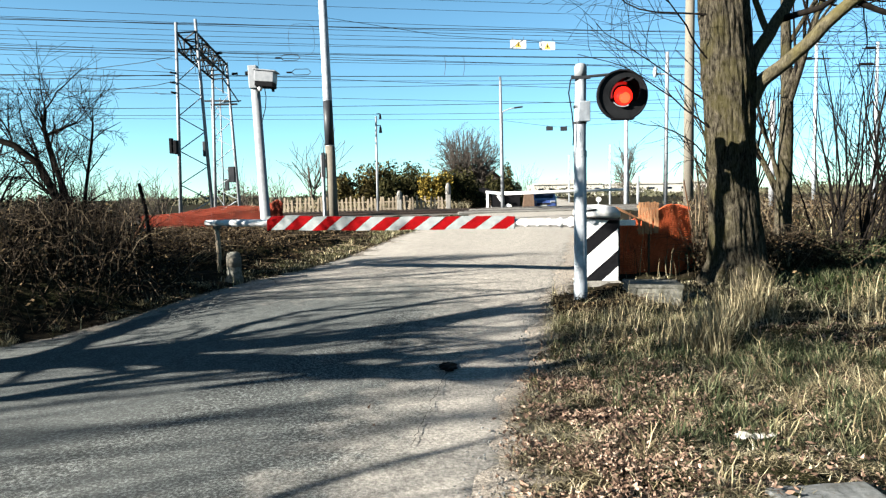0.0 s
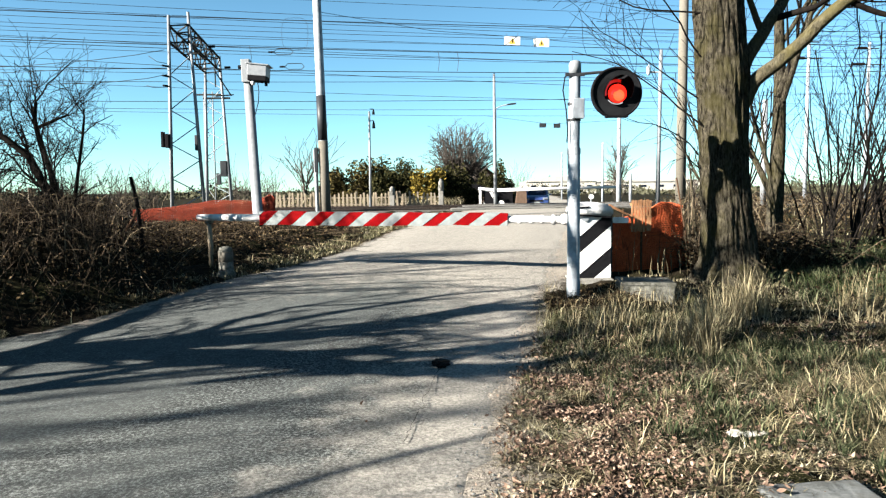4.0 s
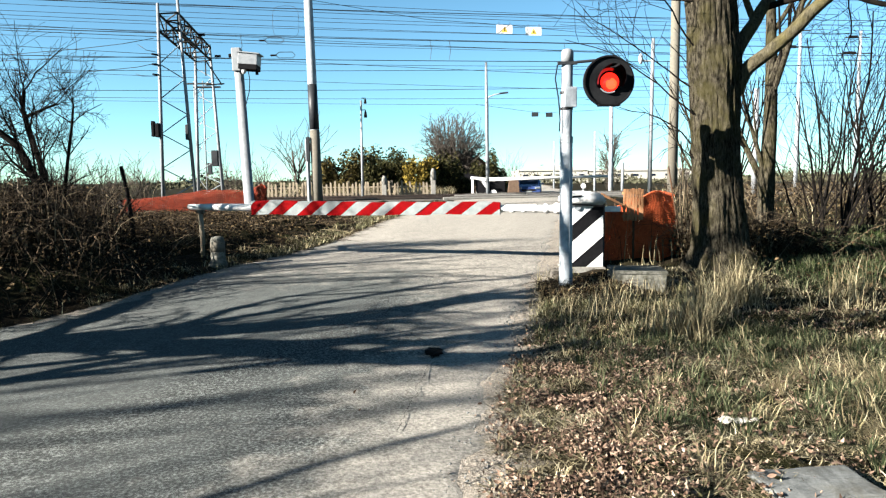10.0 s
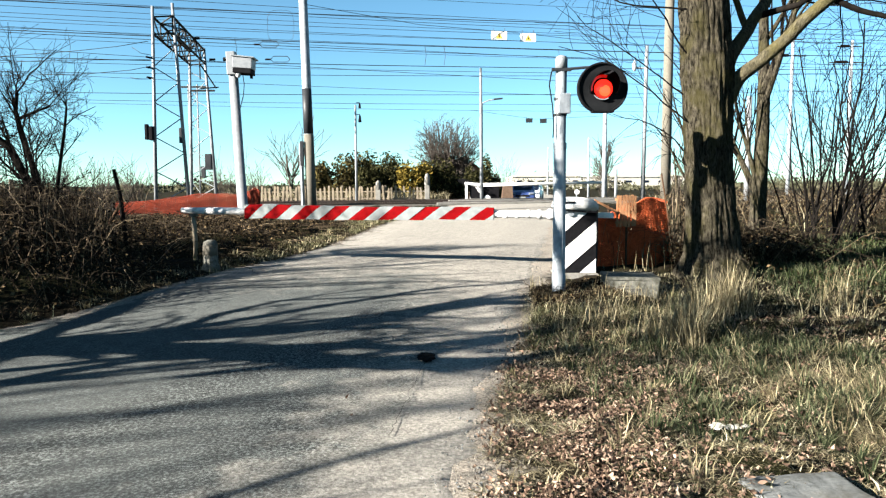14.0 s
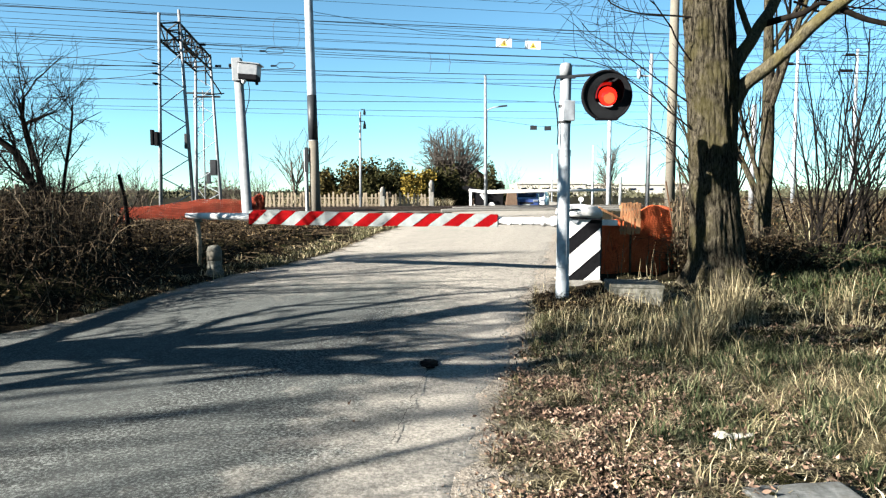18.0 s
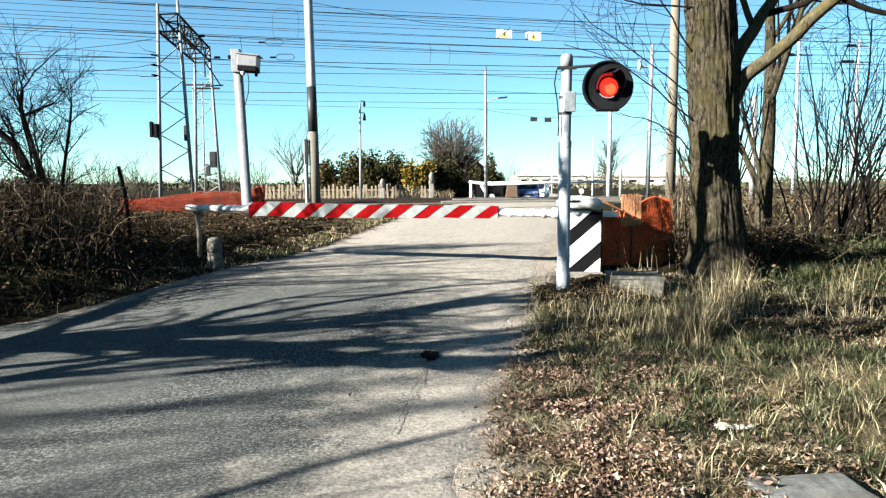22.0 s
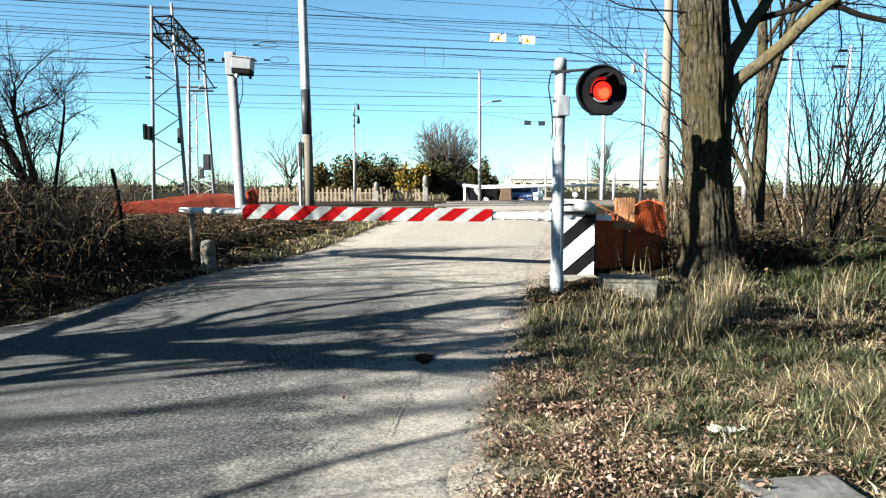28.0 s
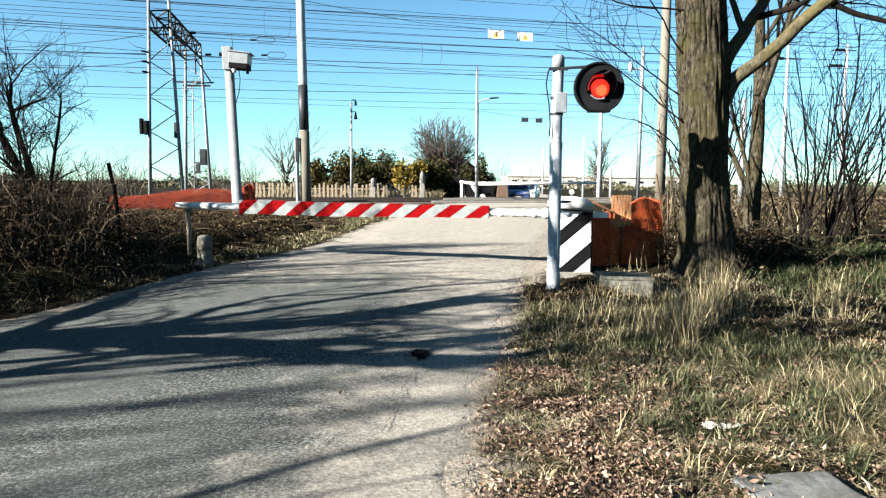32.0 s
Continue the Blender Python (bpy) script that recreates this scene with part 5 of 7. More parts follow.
for k, (x, y, w, h, n, mat, label) in enumerate((
        (-5.6, 43.0, 1.7, 2.5, 7000, OLIVE_LEAF, "dense olive-green garden shrub behind the fence"), (-4.2, 43.6, 1.7, 2.3, 6000, OLIVE_LEAF, "broad olive-green shrub behind the fence"),
        (-2.9, 43.4, 1.7, 2.5, 7000, HEDGE_LEAF, "dense dark evergreen shrub behind the fence"), (-3.3, 45.0, 1.0, 3.2, 3000, HEDGE_LEAF, "tall dark evergreen shrub behind the fence"),
        (-1.7, 43.8, 1.7, 2.6, 7000, HEDGE_LEAF, "dark evergreen shrub behind the fence"), (-0.3, 43.0, 1.4, 2.7, 7000, YELLOW_LEAF, "yellow-leaved shrub behind the fence"),
        (0.9, 43.8, 1.6, 2.4, 6500, HEDGE_LEAF, "dark evergreen shrub beside the yellow one"), (2.0, 45.5, 1.4, 1.6, 4500, HEDGE_LEAF, "low dark evergreen shrub by the shed"),
        (4.3, 52.0, 1.0, 2.9, 15000, HEDGE_LEAF, "dense dark evergreen shrub beside the far road"), (4.95, 52.4, 0.95, 2.3, 13000, HEDGE_LEAF, "rounded dark evergreen shrub beside the far road"), (-7.2, 44.5, 1.0, 0.9, 2500, OLIVE_LEAF, "small ragged shrub behind the fence"))):
    shrub("flowering_shrub" if mat is YELLOW_LEAF else "evergreen_shrub", (x, y, G(x, y) - 0.08), (w, 1.3, h), n, 0.09, mat, 3 + k, label)


def house():
    ob = thing("garden_house", (3.4, 66, 0.1), "small plastered house with a tiled roof behind the trees", "house")
    part("wall", new_box((4.0, 5, 2.6), (0, 0, 1.3)), PLASTER, ob)
    part("roof", prism(bmesh.new(), [(-2.3, 2.55), (2.3, 2.55), (1.2, 3.4), (-1.2, 3.4)], -2.8, 2.8), TILE, ob)
    part("window", new_box((0.7, 0.06, 0.8), (0.8, -2.52, 1.4)), GLASS, ob)
    part("chimney", new_box((0.4, 0.4, 0.8), (0.7, 0, 3.6)), PLASTER, ob)
    shed = thing("dark_shed", (2.6, 48.0, 0.45), "dark low shed roof beside the shrubs", "shed")
    part("wall", new_box((2.2, 1.6, 1.0), (0, 0, 0.5)), BROWN, shed)
    part("roof", prism(bmesh.new(), [(-1.25, 0.98), (1.35, 0.98), (1.2, 1.2), (-0.3, 1.6), (-1.2, 1.2)], -1.0, 1.0), BLACK, shed)
    return ob


house()


def warehouse(x, y, w, d, h, rise, label):
    ob = thing("warehouse", (x, y, 0.1), label, "warehouse")
    part("wall", new_box((w, d, h), (0, 0, h / 2)), SHED, ob)
    arc = [(-w / 2, h)] + [(-w / 2 + w * i / 12, h + rise * math.sin(math.pi * i / 12)) for i in range(1, 12)] + [(w / 2, h)]
    part("roof", prism(bmesh.new(), arc, -d / 2 - 0.3, d / 2 + 0.3), SHED, ob, "low curved roof")
    for i in range(6):
        part("window", new_box((w * 0.07, 0.1, h * 0.2), (-w * 0.4 + i * w * 0.16, -d / 2 - 0.03, h * 0.6)), GLASS, ob)
    return ob


warehouse(36, 210, 20, 16, 3.4, 1.6, "pale curved-roof warehouse beyond the fields")
warehouse(62, 230, 34, 18, 3.3, 0.6, "long pale low warehouse beyond the fields")
warehouse(84, 250, 14, 14, 3.8, 0.6, "pale low warehouse beyond the fields")


# ---- bare trees ----
def grow(r, p, d, length, rad, level, out, spread=0.6, kids=(4, 6), wob=0.16, up=0.08, shrink=0.62, minr=0.003):
    """Adds a limb and its side shoots as (points, radii) to out[level]."""
    n = max(4, int(length / 0.18)) if level < 2 else 4
    n = min(n, 10)
    pts, rads = [np.array(p)], [rad]
    d = np.array(d, float)
    d /= np.linalg.norm(d)
    for i in range(n):
        d = d + r.normal(size=3) * wob + np.array([0, 0, up])
        d /= np.linalg.norm(d)
        pts.append(pts[-1] + d * length / n)
        rads.append(max(minr, rad * (1 - 0.62 * (i + 1) / n)))
    out.setdefault(level, []).append((pts, rads))
    if level >= 4 or rad < minr * 1.4:
        return
    m = r.integers(*kids) + (1 if level < 2 else 0)
    for j in range(m):
        u = 0.25 + 0.75 * (j + r.uniform(0, 0.9)) / m
        i = min(n, max(1, int(u * n)))
        side = r.normal(size=3)
        side -= d * (side @ d)
        side /= np.linalg.norm(side) + 1e-9
        dd = d * (1 - spread * 0.5) + side * spread * r.uniform(0.7, 1.3)
        grow(r, pts[i], dd, length * shrink * r.uniform(0.7, 1.15), max(minr, rads[i] * r.uniform(0.45, 0.7)), level + 1, out, spread, kids, wob, up, shrink, minr)


def bare_tree(name, at, seed, limbs, label, mat=TWIG, thin=TWIG, category="tree", split=True, squat=1.0, lean=0.0, **kw):
    """limbs: (start, direction, length, radius) in the tree's own space."""
    ob = thing(name, at, label, category)
    r = np.random.default_rng(seed)
    out = {}
    for p, d, ln, rad in limbs:
        if d is None:  # a limb that follows given points, with shoots along it
            q = np.array(p, float)
            out.setdefault(0, []).append((q, np.linspace(rad, rad * 0.45, len(q))))
            for i in range(1, len(q)):
                for _ in range(3):
                    e = q[i] - q[i - 1]
                    e = e / np.linalg.norm(e) + r.normal(size=3) * [0.8, 0.6, 0.5] + [0, 0, 0.5]
                    grow(r, q[i], e, ln * r.uniform(0.5, 1.2), rad * r.uniform(0.16, 0.34), 1, out, **kw)
            continue
        grow(r, p, d, ln, rad, 0, out, **kw)
    if squat != 1.0 or lean:
        for k in out:
            out[k] = [(np.asarray(q) * [1, 1, squat] + np.outer(np.asarray(q)[:, 2], [0, lean, 0]), rad) for q, rad in out[k]]
    if split:
        for k, limb in enumerate(out[0]):
            tubes_part("trunk" if k == 0 else "stem", [limb], 10, mat, ob)
        for limb in out.get(1, ()):
            tubes_part("limb", [limb], 6, mat, ob)
    else:
        tagged(tubes_part("stem_mass", out[0] + out.get(1, []), 6, mat, ob), kind="stuff")
    fine = [x for k in out for x in out[k] if k >= 2]
    if fine:
        tagged(tubes_part("twig_mass", fine, 3, thin, ob), kind="stuff")
    return ob


def big_tree():
    """The old trunk by the signal, with ridged bark."""
    ob = thing("old_tree", (4.2, 10.14, 0.1), "thick old tree trunk with ridged mossy bark and rising limbs", "tree")
    o = np.array([4.2, 10.1, 0.1])
    zs = np.linspace(-0.05, 6.8, 150)
    cx = np.interp(zs, [0, 0.5, 1.8, 3.0, 4.1, 7], [0.06, 0.02, -0.07, -0.12, -0.21, -0.5])
    rr = np.interp(zs, [-0.1, 0.15, 0.45, 1.0, 1.8, 2.6, 3.0, 3.4, 4.1, 7], [0.76, 0.57, 0.42, 0.352, 0.325, 0.33, 0.365, 0.35, 0.335, 0.26])
    A = 130
    ang = np.arange(A) * 2 * np.pi / A
    v = []
    for z, c, r0 in zip(zs, cx, rr):
        for a in ang:
            q = Vector((math.cos(a) * 3.2, math.sin(a) * 3.2, z * 0.9))
            ridge = noise.noise(Vector((math.cos(a) * 7.5, math.sin(a) * 7.5, z * 1.1))) * 0.018 + noise.noise(Vector((math.cos(a) * 15, math.sin(a) * 15, z * 2.2))) * 0.034 - abs(noise.noise(Vector((math.cos(a) * 26, math.sin(a) * 26, z * 3)))) * 0.03
            swell = noise.noise(q * 0.6) * 0.035
            root = 0.12 * max(0, 0.45 - z) * math.sin(a * 5 + 1)
            rad = r0 + ridge + swell + root
            v.append((c + math.cos(a) * rad, math.sin(a) * rad, z))
    n = len(zs)
    i = (np.arange(n - 1)[:, None] * A)
    k = np.arange(A)
    f = np.stack([i + k, i + (k + 1) % A, i + A + (k + 1) % A, i + A + k], -1).reshape(-1, 4)
    t = new("trunk", fast_mesh("trunk", v, f, BARK, True))
    t.parent = ob
    def limb(pts, rads, nm="limb", mat=LIMB):
        p = np.array(pts) - o
        uu = np.linspace(0, len(p) - 1, 5 * len(p))
        sm = np.stack([np.interp(uu, range(len(p)), p[:, c]) for c in range(3)], 1)
        sm[1:-1] = (sm[:-2] + sm[1:-1] * 2 + sm[2:]) / 4
        sm += np.array([noise.noise_vector(Vector(q) * 2.5) for q in sm]) * 0.03
        rad = np.interp(uu, range(len(p)), rads)
        tubes_part(nm, [(sm, rad)], 14, mat, ob)
    limb([(4.25, 10.05, 2.72), (4.45, 9.95, 3.06), (4.72, 9.75, 3.28), (5.03, 9.5, 3.66), (5.4, 9.25, 4.02), (6.3, 8.9, 4.9), (7.2, 8.7, 6.2)], [0.15, 0.1, 0.088, 0.085, 0.078, 0.065, 0.035])
    limb([(4.2, 10.1, 3.0), (4.42, 10.15, 3.4), (4.75, 10.3, 3.85), (5.1, 10.5, 4.3), (5.6, 10.8, 5.3), (6.0, 11, 6.6)], [0.16, 0.1, 0.084, 0.08, 0.07, 0.045])
    limb([(4.68, 10.25, 3.75), (4.6, 10.3, 4.0), (4.5, 10.3, 4.35), (4.35, 10.4, 5.2)], [0.05, 0.045, 0.04, 0.02])
    limb([(4.9, 10.4, 4.0), (5.1, 10.2, 4.03), (5.3, 10.0, 4.08), (5.45, 9.9, 4.18), (5.8, 9.8, 4.1)], [0.05, 0.045, 0.04, 0.03, 0.02], "limb", TWIG)
    limb([(5.35, 9.3, 3.95), (5.75, 9.2, 3.78), (6.1, 9.1, 3.66), (6.6, 9.0, 3.6)], [0.04, 0.035, 0.03, 0.02], "limb", TWIG)
    r = np.random.default_rng(11)
    out = {}
    # thin shoots from the trunk's side and from the limbs
    for p, d, ln, rad in (((-0.42, -0.05, 2.35), (-1, -0.1, 0.65), 2.2, 0.0132), ((-0.45, 0.05, 2.75), (-1, 0.2, 0.5), 1.9, 0.0120), ((-0.48, -0.1, 3.3), (-1, 0, 0.75), 2.0, 0.0132),
                          ((-0.45, 0.0, 1.95), (-0.8, 0.3, 0.9), 1.2, 0.012), ((-0.5, -0.1, 3.9), (-1, 0.2, 0.25), 2.3, 0.0144), ((-0.42, 0, 1.75), (-0.8, 0, 0.55), 0.9, 0.009),
                          ((-0.5, 0.1, 4.3), (-1, 0.3, 0.3), 2.3, 0.0150),
                          ((1.5, -0.9, 4.2), (1, -0.2, -0.3), 1.6, 0.02), ((1.9, -1.0, 3.55), (1, -0.2, 0.1), 1.4, 0.018), ((1.25, -0.8, 4.0), (0.4, 0.2, -0.8), 1.4, 0.012),
                          ((2.2, -1.2, 4.9), (1, 0, -0.6), 2.0, 0.02), ((1.8, -1.1, 4.6), (0.8, -0.2, -0.5), 2.0, 0.018), ((2.0, -0.9, 4.4), (1, 0.2, -0.1), 2.0, 0.02), ((2.3, 0.2, 5.2), (0.8, 0.2, -0.8), 2.4, 0.02), ((2.6, -1.0, 5.0), (0.6, 0.1, -0.9), 2.2, 0.018), ((1.6, 0.5, 4.7), (0.9, 0, -0.2), 2.2, 0.02), ((1.0, 0.3, 4.3), (1, 0.4, 0.1), 2.2, 0.024), ((1.8, 0.9, 5.6), (1, 0.1, -0.7), 2.4, 0.022), ((1.5, 0.6, 5.0), (1, 0.6, -0.1), 2.4, 0.022),
                          ((1.3, -0.75, 4.1), (1, 0.3, -0.15), 2.2, 0.02), ((1.6, -0.9, 4.4), (1, 0.5, -0.35), 2.4, 0.02), ((1.1, 0.2, 4.2), (1, 0.2, -0.35), 2.0, 0.018), ((2.4, -1.1, 5.1), (0.5, 0.4, -1), 2.2, 0.018), ((2.0, -1.0, 4.7), (0.9, 0.4, -0.75), 2.2, 0.018), ((2.7, 0.3, 5.6), (0.3, 0.2, -1), 2.6, 0.018), ((2.2, 0.6, 5.4), (0.6, -0.2, -0.9), 2.6, 0.018)):
        grow(r, p, d, ln, rad, 1, out, spread=0.65, wob=0.14, up=0.02, shrink=0.6, minr=0.0035)
    for x in out[1]:
        tubes_part("shoot", [x], 5, TWIG, ob)
    tagged(tubes_part("twig_mass", [x for k in out for x in out[k] if k > 1], 3, TWIG, ob), kind="stuff")
    return ob


big_tree()

# second and third trunks behind
bare_tree("tree", (6.25, 13, 0.2), 21, [((0, 0, 0), (-0.02, 0.0, 1), 5.6, 0.165), ((-0.02, 0, 1.2), (-0.3, 0.1, 1), 2.4, 0.05), ((-0.02, 0, 3.0), (0.4, 0.1, 1), 3.0, 0.07)], "slim tree with dark mossy bark behind the big trunk", BARK, TWIG, wob=0.035, up=0.06, kids=(3, 5), spread=0.5, minr=0.005)
bare_tree("tree", (4.74, 12.0, 0.2), 22, [((-0.1, 0, 0), (-0.03, 0, 1), 2.8, 0.075), ((0.05, 0.2, 0), (-0.04, 0, 1), 2.4, 0.06), ((-0.22, 0.1, 0), (-0.06, 0, 1), 2.0, 0.03)], "young stems beside the big trunk", BARK, TWIG, wob=0.03, up=0.05, kids=(2, 4), spread=0.4, shrink=0.35, minr=0.0035)
r0 = np.random.default_rng(77)
for k, (x, y, n, h) in enumerate(((7.2, 13.2, 7, 3.6), (8.2, 14.5, 6, 3.8), (9.6, 15.5, 6, 3.8), (8.7, 12.6, 4, 3.4), (11.2, 17.5, 6, 4.2), (6.3, 15.5, 4, 3.4), (13, 21, 5, 4.5), (7.5, 12.6, 4, 3.4), (8.3, 13.9, 5, 4.0))):
    limbs = [((r0.uniform(-0.25, 0.25), r0.uniform(-0.2, 0.2), -0.05), (r0.uniform(-0.35, 0.55), r0.uniform(-0.3, 0.3), 1), h * r0.uniform(0.7, 1.15), r0.uniform(0.012, 0.03)) for _ in range(n)]
    bare_tree("bare_shrub", (x, y, G(x, y)), 40 + k, limbs, "leggy leafless shrub with many thin dark stems", TWIG, TWIG, "shrub", wob=0.075, up=0.02, kids=(2, 4), spread=0.5, shrink=0.45, minr=0.0035)

for k, (x, y, h) in enumerate(((-8.6, 14.0, 1.5), (-7.2, 13.2, 1.3), (-9.8, 15.5, 1.7), (-6.6, 14.6, 1.1), (-8.0, 10.2, 1.3))):
    limbs = [((r0.uniform(-0.5, 0.5), r0.uniform(-0.3, 0.3), -0.05), (r0.uniform(-0.5, 0.5), r0.uniform(-0.4, 0.4), 1), h * r0.uniform(0.6, 1.1), r0.uniform(0.01, 0.018)) for _ in range(13)]
    bare_tree("bare_shrub", (x, y, G(x, y)), 60 + 7 * k, limbs, "low twiggy leafless shrub on the brambly bank", TWIG, TWIG, "shrub", split=False, wob=0.1, up=0.02, kids=(4, 6), spread=0.6, shrink=0.5, minr=0.003)

# the small crooked tree on the bank
bare_tree("crooked_tree", (-5.75, 11.0, 0.5), 51, [([(0.1, 0, 0), (-0.03, 0, 0.7), (-0.2, 0, 1.15), (-0.45, 0, 1.68), (-0.78, -0.05, 1.96), (-1.2, -0.1, 2.12), (-1.7, -0.1, 2.35)], None, 0.95, 0.078),
                                                 ([(0.05, 0, 0.1), (-0.05, 0, 0.8), (-0.15, 0.05, 1.4), (-0.28, 0.05, 1.9), (-0.36, 0.05, 2.2), (-0.32, 0.05, 2.5)], None, 0.9, 0.056),
                                                 ([(0.1, 0.05, 0), (0.15, 0.1, 0.9), (0.25, 0.1, 1.5), (0.34, 0.1, 2.0), (0.38, 0.1, 2.3)], None, 0.7, 0.034), ([(-0.34, 0.05, 2.1), (-0.1, 0.05, 2.2), (0.15, 0.05, 2.3)], None, 0.8, 0.03),
                                                 ((0.15, 0, 0.4), (0.02, 0, 1), 1.6, 0.02), ((-0.2, 0, 0), (-0.4, 0.1, 1), 1.3, 0.03)], "crooked leafless small tree on the brambly bank", TWIG, TWIG, wob=0.16, up=0.03, kids=(5, 7), spread=0.8, shrink=0.6, minr=0.0028)
bare_tree("crooked_tree", (-7.3, 11.5, 0.5), 52, [((0, 0, 0), (0.1, 0, 1), 1.8, 0.06), ((0, 0, 0.5), (-0.4, 0, 1), 1.6, 0.04)], "leafless small tree on the brambly bank", TWIG, TWIG, wob=0.13, up=0.05, kids=(4, 6), spread=0.75, shrink=0.55, minr=0.0035)

# trees outside the view whose shade falls across the road
bare_tree("roadside_tree", (-8.2, 5.45, 0.0), 61, [([(0, 0, 0), (0, 0, 1.5), (0, 0.05, 2.4), (0, 0.2, 2.94), (0, 0.05, 3.4), (0, 0, 3.9), (0, 0.25, 4.5), (0, 0.75, 4.95), (0, 0.6, 5.6), (0, 0.5, 6.3)], None, 1.3, 0.25),
    ([(0, 0.1, 1.7), (0, 0.38, 2.6), (0, 0.32, 3.1), (0, 0.2, 3.6), (0, 0.45, 4.4), (0, 1.0, 5.1)], None, 1.0, 0.11),
    ([(0, -0.05, 2.4), (0, -0.15, 3.0), (0, -0.64, 3.5), (0, -1.15, 4.0), (0, -1.7, 4.5), (0, -1.76, 5.4), (0, -1.85, 6.2), (0, -1.9, 7.2)], None, 0.9, 0.17),
    ([(0, 0, 2.6), (0, -0.35, 3.36), (0, -0.68, 3.8), (0, -0.77, 4.16), (0, -1.1, 4.5), (0, -1.0, 5.2), (0, -1.2, 6.5), (0, -1.3, 7.6)], None, 0.9, 0.12),
    ([(0, 0.1, 2.1), (0, 0.45, 2.5), (0, 1.13, 2.5), (0, 1.77, 2.55), (0, 2.7, 2.65), (0, 3.5, 2.9)], None, 1.1, 0.085),
    ([(0, 0.2, 2.8), (0, 0.3, 3.17), (0, 1.06, 3.4), (0, 1.63, 3.75), (0, 1.5, 4.5)], None, 1.0, 0.075),
    ([(0, 0.2, 2.7), (0, 0.35, 3.1), (0, 0.7, 3.6), (0, 1.2, 4.1), (0, 1.7, 4.75), (0, 1.9, 5.4)], None, 1.0, 0.085),
    ([(0, 0.4, 2.4), (0, 1.1, 2.6), (0, 2.3, 2.7), (0, 2.8, 3.2), (0, 2.55, 3.8)], None, 1.2, 0.07),
    ((0, 0.5, 6.0), (0, 0.1, 1), 3.0, 0.09), ((0, -1.2, 6.2), (0, 0.05, 1), 2.8, 0.08), ((0, -1.85, 6.0), (0, -0.1, 1), 2.8, 0.07), ((0, 0.9, 5.2), (0, 0.35, 1), 3.4, 0.08), ((0, -0.2, 5.8), (0, -0.3, 1), 3.2, 0.08),
([(0, 0.6, 6.0), (0, 1.2, 7.0), (0, 1.4, 7.5), (0, 1.8, 8.0), (0, 2.4, 8.4)], None, 0.9, 0.11), ([(0, 1.2, 7.0), (0, 1.9, 7.2), (0, 2.4, 7.6), (0, 2.6, 8.3)], None, 0.8, 0.08), ([(0, 1.3, 7.3), (0, 1.0, 7.9), (0, 0.9, 8.6)], None, 0.8, 0.07)], "big bare roadside tree with a low spreading fork", BARK, TWIG, squat=0.774, lean=-0.25, wob=0.12, up=0.02, kids=(1, 2), spread=0.5, shrink=0.5, minr=0.011)
bare_tree("roadside_tree", (-8.2, 4.72, 0.0), 67, [([(0, 0, 0), (0, 0, 1.5), (0, 0.02, 2.5), (0, 0.1, 3.3), (0, 0.0, 4.2)], None, 0.8, 0.09), ([(0, -1.9, 0), (0, -0.9, 1.9), (0, -0.5, 2.57), (0, -0.15, 2.9), (0, -0.04, 3.25), (0, -0.2, 3.8)], None, 0.8, 0.1)], "two slim leaning bare trunks by the road", BARK, TWIG, squat=0.774, lean=-0.25, wob=0.1, up=0.02, kids=(2, 3), spread=0.5, shrink=0.5, minr=0.007)
for k, (x, y, h) in enumerate(((-23.5, -4.2, 12.5), (-25, -6.4, 13.5), (-21.5, -2.4, 12.0))):
    bare_tree("roadside_tree", (x, y, 0), 68 + k, [((0, 0, 0), (0, 0, 1), h * 0.8, 0.05)] + [((0, 0, h * (0.5 + 0.07 * i)), (0.1, 0.7 * math.sin(i * 2.1 + k), 1), h * 0.3, 0.05) for i in range(4)], "tall thin bare tree farther off in the row", BARK, TWIG, wob=0.05, up=0.02, kids=(1, 2), spread=0.5, shrink=0.5, minr=0.012)
bare_tree("roadside_tree", (-14.0, 7.4, 0.0), 64, [((0, 0, 0), (0, 0, 1), 5.5, 0.12), ((0, 0, 4.0), (0.1, 0.4, 1), 4.5, 0.06), ((0, 0, 4.5), (0, -0.3, 1), 4.5, 0.06), ((0, 0, 4.7), (0.0, 0.1, 1), 4.5, 0.05), ((0, 0, 4.9), (0.0, 0.7, 1), 3.5, 0.05)], "tall thin bare roadside tree", BARK, TWIG, squat=0.774, lean=-0.25, wob=0.08, up=0.02, kids=(1, 3), spread=0.55, shrink=0.5, minr=0.007)
bare_tree("roadside_tree", (-11.0, 3.2, 0.0), 65, [((0, 0, 0), (0, 0.02, 1), 9.0, 0.1), ((0, 0, 5.0), (0.1, 0.35, 1), 4.5, 0.07), ((0, 0, 5.5), (0, -0.35, 1), 4.5, 0.07), ((0, 0, 6.0), (0.0, 0.7, 1), 4.0, 0.07), ((0, 0, 6.4), (0.0, 0.15, 1), 4.0, 0.06), ((0, 0, 5.7), (0.0, -0.8, 1), 3.5, 0.06)], "tall thin bare roadside tree", BARK, TWIG, squat=0.774, lean=-0.25, wob=0.05, up=0.02, kids=(2, 4), spread=0.5, shrink=0.5, minr=0.008)
bare_tree("roadside_tree", (-9.45, -0.4, 0.0), 62, [((0, 0, 0), (0, 0, 1), 3.6, 0.13), ((0, 0, 3.0), (0.1, 0.9, 1), 4.0, 0.055), ((0, 0, 3.3), (-0.1, -0.2, 1), 3.5, 0.07)], "bare leaning tree by the roadside", BARK, TWIG, squat=0.774, lean=-0.25, wob=0.04, up=0.02, kids=(1, 2), spread=0.45, shrink=0.45, minr=0.007)
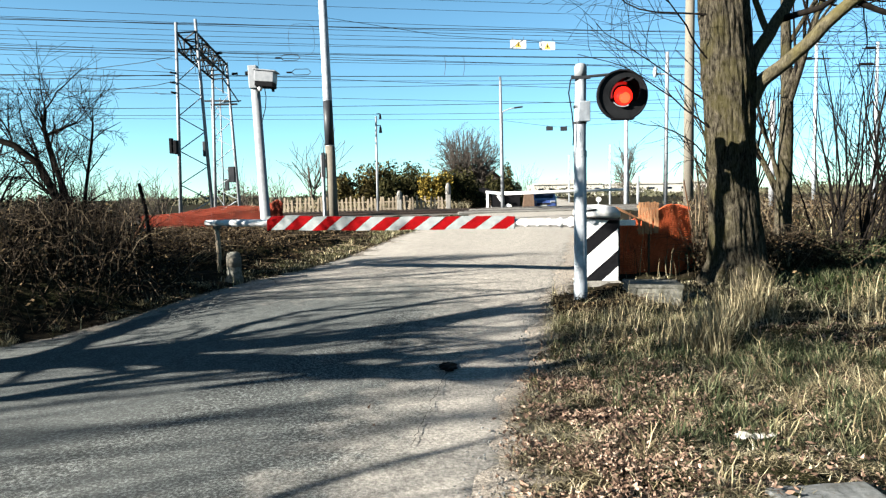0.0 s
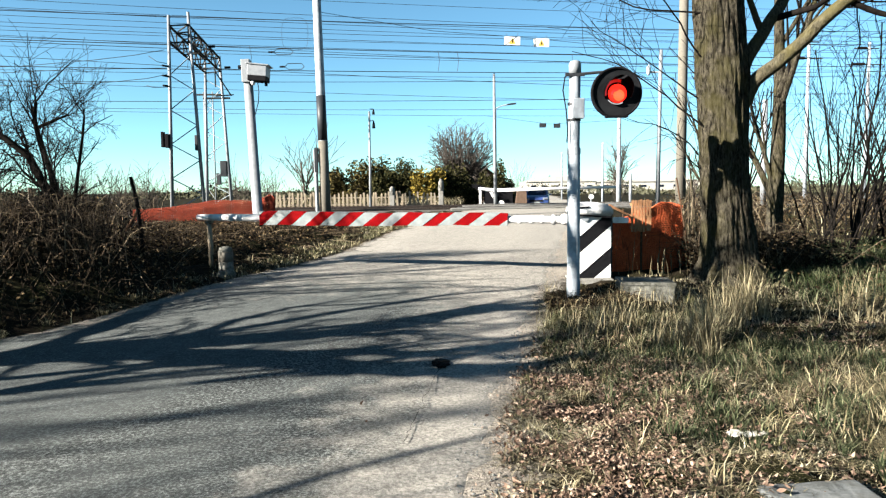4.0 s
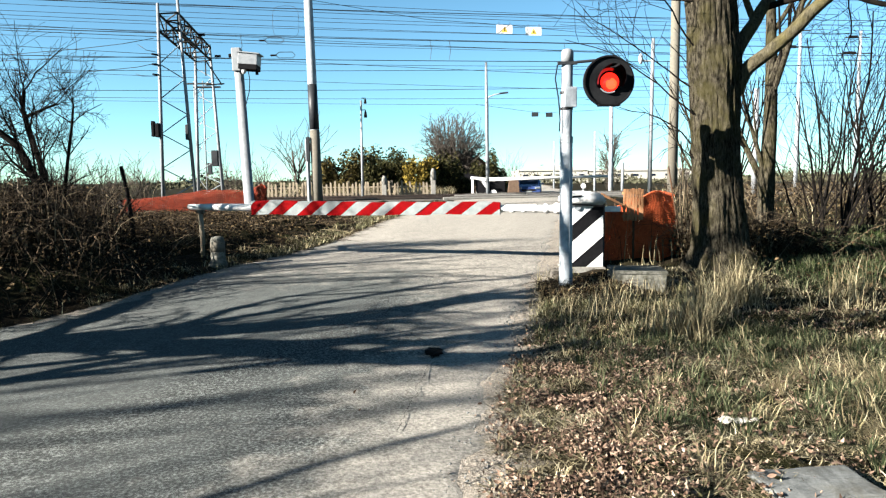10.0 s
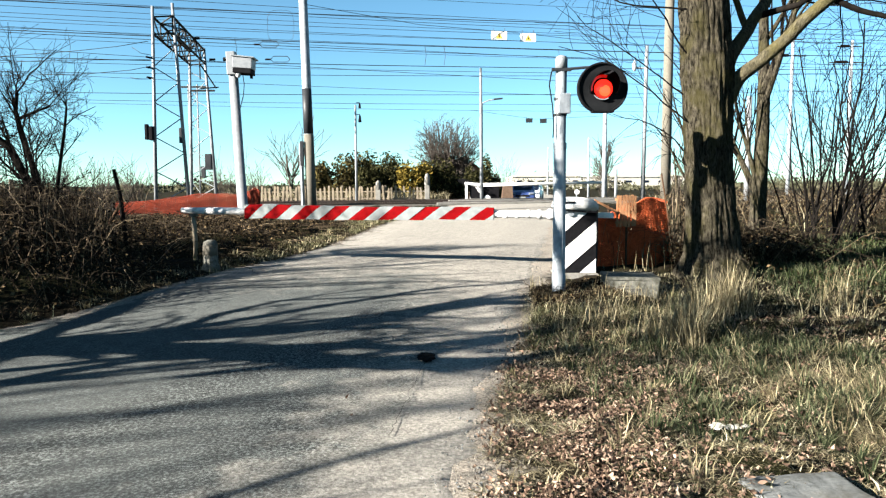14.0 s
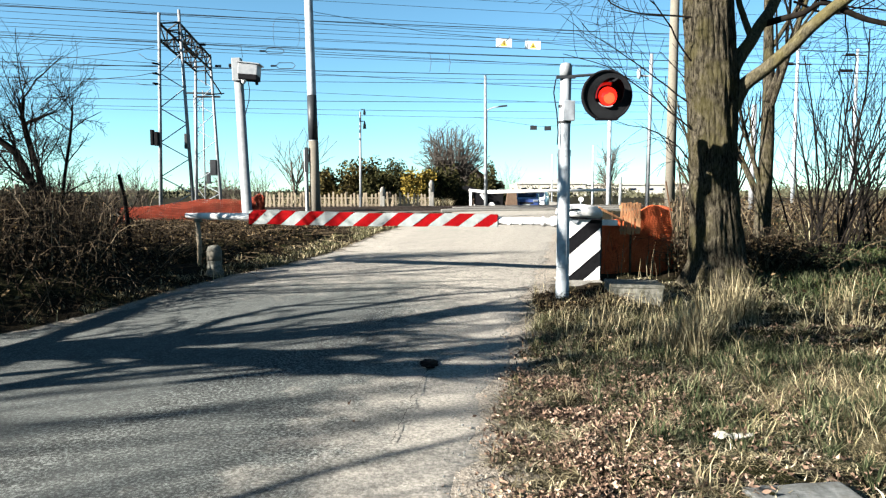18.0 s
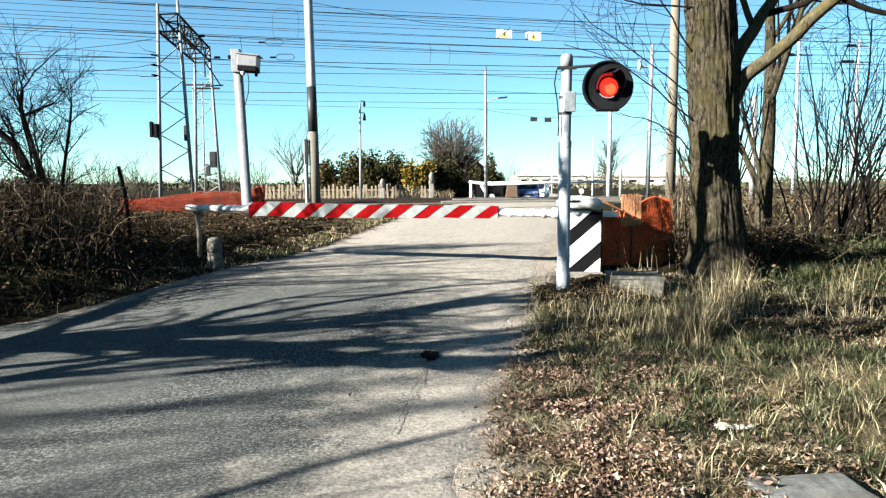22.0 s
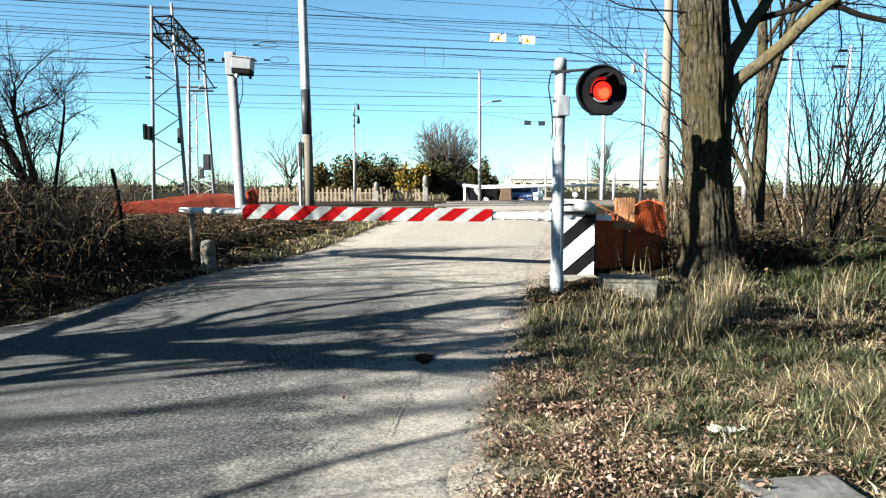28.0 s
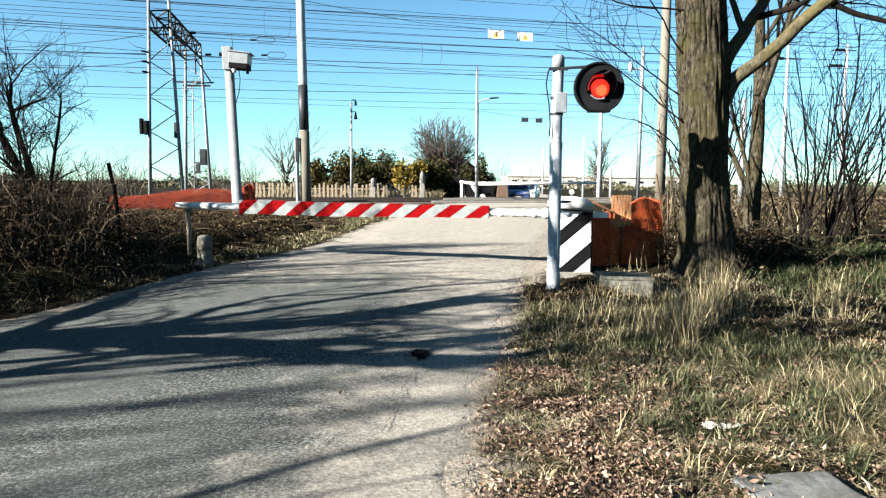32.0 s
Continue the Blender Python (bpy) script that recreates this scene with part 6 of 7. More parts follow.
bare_tree("roadside_tree", (-8.7, 8.7, 0.2), 66, [((0, 0, 0), (0.02, 0, 1), 2.4, 0.09)] + [((0, 0, 1.7 + 0.1 * k), (0, q, 1), 4.2 - 0.2 * k, 0.045) for k, q in enumerate((0.44, 0.36, 0.2, 0.06, -0.08))], "many-stemmed bare tree on the bank", BARK, TWIG, squat=0.774, lean=-0.25, wob=0.06, up=0.02, kids=(1, 2), spread=0.55, shrink=0.45, minr=0.008)

# garden trees beyond the tracks
r1 = np.random.default_rng(5)
limbs = [((0, 0, 0), (0, 0, 1), 1.6, 0.3)]
for k in range(64):
    a = 2 * math.pi * (k * 0.618 % 1)
    s = -0.4 + 1.35 * (k + 0.5) / 64
    tip = np.array([math.cos(a) * 2.95 * math.sqrt(max(0.05, 1 - s * s if s < 1 else 0.05)), math.sin(a) * 2.4 * math.sqrt(max(0.05, 1 - s * s if s < 1 else 0.05)), 4.9 + 2.85 * s])
    root = np.array([0, 0, r1.uniform(1.2, 2.0)])
    limbs.append((tuple(root), tuple(tip - root), float(np.linalg.norm(tip - root)) * 0.92, r1.uniform(0.05, 0.08)))
bare_tree("round_tree", (2.25, 62, 0.1), 71, limbs, "bare round-crowned tree behind the garden", GREYTWIG, GREYTWIG, split=False, wob=0.1, up=0.02, kids=(8, 10), spread=0.65, shrink=0.3, minr=0.011)
limbs = [((0, 0, 0), (0.06, 0, 1), 3.0, 0.09)] + [((0.05, 0, r1.uniform(0.8, 2.4)), (math.cos(a) * 0.8, math.sin(a) * 0.4, 0.9), r1.uniform(2.2, 3.4), 0.032) for a in r1.uniform(0, 6.3, 12)]
bare_tree("garden_tree", (-8.3, 46, 0.5), 72, limbs, "bare spreading tree behind the fence", GREYTWIG, GREYTWIG, split=False, wob=0.09, up=0.04, kids=(3, 5), spread=0.5, shrink=0.5, minr=0.013)
limbs = [((0, 0, 0), (0.02, 0, 1), 4.0, 0.14)] + [((0.0, 0, r1.uniform(1.6, 3.6)), (math.cos(a) * 0.6, math.sin(a) * 0.6, 0.9), r1.uniform(1.8, 2.8), 0.05) for a in r1.uniform(0, 6.3, 12)]
bare_tree("far_tree", (15.7, 60, 0.12), 73, limbs, "bare tree beyond the far barrier", GREYTWIG, GREYTWIG, split=False, wob=0.08, up=0.04, kids=(4, 6), spread=0.5, shrink=0.5, minr=0.013)
for k, (x, y, h, s) in enumerate(((-13.5, 50, 3.2, 81), (-11.2, 48, 2.9, 82), (11, 95, 5, 83), (-16.5, 42, 2.5, 84), (-22, 45, 2.6, 85), (22, 85, 4, 86), (33, 90, 4.5, 87), (46, 80, 4.5, 88), (-14.5, 33, 2.0, 89))):
    limbs = [((r1.uniform(-0.4, 0.4), 0, 0), (r1.uniform(-0.4, 0.4), r1.uniform(-0.3, 0.3), 1), h * r1.uniform(0.6, 1.05), 0.025) for _ in range(15)]
    bare_tree("far_shrub", (x, y, G(x, y) - 0.05), s, limbs, "bare bushy tree in the distance", GREYTWIG, GREYTWIG, "shrub", split=False, wob=0.09, up=0.02, kids=(4, 6), spread=0.6, shrink=0.5, minr=0.009)


# ---- low growth ----
def scatter(n, x0, x1, y0, y1, keep, r):
    x, y = r.uniform(x0, x1, n), r.uniform(y0, y1, n)
    ok = keep(x, y)
    return x[ok], y[ok]


def blades(name, x, y, h, w, lean, mat, r, label, category="grass", sink=0.01, flat=1.0, a=None):
    """Bent blades, three joints each, rooted at x, y."""
    if not isinstance(h, np.ndarray):
        ok = off_slab(x, y, r)
        x, y = x[ok], y[ok]
    n = len(x)
    z = land(x, y) - sink
    a = r.uniform(0, 2 * np.pi, n) if a is None else a
    d = np.stack([np.cos(a), np.sin(a)], 1)
    tilt = np.minimum(lean * r.uniform(0.25, 1.6, n), 1.45)
    hh = h if isinstance(h, np.ndarray) else r.uniform(*h, n)
    root = np.stack([x, y, z], 1)
    side = np.stack([-d[:, 1], d[:, 0], np.zeros(n)], 1) * (w * r.uniform(0.6, 1.4, n))[:, None]
    out = np.concatenate([d, np.zeros((n, 1))], 1)
    upv = np.array([[0, 0, 1.0]])
    mid = root + (upv * np.cos(tilt * 0.75)[:, None] + out * np.sin(tilt * 0.75)[:, None]) * (hh * 0.55)[:, None]
    swing = r.normal(0, 0.5, n)
    out2 = np.stack([np.cos(a + swing), np.sin(a + swing), np.zeros(n)], 1)
    tip = mid + (upv * np.cos(np.minimum(tilt * 1.7, 1.75))[:, None] + out2 * np.sin(np.minimum(tilt * 1.7, 1.75))[:, None]) * (hh * 0.45)[:, None]
    mid[:, 2], tip[:, 2] = z + (mid[:, 2] - z) * flat, z + (tip[:, 2] - z) * flat + 0.012
    v = np.stack([root - side, root + side, mid + side * 0.8, mid - side * 0.8, tip], 1).reshape(-1, 3)
    i = np.arange(n)[:, None] * 5
    f = np.concatenate([i + [0, 1, 2], i + [0, 2, 3], i + [3, 2, 4]], 1).reshape(-1, 3)
    ob = new(name, fast_mesh(name, v, f, mat))
    return tagged(ob, label, category, kind="stuff")


def off_slab(x, y, r):
    """Keeps most growth and litter off the paving slab."""
    return (np.abs(x - 1.9) > 0.24) | (np.abs(y - 3.36) > 0.15) | (r.uniform(0, 1, len(x)) < 0.12)


def clumped(n, x0, x1, y0, y1, keep, r, clumps, spread):
    cx, cy = scatter(clumps, x0, x1, y0, y1, keep, r)
    k = r.integers(0, len(cx), n)
    x, y = cx[k] + r.normal(0, spread, n), cy[k] + r.normal(0, spread, n)
    ok = keep(x, y)
    return x[ok], y[ok]


def tufts(name, count, each, x0, x1, y0, y1, keep, h, w, lean, mat, r, label, spread=0.035, comb=None):
    """Tussocks: blades that arch outward from their own centre; comb: an angle towards which they are swept."""
    cx, cy = scatter(count, x0, x1, y0, y1, keep, r)
    k = np.repeat(np.arange(len(cx)), each)
    n = len(k)
    size = r.uniform(0.55, 1.25, len(cx))[k]
    a, rad = r.uniform(0, 2 * np.pi, n), np.abs(r.normal(0, spread, n)) * size
    hh = r.uniform(*h, n) * size
    x, y = cx[k] + np.cos(a) * rad, cy[k] + np.sin(a) * rad
    if comb is not None:
        a = comb + r.normal(0, 0.7, n)
    return blades(name, x, y, hh, w, lean, mat, r, label, a=a + r.normal(0, 0.3, n))


rg = np.random.default_rng(101)
right_of = lambda m: (lambda x, y: x > road_right(y) + m)
# short winter grass of the right verge: flattened mats with green tufts between, thin in the shade
def verge(m):
    return lambda x, y: (x > road_right(y) + m) & ((rg.uniform(0, 1, len(x)) < 0.35) | (x < 3.3) | (y < 6.4)) & (np.hypot((x - 2.66) / 0.6, (y - 8.6) / 0.5) > 0.75) & (np.hypot(x - 1.8, (y - 4.24) * 0.7) > 0.1) & (np.hypot(x - 1.95, (y - 3.45) * 0.8) > 0.3)


x, y = clumped(60000, 0.3, 6.0, 2.8, 9.6, verge(0.06), rg, 650, 0.1)
blades("matted_grass", x, y, (0.07, 0.24), 0.0034, 1.55, MAT, rg, "flattened mat of dry winter grass", flat=0.45)
x, y = clumped(16000, 0.3, 5.5, 4.0, 9.6, verge(0.1), rg, 330, 0.07)
blades("verge_grass", x, y, (0.05, 0.17), 0.0034, 1.25, GRASS, rg, "short mixed green and straw winter grass", flat=0.75)
x, y = clumped(10000, 1.5, 4.8, 4.0, 6.7, verge(0.7), rg, 42, 0.11)
blades("verge_grass", x, y, (0.06, 0.2), 0.0042, 1.1, GREEN, rg, "fresh green grass tufts")
x, y = clumped(3000, 0.9, 3.5, 6.2, 8.5, verge(0.2), rg, 40, 0.12)
blades("verge_grass", x, y, (0.06, 0.18), 0.004, 1.1, GREEN, rg, "fresh green grass tufts")
x, y = clumped(10000, 0.4, 6.0, 3.0, 9.4, verge(0.1), rg, 130, 0.1)
blades("matted_grass", x, y, (0.07, 0.22), 0.0036, 1.5, PALE_STRAW, rg, "bleached straw lying over the grass", flat=0.5)
x, y = clumped(7000, 1.0, 13, 9.6, 22, right_of(0.3), rg, 400, 0.12)
blades("verge_grass", x, y, (0.04, 0.13), 0.005, 1.1, GRASS, rg, "rough dry grass under the trees")
x, y = clumped(9000, 5.0, 13, 10.5, 15, right_of(1), rg, 100, 0.22)
blades("verge_grass", x, y, (0.05, 0.14), 0.006, 0.9, GREEN, rg, "green grass patch under the shrubs")
x, y = scatter(16000, 0.4, 5.0, 3.0, 7.6, verge(0.1), rg)
blades("matted_grass", x, y, (0.03, 0.11), 0.0034, 1.3, PALE_STRAW, rg, "short broken straw between the grass", flat=0.6)
x, y = scatter(22000, 2.6, 8.5, 6.2, 10.5, right_of(0.6), rg)
blades("verge_grass", x, y, (0.03, 0.11), 0.005, 1.2, MAT, rg, "thin dark grass in the shade of the trees", flat=0.7)
x, y = scatter(9000, 1.0, 3.4, 2.9, 4.2, right_of(0.3), rg)
blades("matted_grass", x, y, (0.03, 0.12), 0.0034, 1.5, PALE_STRAW, rg, "broken pale straw round the paving slab", flat=0.4)
x, y = scatter(12000, 1.0, 3.4, 2.9, 4.2, right_of(0.3), rg)
blades("matted_grass", x, y, (0.03, 0.1), 0.0034, 1.5, MAT, rg, "flattened dry grass round the paving slab", flat=0.4)
# tussocks
tufts("grass_tuft", 150, 70, 1.2, 4.8, 3.6, 6.6, verge(0.55), (0.08, 0.22), 0.0034, 1.2, GREEN, rg, "green arching grass tussocks")
tufts("grass_tuft", 90, 70, 0.8, 4.0, 5.6, 9.0, verge(0.15), (0.08, 0.2), 0.0034, 1.15, GRASS, rg, "mixed green and straw tussocks")
tufts("grass_tuft", 110, 60, 1.0, 4.5, 3.4, 8.8, verge(0.35), (0.08, 0.26), 0.003, 1.35, PALE_STRAW, rg, "bleached straw tussocks lying over")
tufts("straw_mat", 90, 90, 2.6, 4.2, 3.9, 5.6, verge(0.5), (0.1, 0.26), 0.003, 1.6, PALE_STRAW, rg, "pale dead grass swept over in a mat", 0.06, 2.6)
tufts("grass_tuft", 120, 60, 4.6, 11, 8.6, 13.5, right_of(1.5), (0.12, 0.28), 0.006, 0.8, GREEN, rg, "green grass beyond the trunk", 0.09)
x, y = scatter(30000, 5.2, 11, 9.0, 13.8, right_of(1.5), rg)
blades("verge_grass", x, y, (0.05, 0.13), 0.006, 0.8, LAWN, rg, "short green grass in the dappled shade beyond the trunk")
# dead upright stalks in the brambles of the bank
x, y = scatter(520, -7.4, -5.0, 9.6, 12.6, lambda x, y: x > -99, rg)
blades("dry_stalks", x, y, (0.4, 1.05), 0.006, 0.18, CANE, rg, "dead upright stalks in the brambles", "stalks")
x, y = scatter(160, -7.4, -5.0, 9.6, 12.6, lambda x, y: x > -99, rg)
blades("dry_stalks", x, y, (0.4, 0.95), 0.005, 0.2, STRAW, rg, "pale upright stalks in the brambles", "stalks")
x, y = clumped(11000, 4.6, 10, 8.4, 12.5, right_of(1.5), rg, 90, 0.25)
blades("verge_grass", x, y, (0.12, 0.26), 0.006, 0.8, GREEN, rg, "green grass in the shade beyond the trunk")
# the verge goes on behind and beside the viewpoint
x, y = clumped(26000, 0.2, 11, -9, 3.1, right_of(0.05), rg, 900, 0.22)
blades("verge_grass", x, y, (0.06, 0.2), 0.009, 1.3, MAT, rg, "dry winter grass along the lane")
x, y = clumped(9000, 5.2, 11, 2.8, 8, right_of(0.3), rg, 260, 0.2)
blades("verge_grass", x, y, (0.06, 0.2), 0.008, 1.2, GRASS, rg, "rough grass at the edge of the verge")
# tall straw tufts
for cx, cy, n, h, s in ((2.46, 6.45, 480, (0.25, 0.62), 0.07), (2.8, 7.0, 200, (0.3, 0.7), 0.1), (2.25, 6.6, 160, (0.15, 0.45), 0.16), (2.0, 7.5, 140, (0.15, 0.4), 0.25), (3.45, 7.9, 520, (0.25, 0.7), 0.13), (3.65, 8.3, 120, (0.2, 0.5), 0.15), (4.95, 8.1, 150, (0.25, 0.65), 0.12), (2.3, 8.3, 130, (0.1, 0.35), 0.3), (1.5, 8.3, 150, (0.1, 0.3), 0.2), (2.35, 8.5, 110, (0.1, 0.32), 0.14), (2.85, 8.45, 90, (0.1, 0.35), 0.16), (2.1, 8.3, 130, (0.08, 0.3), 0.25), (1.5, 7.4, 150, (0.08, 0.25), 0.25), (4.6, 7.6, 120, (0.15, 0.4), 0.3), (1.35, 9.6, 200, (0.1, 0.3), 0.15), (3.1, 4.75, 90, (0.08, 0.22), 0.24), (3.5, 5.2, 60, (0.1, 0.25), 0.28)):
    x, y = rg.normal(cx, s, n), rg.normal(cy, s, n)
    ok = x > road_right(y) + 0.05
    blades("straw_tuft", x[ok], y[ok], h, 0.0032, 0.6, PALE_STRAW, rg, "tall tuft of dry straw-coloured grass")
# dry stalks through the net and among the shrubs
x, y = scatter(220, 2.7, 5.6, 10.6, 12.2, right_of(0.3), rg)
blades("dry_stalks", x, y, (0.3, 0.9), 0.006, 0.25, STRAW, rg, "dry stalks around the net", "stalks")
x, y = scatter(450, 6.0, 24, 14.5, 26, right_of(2), rg)
blades("dry_stalks", x, y, (0.3, 0.9), 0.007, 0.45, STRAW, rg, "dry reeds and stalks under the shrubs", "stalks")
x, y = scatter(9000, -12, 1.5, 38.3, 42, lambda x, y: x > -99, rg)
blades("dry_grass", x, y, (0.2, 0.75), 0.012, 0.4, STRAW, rg, "dry grass along the fence")
x, y = scatter(3000, 10, 45, 28, 60, lambda x, y: x > road_right(y) + 1, rg)
blades("dry_grass", x, y, (0.15, 0.5), 0.02, 0.4, STRAW, rg, "dry grass beyond the tracks")
# left verge: thin strip of grass along the road edge
left_of = lambda a, b: (lambda x, y: (road_left(y) - x > a) & (road_left(y) - x < b))
x, y = scatter(3500, -7, 0, 6.5, 24, left_of(-0.05, 0.6), rg)
blades("verge_grass", x, y, (0.05, 0.22), 0.004, 0.7, GRASS, rg, "low dry grass along the road edge")
x, y = scatter(1800, -4.6, -2.4, 10.6, 13, left_of(0.0, 0.5), rg)
blades("verge_grass", x, y, (0.04, 0.11), 0.005, 1.1, STRAW, rg, "dry grass round the marker stone")
x, y = scatter(26000, -6, 1, 11.5, 26, left_of(-0.03, 0.55), rg)
blades("dry_grass", x, y, (0.05, 0.15), 0.006, 1.35, MAT, rg, "dry grass on the bank by the crossing")
x, y = clumped(9000, -6, 1, 11.8, 26, left_of(0.0, 0.8), rg, 300, 0.12)
blades("dry_grass", x, y, (0.05, 0.15), 0.007, 1.3, GRASS, rg, "dry grass on the bank by the crossing")


tufts("dry_grass", 130, 60, -3.4, 0.6, 11.3, 20, left_of(0.0, 0.75), (0.08, 0.2), 0.006, 1.2, PALE_STRAW, rg, "pale dry tussocks along the bank's foot", 0.07)
tufts("dry_grass", 60, 60, -6.0, -3.6, 7.0, 11.0, left_of(-0.05, 0.35), (0.06, 0.16), 0.005, 1.2, PALE_STRAW, rg, "thin dry tussocks along the road edge", 0.06)


def leaf_strips(p, size, r):
    """Curled leaves: four pairs of points along a bent midrib."""
    n = len(p)
    a = r.normal(size=(n, 3)) * [1, 1, 0.45]
    a /= np.linalg.norm(a, axis=1, keepdims=True)
    b = r.normal(size=(n, 3)) * [1, 1, 0.6]
    b -= a * (a * b).sum(1, keepdims=True)
    b /= np.linalg.norm(b, axis=1, keepdims=True)
    c = np.cross(a, b)
    c *= np.sign(c[:, 2:3])
    sz = size * r.uniform(0.55, 1.5, (n, 1))
    curl = r.uniform(-0.6, 2.4, (n, 1))
    fold = r.uniform(-0.2, 0.7, (n, 1))
    rows = []
    for u, w in ((-1, 0.08), (-0.4, 0.4), (0.3, 0.46), (1, 0.05)):
        mid = p + a * sz * u + c * sz * curl * (u * u) * 0.7
        rows += [mid - b * sz * w + c * sz * fold * w, mid + b * sz * w + c * sz * fold * w]
    v = np.stack(rows, 1).reshape(-1, 3)
    i = np.arange(n)[:, None] * 8
    f = np.concatenate([i + [0, 1, 3, 2], i + [2, 3, 5, 4], i + [4, 5, 7, 6]], 1).reshape(-1, 4)
    return v, f


def litter(name, x, y, size, mat, r, label, lift=0.04):
    ok = off_slab(x, y, r)
    x, y = x[ok], y[ok]
    z = land(x, y) + r.uniform(0, lift, len(x)) + size * 0.15
    v, f = leaf_strips(np.stack([x, y, z], 1), size, r)
    return tagged(new(name, fast_mesh(name, v, f, mat)), label, "leaves", kind="stuff")


drift = lambda x, y: (x > road_right(y)) & (rg.uniform(0, 1, len(x)) < np.exp(-np.maximum(0, x - road_right(y) - 0.6) / 0.45) * (0.12 + 0.88 * smooth01((x - road_right(y) - 0.05) / 0.4))) & (np.sin(x * 5 + y * 3) * np.sin(y * 4.3 + 1) > -0.35)
x, y = scatter(30000, 0.0, 3.6, 2.9, 6.1, drift, rg)
litter("fallen_leaves", x, y, 0.0155, DEAD_LEAF, rg, "curled brown fallen leaves heaped beside the road", 0.05)
x, y = scatter(44000, 0.0, 3.6, 2.9, 6.1, drift, rg)
litter("fallen_leaves", x, y, 0.010, DEAD_LEAF, rg, "broken bits of brown fallen leaves", 0.05)
x, y = scatter(5000, 0.3, 4.6, 3.0, 7.4, lambda x, y: x > road_right(y) + 0.05, rg)
litter("fallen_leaves", x, y, 0.017, DEAD_LEAF, rg, "scattered brown fallen leaves")
x, y = scatter(260, -1.0, 1.2, 3.2, 8, lambda x, y: (x < road_right(y)) & (x > road_right(y) - 0.5), rg)
litter("fallen_leaves", x, y, 0.016, DEAD_LEAF, rg, "few leaves blown onto the road edge", 0.02)


def thicket(name, n_canes, n_leaves, x0, x1, y0, y1, keep, height, seed, label, leaf=0.032, reach=1.2):
    """Bramble: arching canes and small leaves over the ground."""
    r = np.random.default_rng(seed)
    ob = thing(name, (0, 0, 0), label, "brambles")
    x, y = scatter(n_canes * 3, x0, x1, y0, y1, keep, r)
    x, y = x[:n_canes], y[:n_canes]
    z = land(x, y)
    paths = []
    for a, b, c in zip(x, y, z):
        q = r.uniform(0, 2 * math.pi)
        ln = reach * r.uniform(0.35, 1.0)
        top = height(a, b) * r.uniform(0.5, 1.12)
        u = np.linspace(0, 1, 6)
        bow = np.sin(u * math.pi * r.uniform(0.5, 0.8))
        px = a + math.cos(q) * ln * u + 0.05 * np.sin(u * 7 + q)
        py = b + math.sin(q) * ln * u
        paths.append((np.stack([px, py, c + top * bow], 1), np.interp(u, [0, 1], [r.uniform(0.004, 0.008), 0.002])))
    tagged(tubes_part("cane_mass", paths, 3, CANE, ob, "", False), kind="stuff")
    x, y = scatter(n_leaves * 2, x0, x1, y0, y1, keep, r)
    x, y = x[:n_leaves], y[:n_leaves]
    lump = 0.75 + 0.3 * np.sin(x * 3.1 + np.sin(y * 2.3)) * np.sin(y * 2.7 + x)
    hz = np.array([height(a, b) for a, b in zip(x, y)]) * lump
    z = land(x, y) + hz * r.uniform(0.0, 1.0, len(x)) ** 0.6
    v, f = leaf_quads(np.stack([x, y, z], 1), leaf, r, 0.2)
    o = tagged(new("leaf_mass", fast_mesh("leaf_mass", v, f, BRAMBLE_LEAF)), kind="stuff")
    o.parent = ob
    return ob


def bank_height(x, y):
    off = float(road_left(y) - x)
    return float(smooth01((off + 0.25) / 0.9) if y < 10.5 else smooth01((off - 1.0) / 1.2)) * float(np.interp(y, [10.3, 11.6, 15, 20], [0.95, 0.44, 0.32, 0.2]))


thicket("bramble_bank", 3400, 60000, -10, -1, 6.6, 22, lambda x, y: (road_left(y) - x > 0.0) & ((x + 3.55) ** 2 + (y - 11.5) ** 2 > 0.35), bank_height, 201, "tangled dark brambles with dead leaves on the bank", 0.026)
thicket("bramble_bank", 750, 3000, -7.5, -4.4, 9.5, 12.5, lambda x, y: x < -5.1, lambda x, y: 1.0, 203, "upright pale canes in the brambles", 0.03, 0.3)
thicket("bramble_thicket", 700, 5000, 3.9, 6.2, 10.6, 13, lambda x, y: x > 0, lambda x, y: 0.55, 205, "low brambles around the tree foot")
# dark low patch deepens the leafy ground where shadow falls by the post
thicket("bramble_thicket", 260, 2600, 1.35, 2.5, 8.3, 9.5, lambda x, y: x > road_right(y) + 0.1, lambda x, y: 0.13, 215, "dead leaves round the signal post, with dark twigs added for the shade there", 0.025, 0.4)
thicket("bramble_thicket", 160, 1800, 4.4, 11, 7.4, 13.5, lambda x, y: np.sin(x * 2.3 + y) * np.sin(y * 1.9) > -0.3, lambda x, y: 0.28, 213, "low dark brambles and litter under the shrubs", 0.03, 0.7)
thicket("bramble_thicket", 1500, 6000, 6.5, 22, 14.5, 26, lambda x, y: x > road_right(y) + 3, lambda x, y: 0.8, 207, "tangled brown brambles under the shrubs", 0.04)
thicket("bramble_thicket", 1200, 6000, -26, -9, 17, 30, lambda x, y: y < 26 + TS * x, lambda x, y: 0.85, 209, "dark brambles on the bank by the tracks", 0.05)

thicket("bramble_thicket", 60, 300, 4.1, 4.8, 10.9, 11.7, lambda x, y: x > 0, lambda x, y: 1.4, 211, "thin upright stems beside the big trunk", 0.03, 0.3)

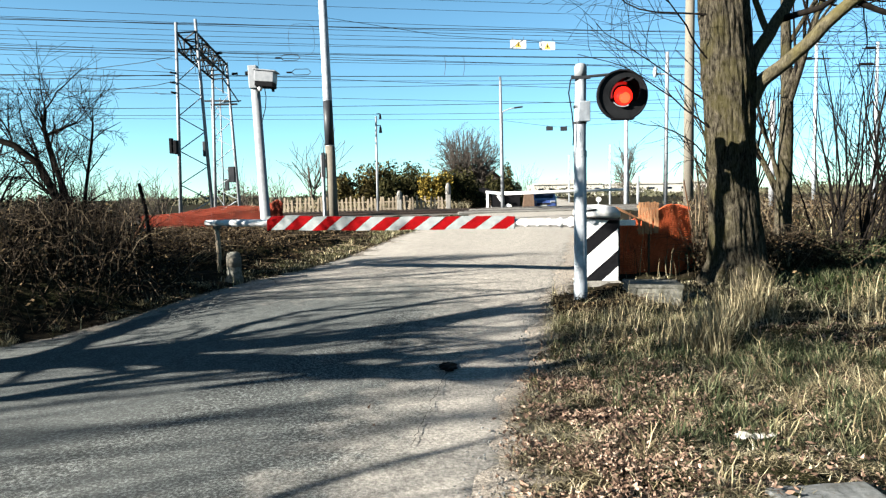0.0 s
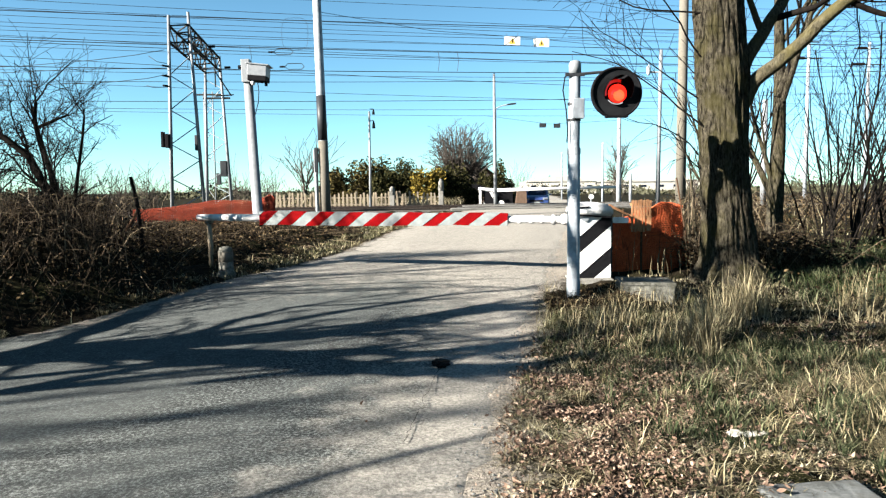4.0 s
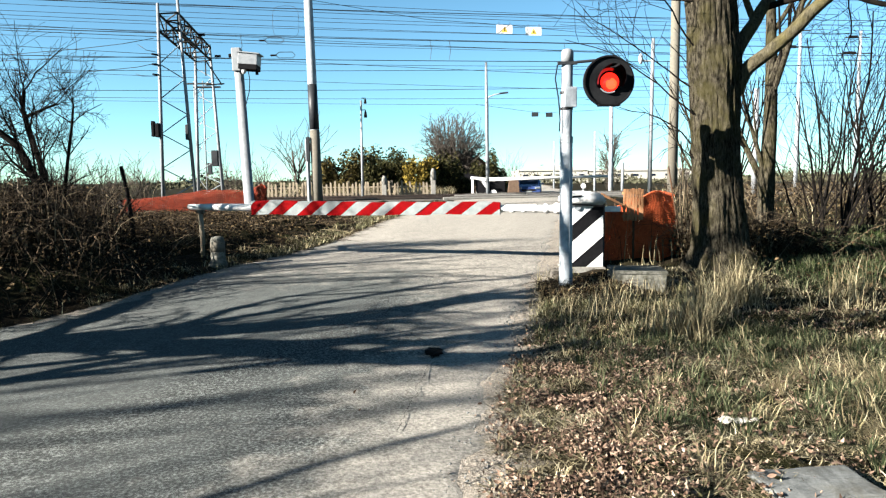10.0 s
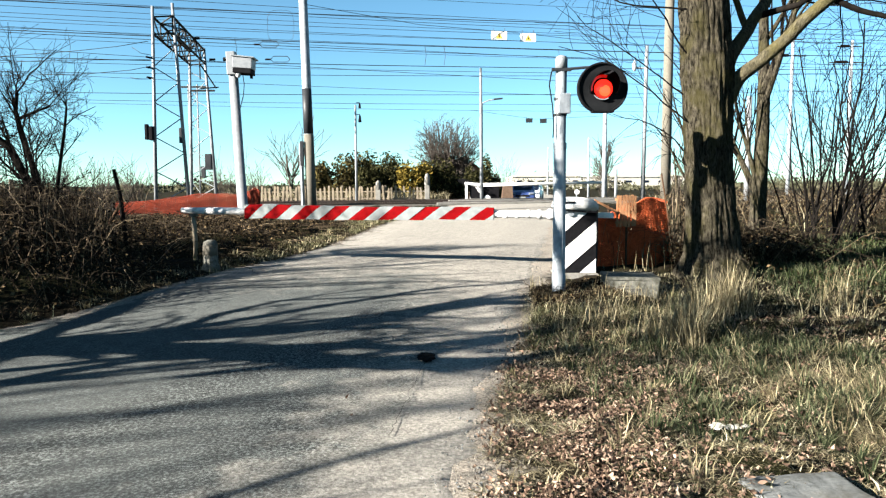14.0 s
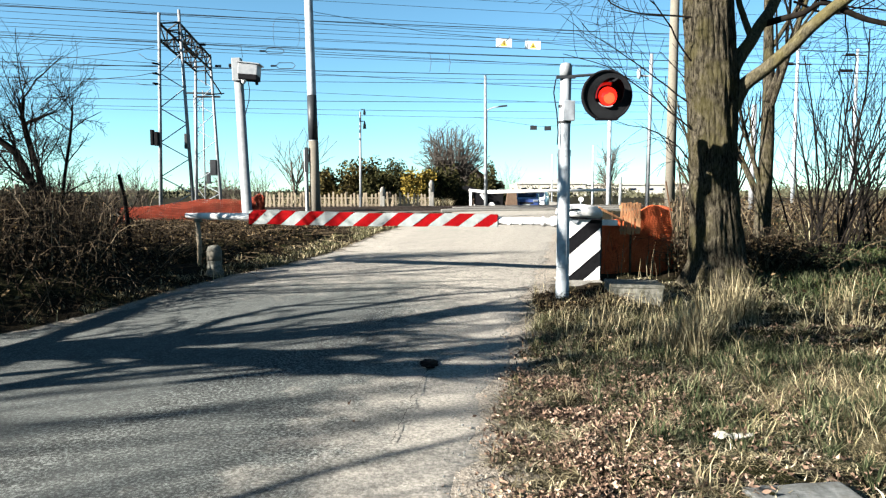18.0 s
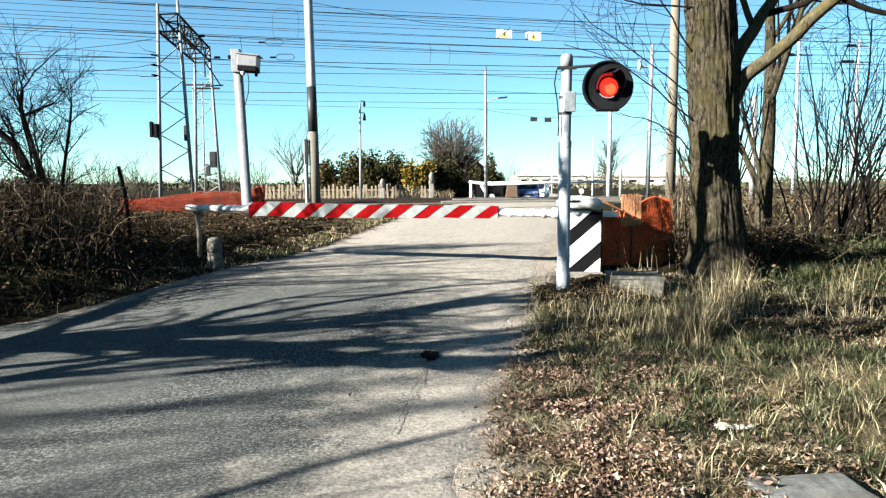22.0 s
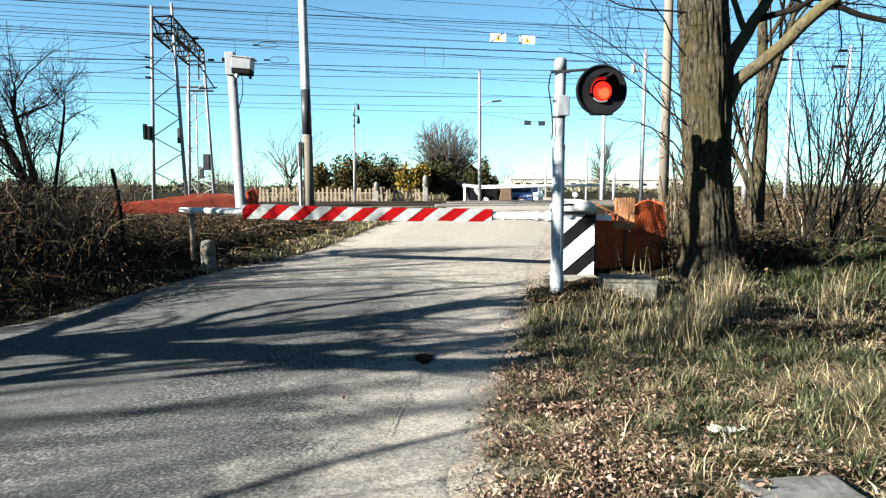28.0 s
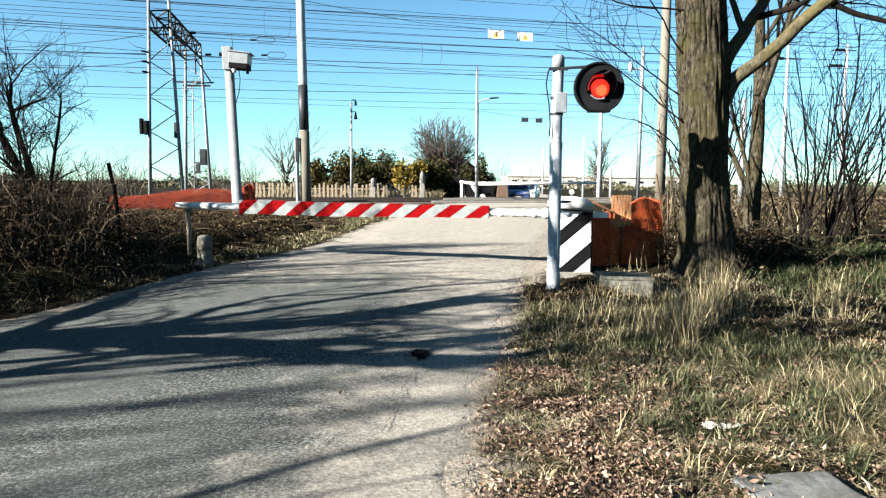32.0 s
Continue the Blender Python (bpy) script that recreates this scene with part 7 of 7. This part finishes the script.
# far scrub along the horizon
r = np.random.default_rng(301)
n = 60000
ang = r.uniform(-1.1, 1.1, n)
dist = r.uniform(150, 420, n)
p = np.stack([np.sin(ang) * dist, np.cos(ang) * dist, 0.2 + np.abs(r.normal(0, 1, n)) * (0.9 + 0.8 * np.sin(ang * 17) * np.sin(ang * 41 + 1))], 1)
v, f = leaf_quads(p, 0.4, r)
tagged(new("far_scrub", fast_mesh("far_scrub", v, f, FIELD)), "brown scrub and hedges along the horizon", "scrub", kind="stuff")

# ---- small things ----
post = thing("old_fence_post", (-5.0, 12.0, 0.6), "dark leaning old fence post in the brambles", "post", "old posts")
part("shaft", new_tube([(0.06, 0, 0), (0.0, 0, 0.8), (-0.09, 0, 1.27)], [0.04, 0.036, 0.032], 8), TWIG, post)
part("stay", new_tube([(-0.45, 0.05, 0.0), (0.03, 0, 0.75)], [0.035, 0.03], 7), RUST, post)
post = thing("old_fence_post", (-6.3, 11.2, 0.6), "old grey fence post in the brambles", "post", "old posts")
part("shaft", new_tube([(0, 0, 0), (-0.02, 0, 1.1)], [0.04, 0.035], 8), OLDWOOD, post)
plank = thing("loose_plank", (-5.9, 10.0, 0.8), "pale loose plank stuck in the brambles", "plank")
part("board", new_box((0.75, 0.04, 0.055), (0, 0, 0), (0, -38, 12), 0.006), OLDWOOD, plank)
paper = thing("paper_scrap", (1.87, 4.17, G(1.87, 4.17) + 0.05), "crumpled white paper scrap in the grass", "litter")
bm = bmesh.new()
bmesh.ops.create_grid(bm, x_segments=9, y_segments=5, size=0.5)
for v in bm.verts:
    v.co = Vector((v.co.x * 0.24, v.co.y * 0.11 * (1 - 0.6 * abs(v.co.x) * (v.co.x > 0)), 0)) + Vector(noise.noise_vector(v.co * 5)) * 0.035
part("sheet", bm, PAPER, paper, "", True)
paving = thing("paving_slab", (1.9, 3.36, G(1.9, 3.36) - 0.006), "grey worn paving slab sunk in the verge", "paving slab")
bm = new_box((0.54, 0.36, 0.08), (0, 0, 0), (0, 0, 5), 0.015)
bmesh.ops.subdivide_edges(bm, edges=bm.edges[:], cuts=4, use_grid_fill=True)
for v in bm.verts:
    v.co += Vector(noise.noise_vector(v.co * 9)) * 0.009
part("slab", bm, SLAB, paving)
# small stones and crumbs along the road edge
r = np.random.default_rng(404)
y = r.uniform(3, 16, 1500)
x = road_right(y) + r.normal(0.0, 0.12, 1500)
sz = r.uniform(0.003, 0.01, 1500)
p = np.stack([x, y, np.maximum(land(x, y), profile(y) + 0.028 * (x < road_right(y) - 0.05)) + sz * 0.4], 1)
k = r.normal(size=(1500, 6, 3)) * 0.25 + np.array([[1, 0, 0], [-1, 0, 0], [0, 1, 0], [0, -1, 0], [0, 0, 0.7], [0, 0, -0.7]])
v = (p[:, None] + k * sz[:, None, None]).reshape(-1, 3)
i = np.arange(1500)[:, None] * 6
f = np.concatenate([i + c for c in ([0, 2, 4], [2, 1, 4], [1, 3, 4], [3, 0, 4], [2, 0, 5], [1, 2, 5], [3, 1, 5], [0, 3, 5])], 1).reshape(-1, 3)
tagged(new("gravel", fast_mesh("gravel", v, f, SLAB)), "small stones and crumbs along the road edge", "gravel", kind="stuff")
# a long crack and the worn hole
crack = []
for k in range(45):
    u = k / 44
    crack.append((0.02 - 0.24 * u + 0.035 * noise.noise(Vector((u * 9, 0, 3))) + 0.02 * noise.noise(Vector((u * 40, 0, 9))), 6.25 - 1.9 * u, 0.0305))
cr = new("road_crack", fast_mesh("road_crack", *tubes_data([(crack, [0.0017 + 0.0015 * noise.noise(Vector((k * 0.4, 1, 1))) for k in range(45)])], 4), BLACK))
tagged(cr, "thin dark crack along the asphalt", "crack", kind="structure")

# dark lump set into the worn hole in place of its inner shade
tar = thing("hole_shade", (0.03, 6.35, 0.03), "dark lump standing in for the shade inside the worn hole", "tar")
bm = bmesh.new()
bmesh.ops.create_icosphere(bm, subdivisions=3, radius=1)
for v in bm.verts:
    v.co = Vector((v.co.x * 0.075, v.co.y * 0.15, v.co.z * 0.02)) * (1 + 0.5 * noise.noise(v.co * 2.5))
part("lump", bm, TWIG, tar)
for x, y, a in ((-0.49, 4.72, 20), (-0.57, 5.1, -30)):
    lf = thing("fallen_leaf", (x, y, 0.036), "dark curled leaf on the asphalt", "leaf", "leaves on the road", a)
    v, f = leaf_strips(np.array([[0.0, 0, 0.008]]), 0.03, np.random.default_rng(int(a + 50)))
    o = new("blade", fast_mesh("blade", v, f, RUST))
    o.parent = lf


def motions():
    """The white car comes down the far road and stops behind the blue one."""
    rows = [(0, 20.6, 140, -9), (4, 20.6, 140, -9), (6, 18.4, 124.5, -9), (8, 14.9, 100.5, -9), (10, 11.05, 75.2, -10), (10.6, 10.48, 70.2, -11), (11, 10.22, 67.6, -12), (11.6, 10.05, 65.6, -13), (12.4, 9.92, 64.0, -14), (14, 9.79, 62.4, -15), (16, 9.72, 61.5, -16), (32, 9.72, 61.5, -16)]
    walk(white_car, [(t, pose(x, y, 0.1, 0, 0, turn)) for t, x, y, turn in rows])


motions()
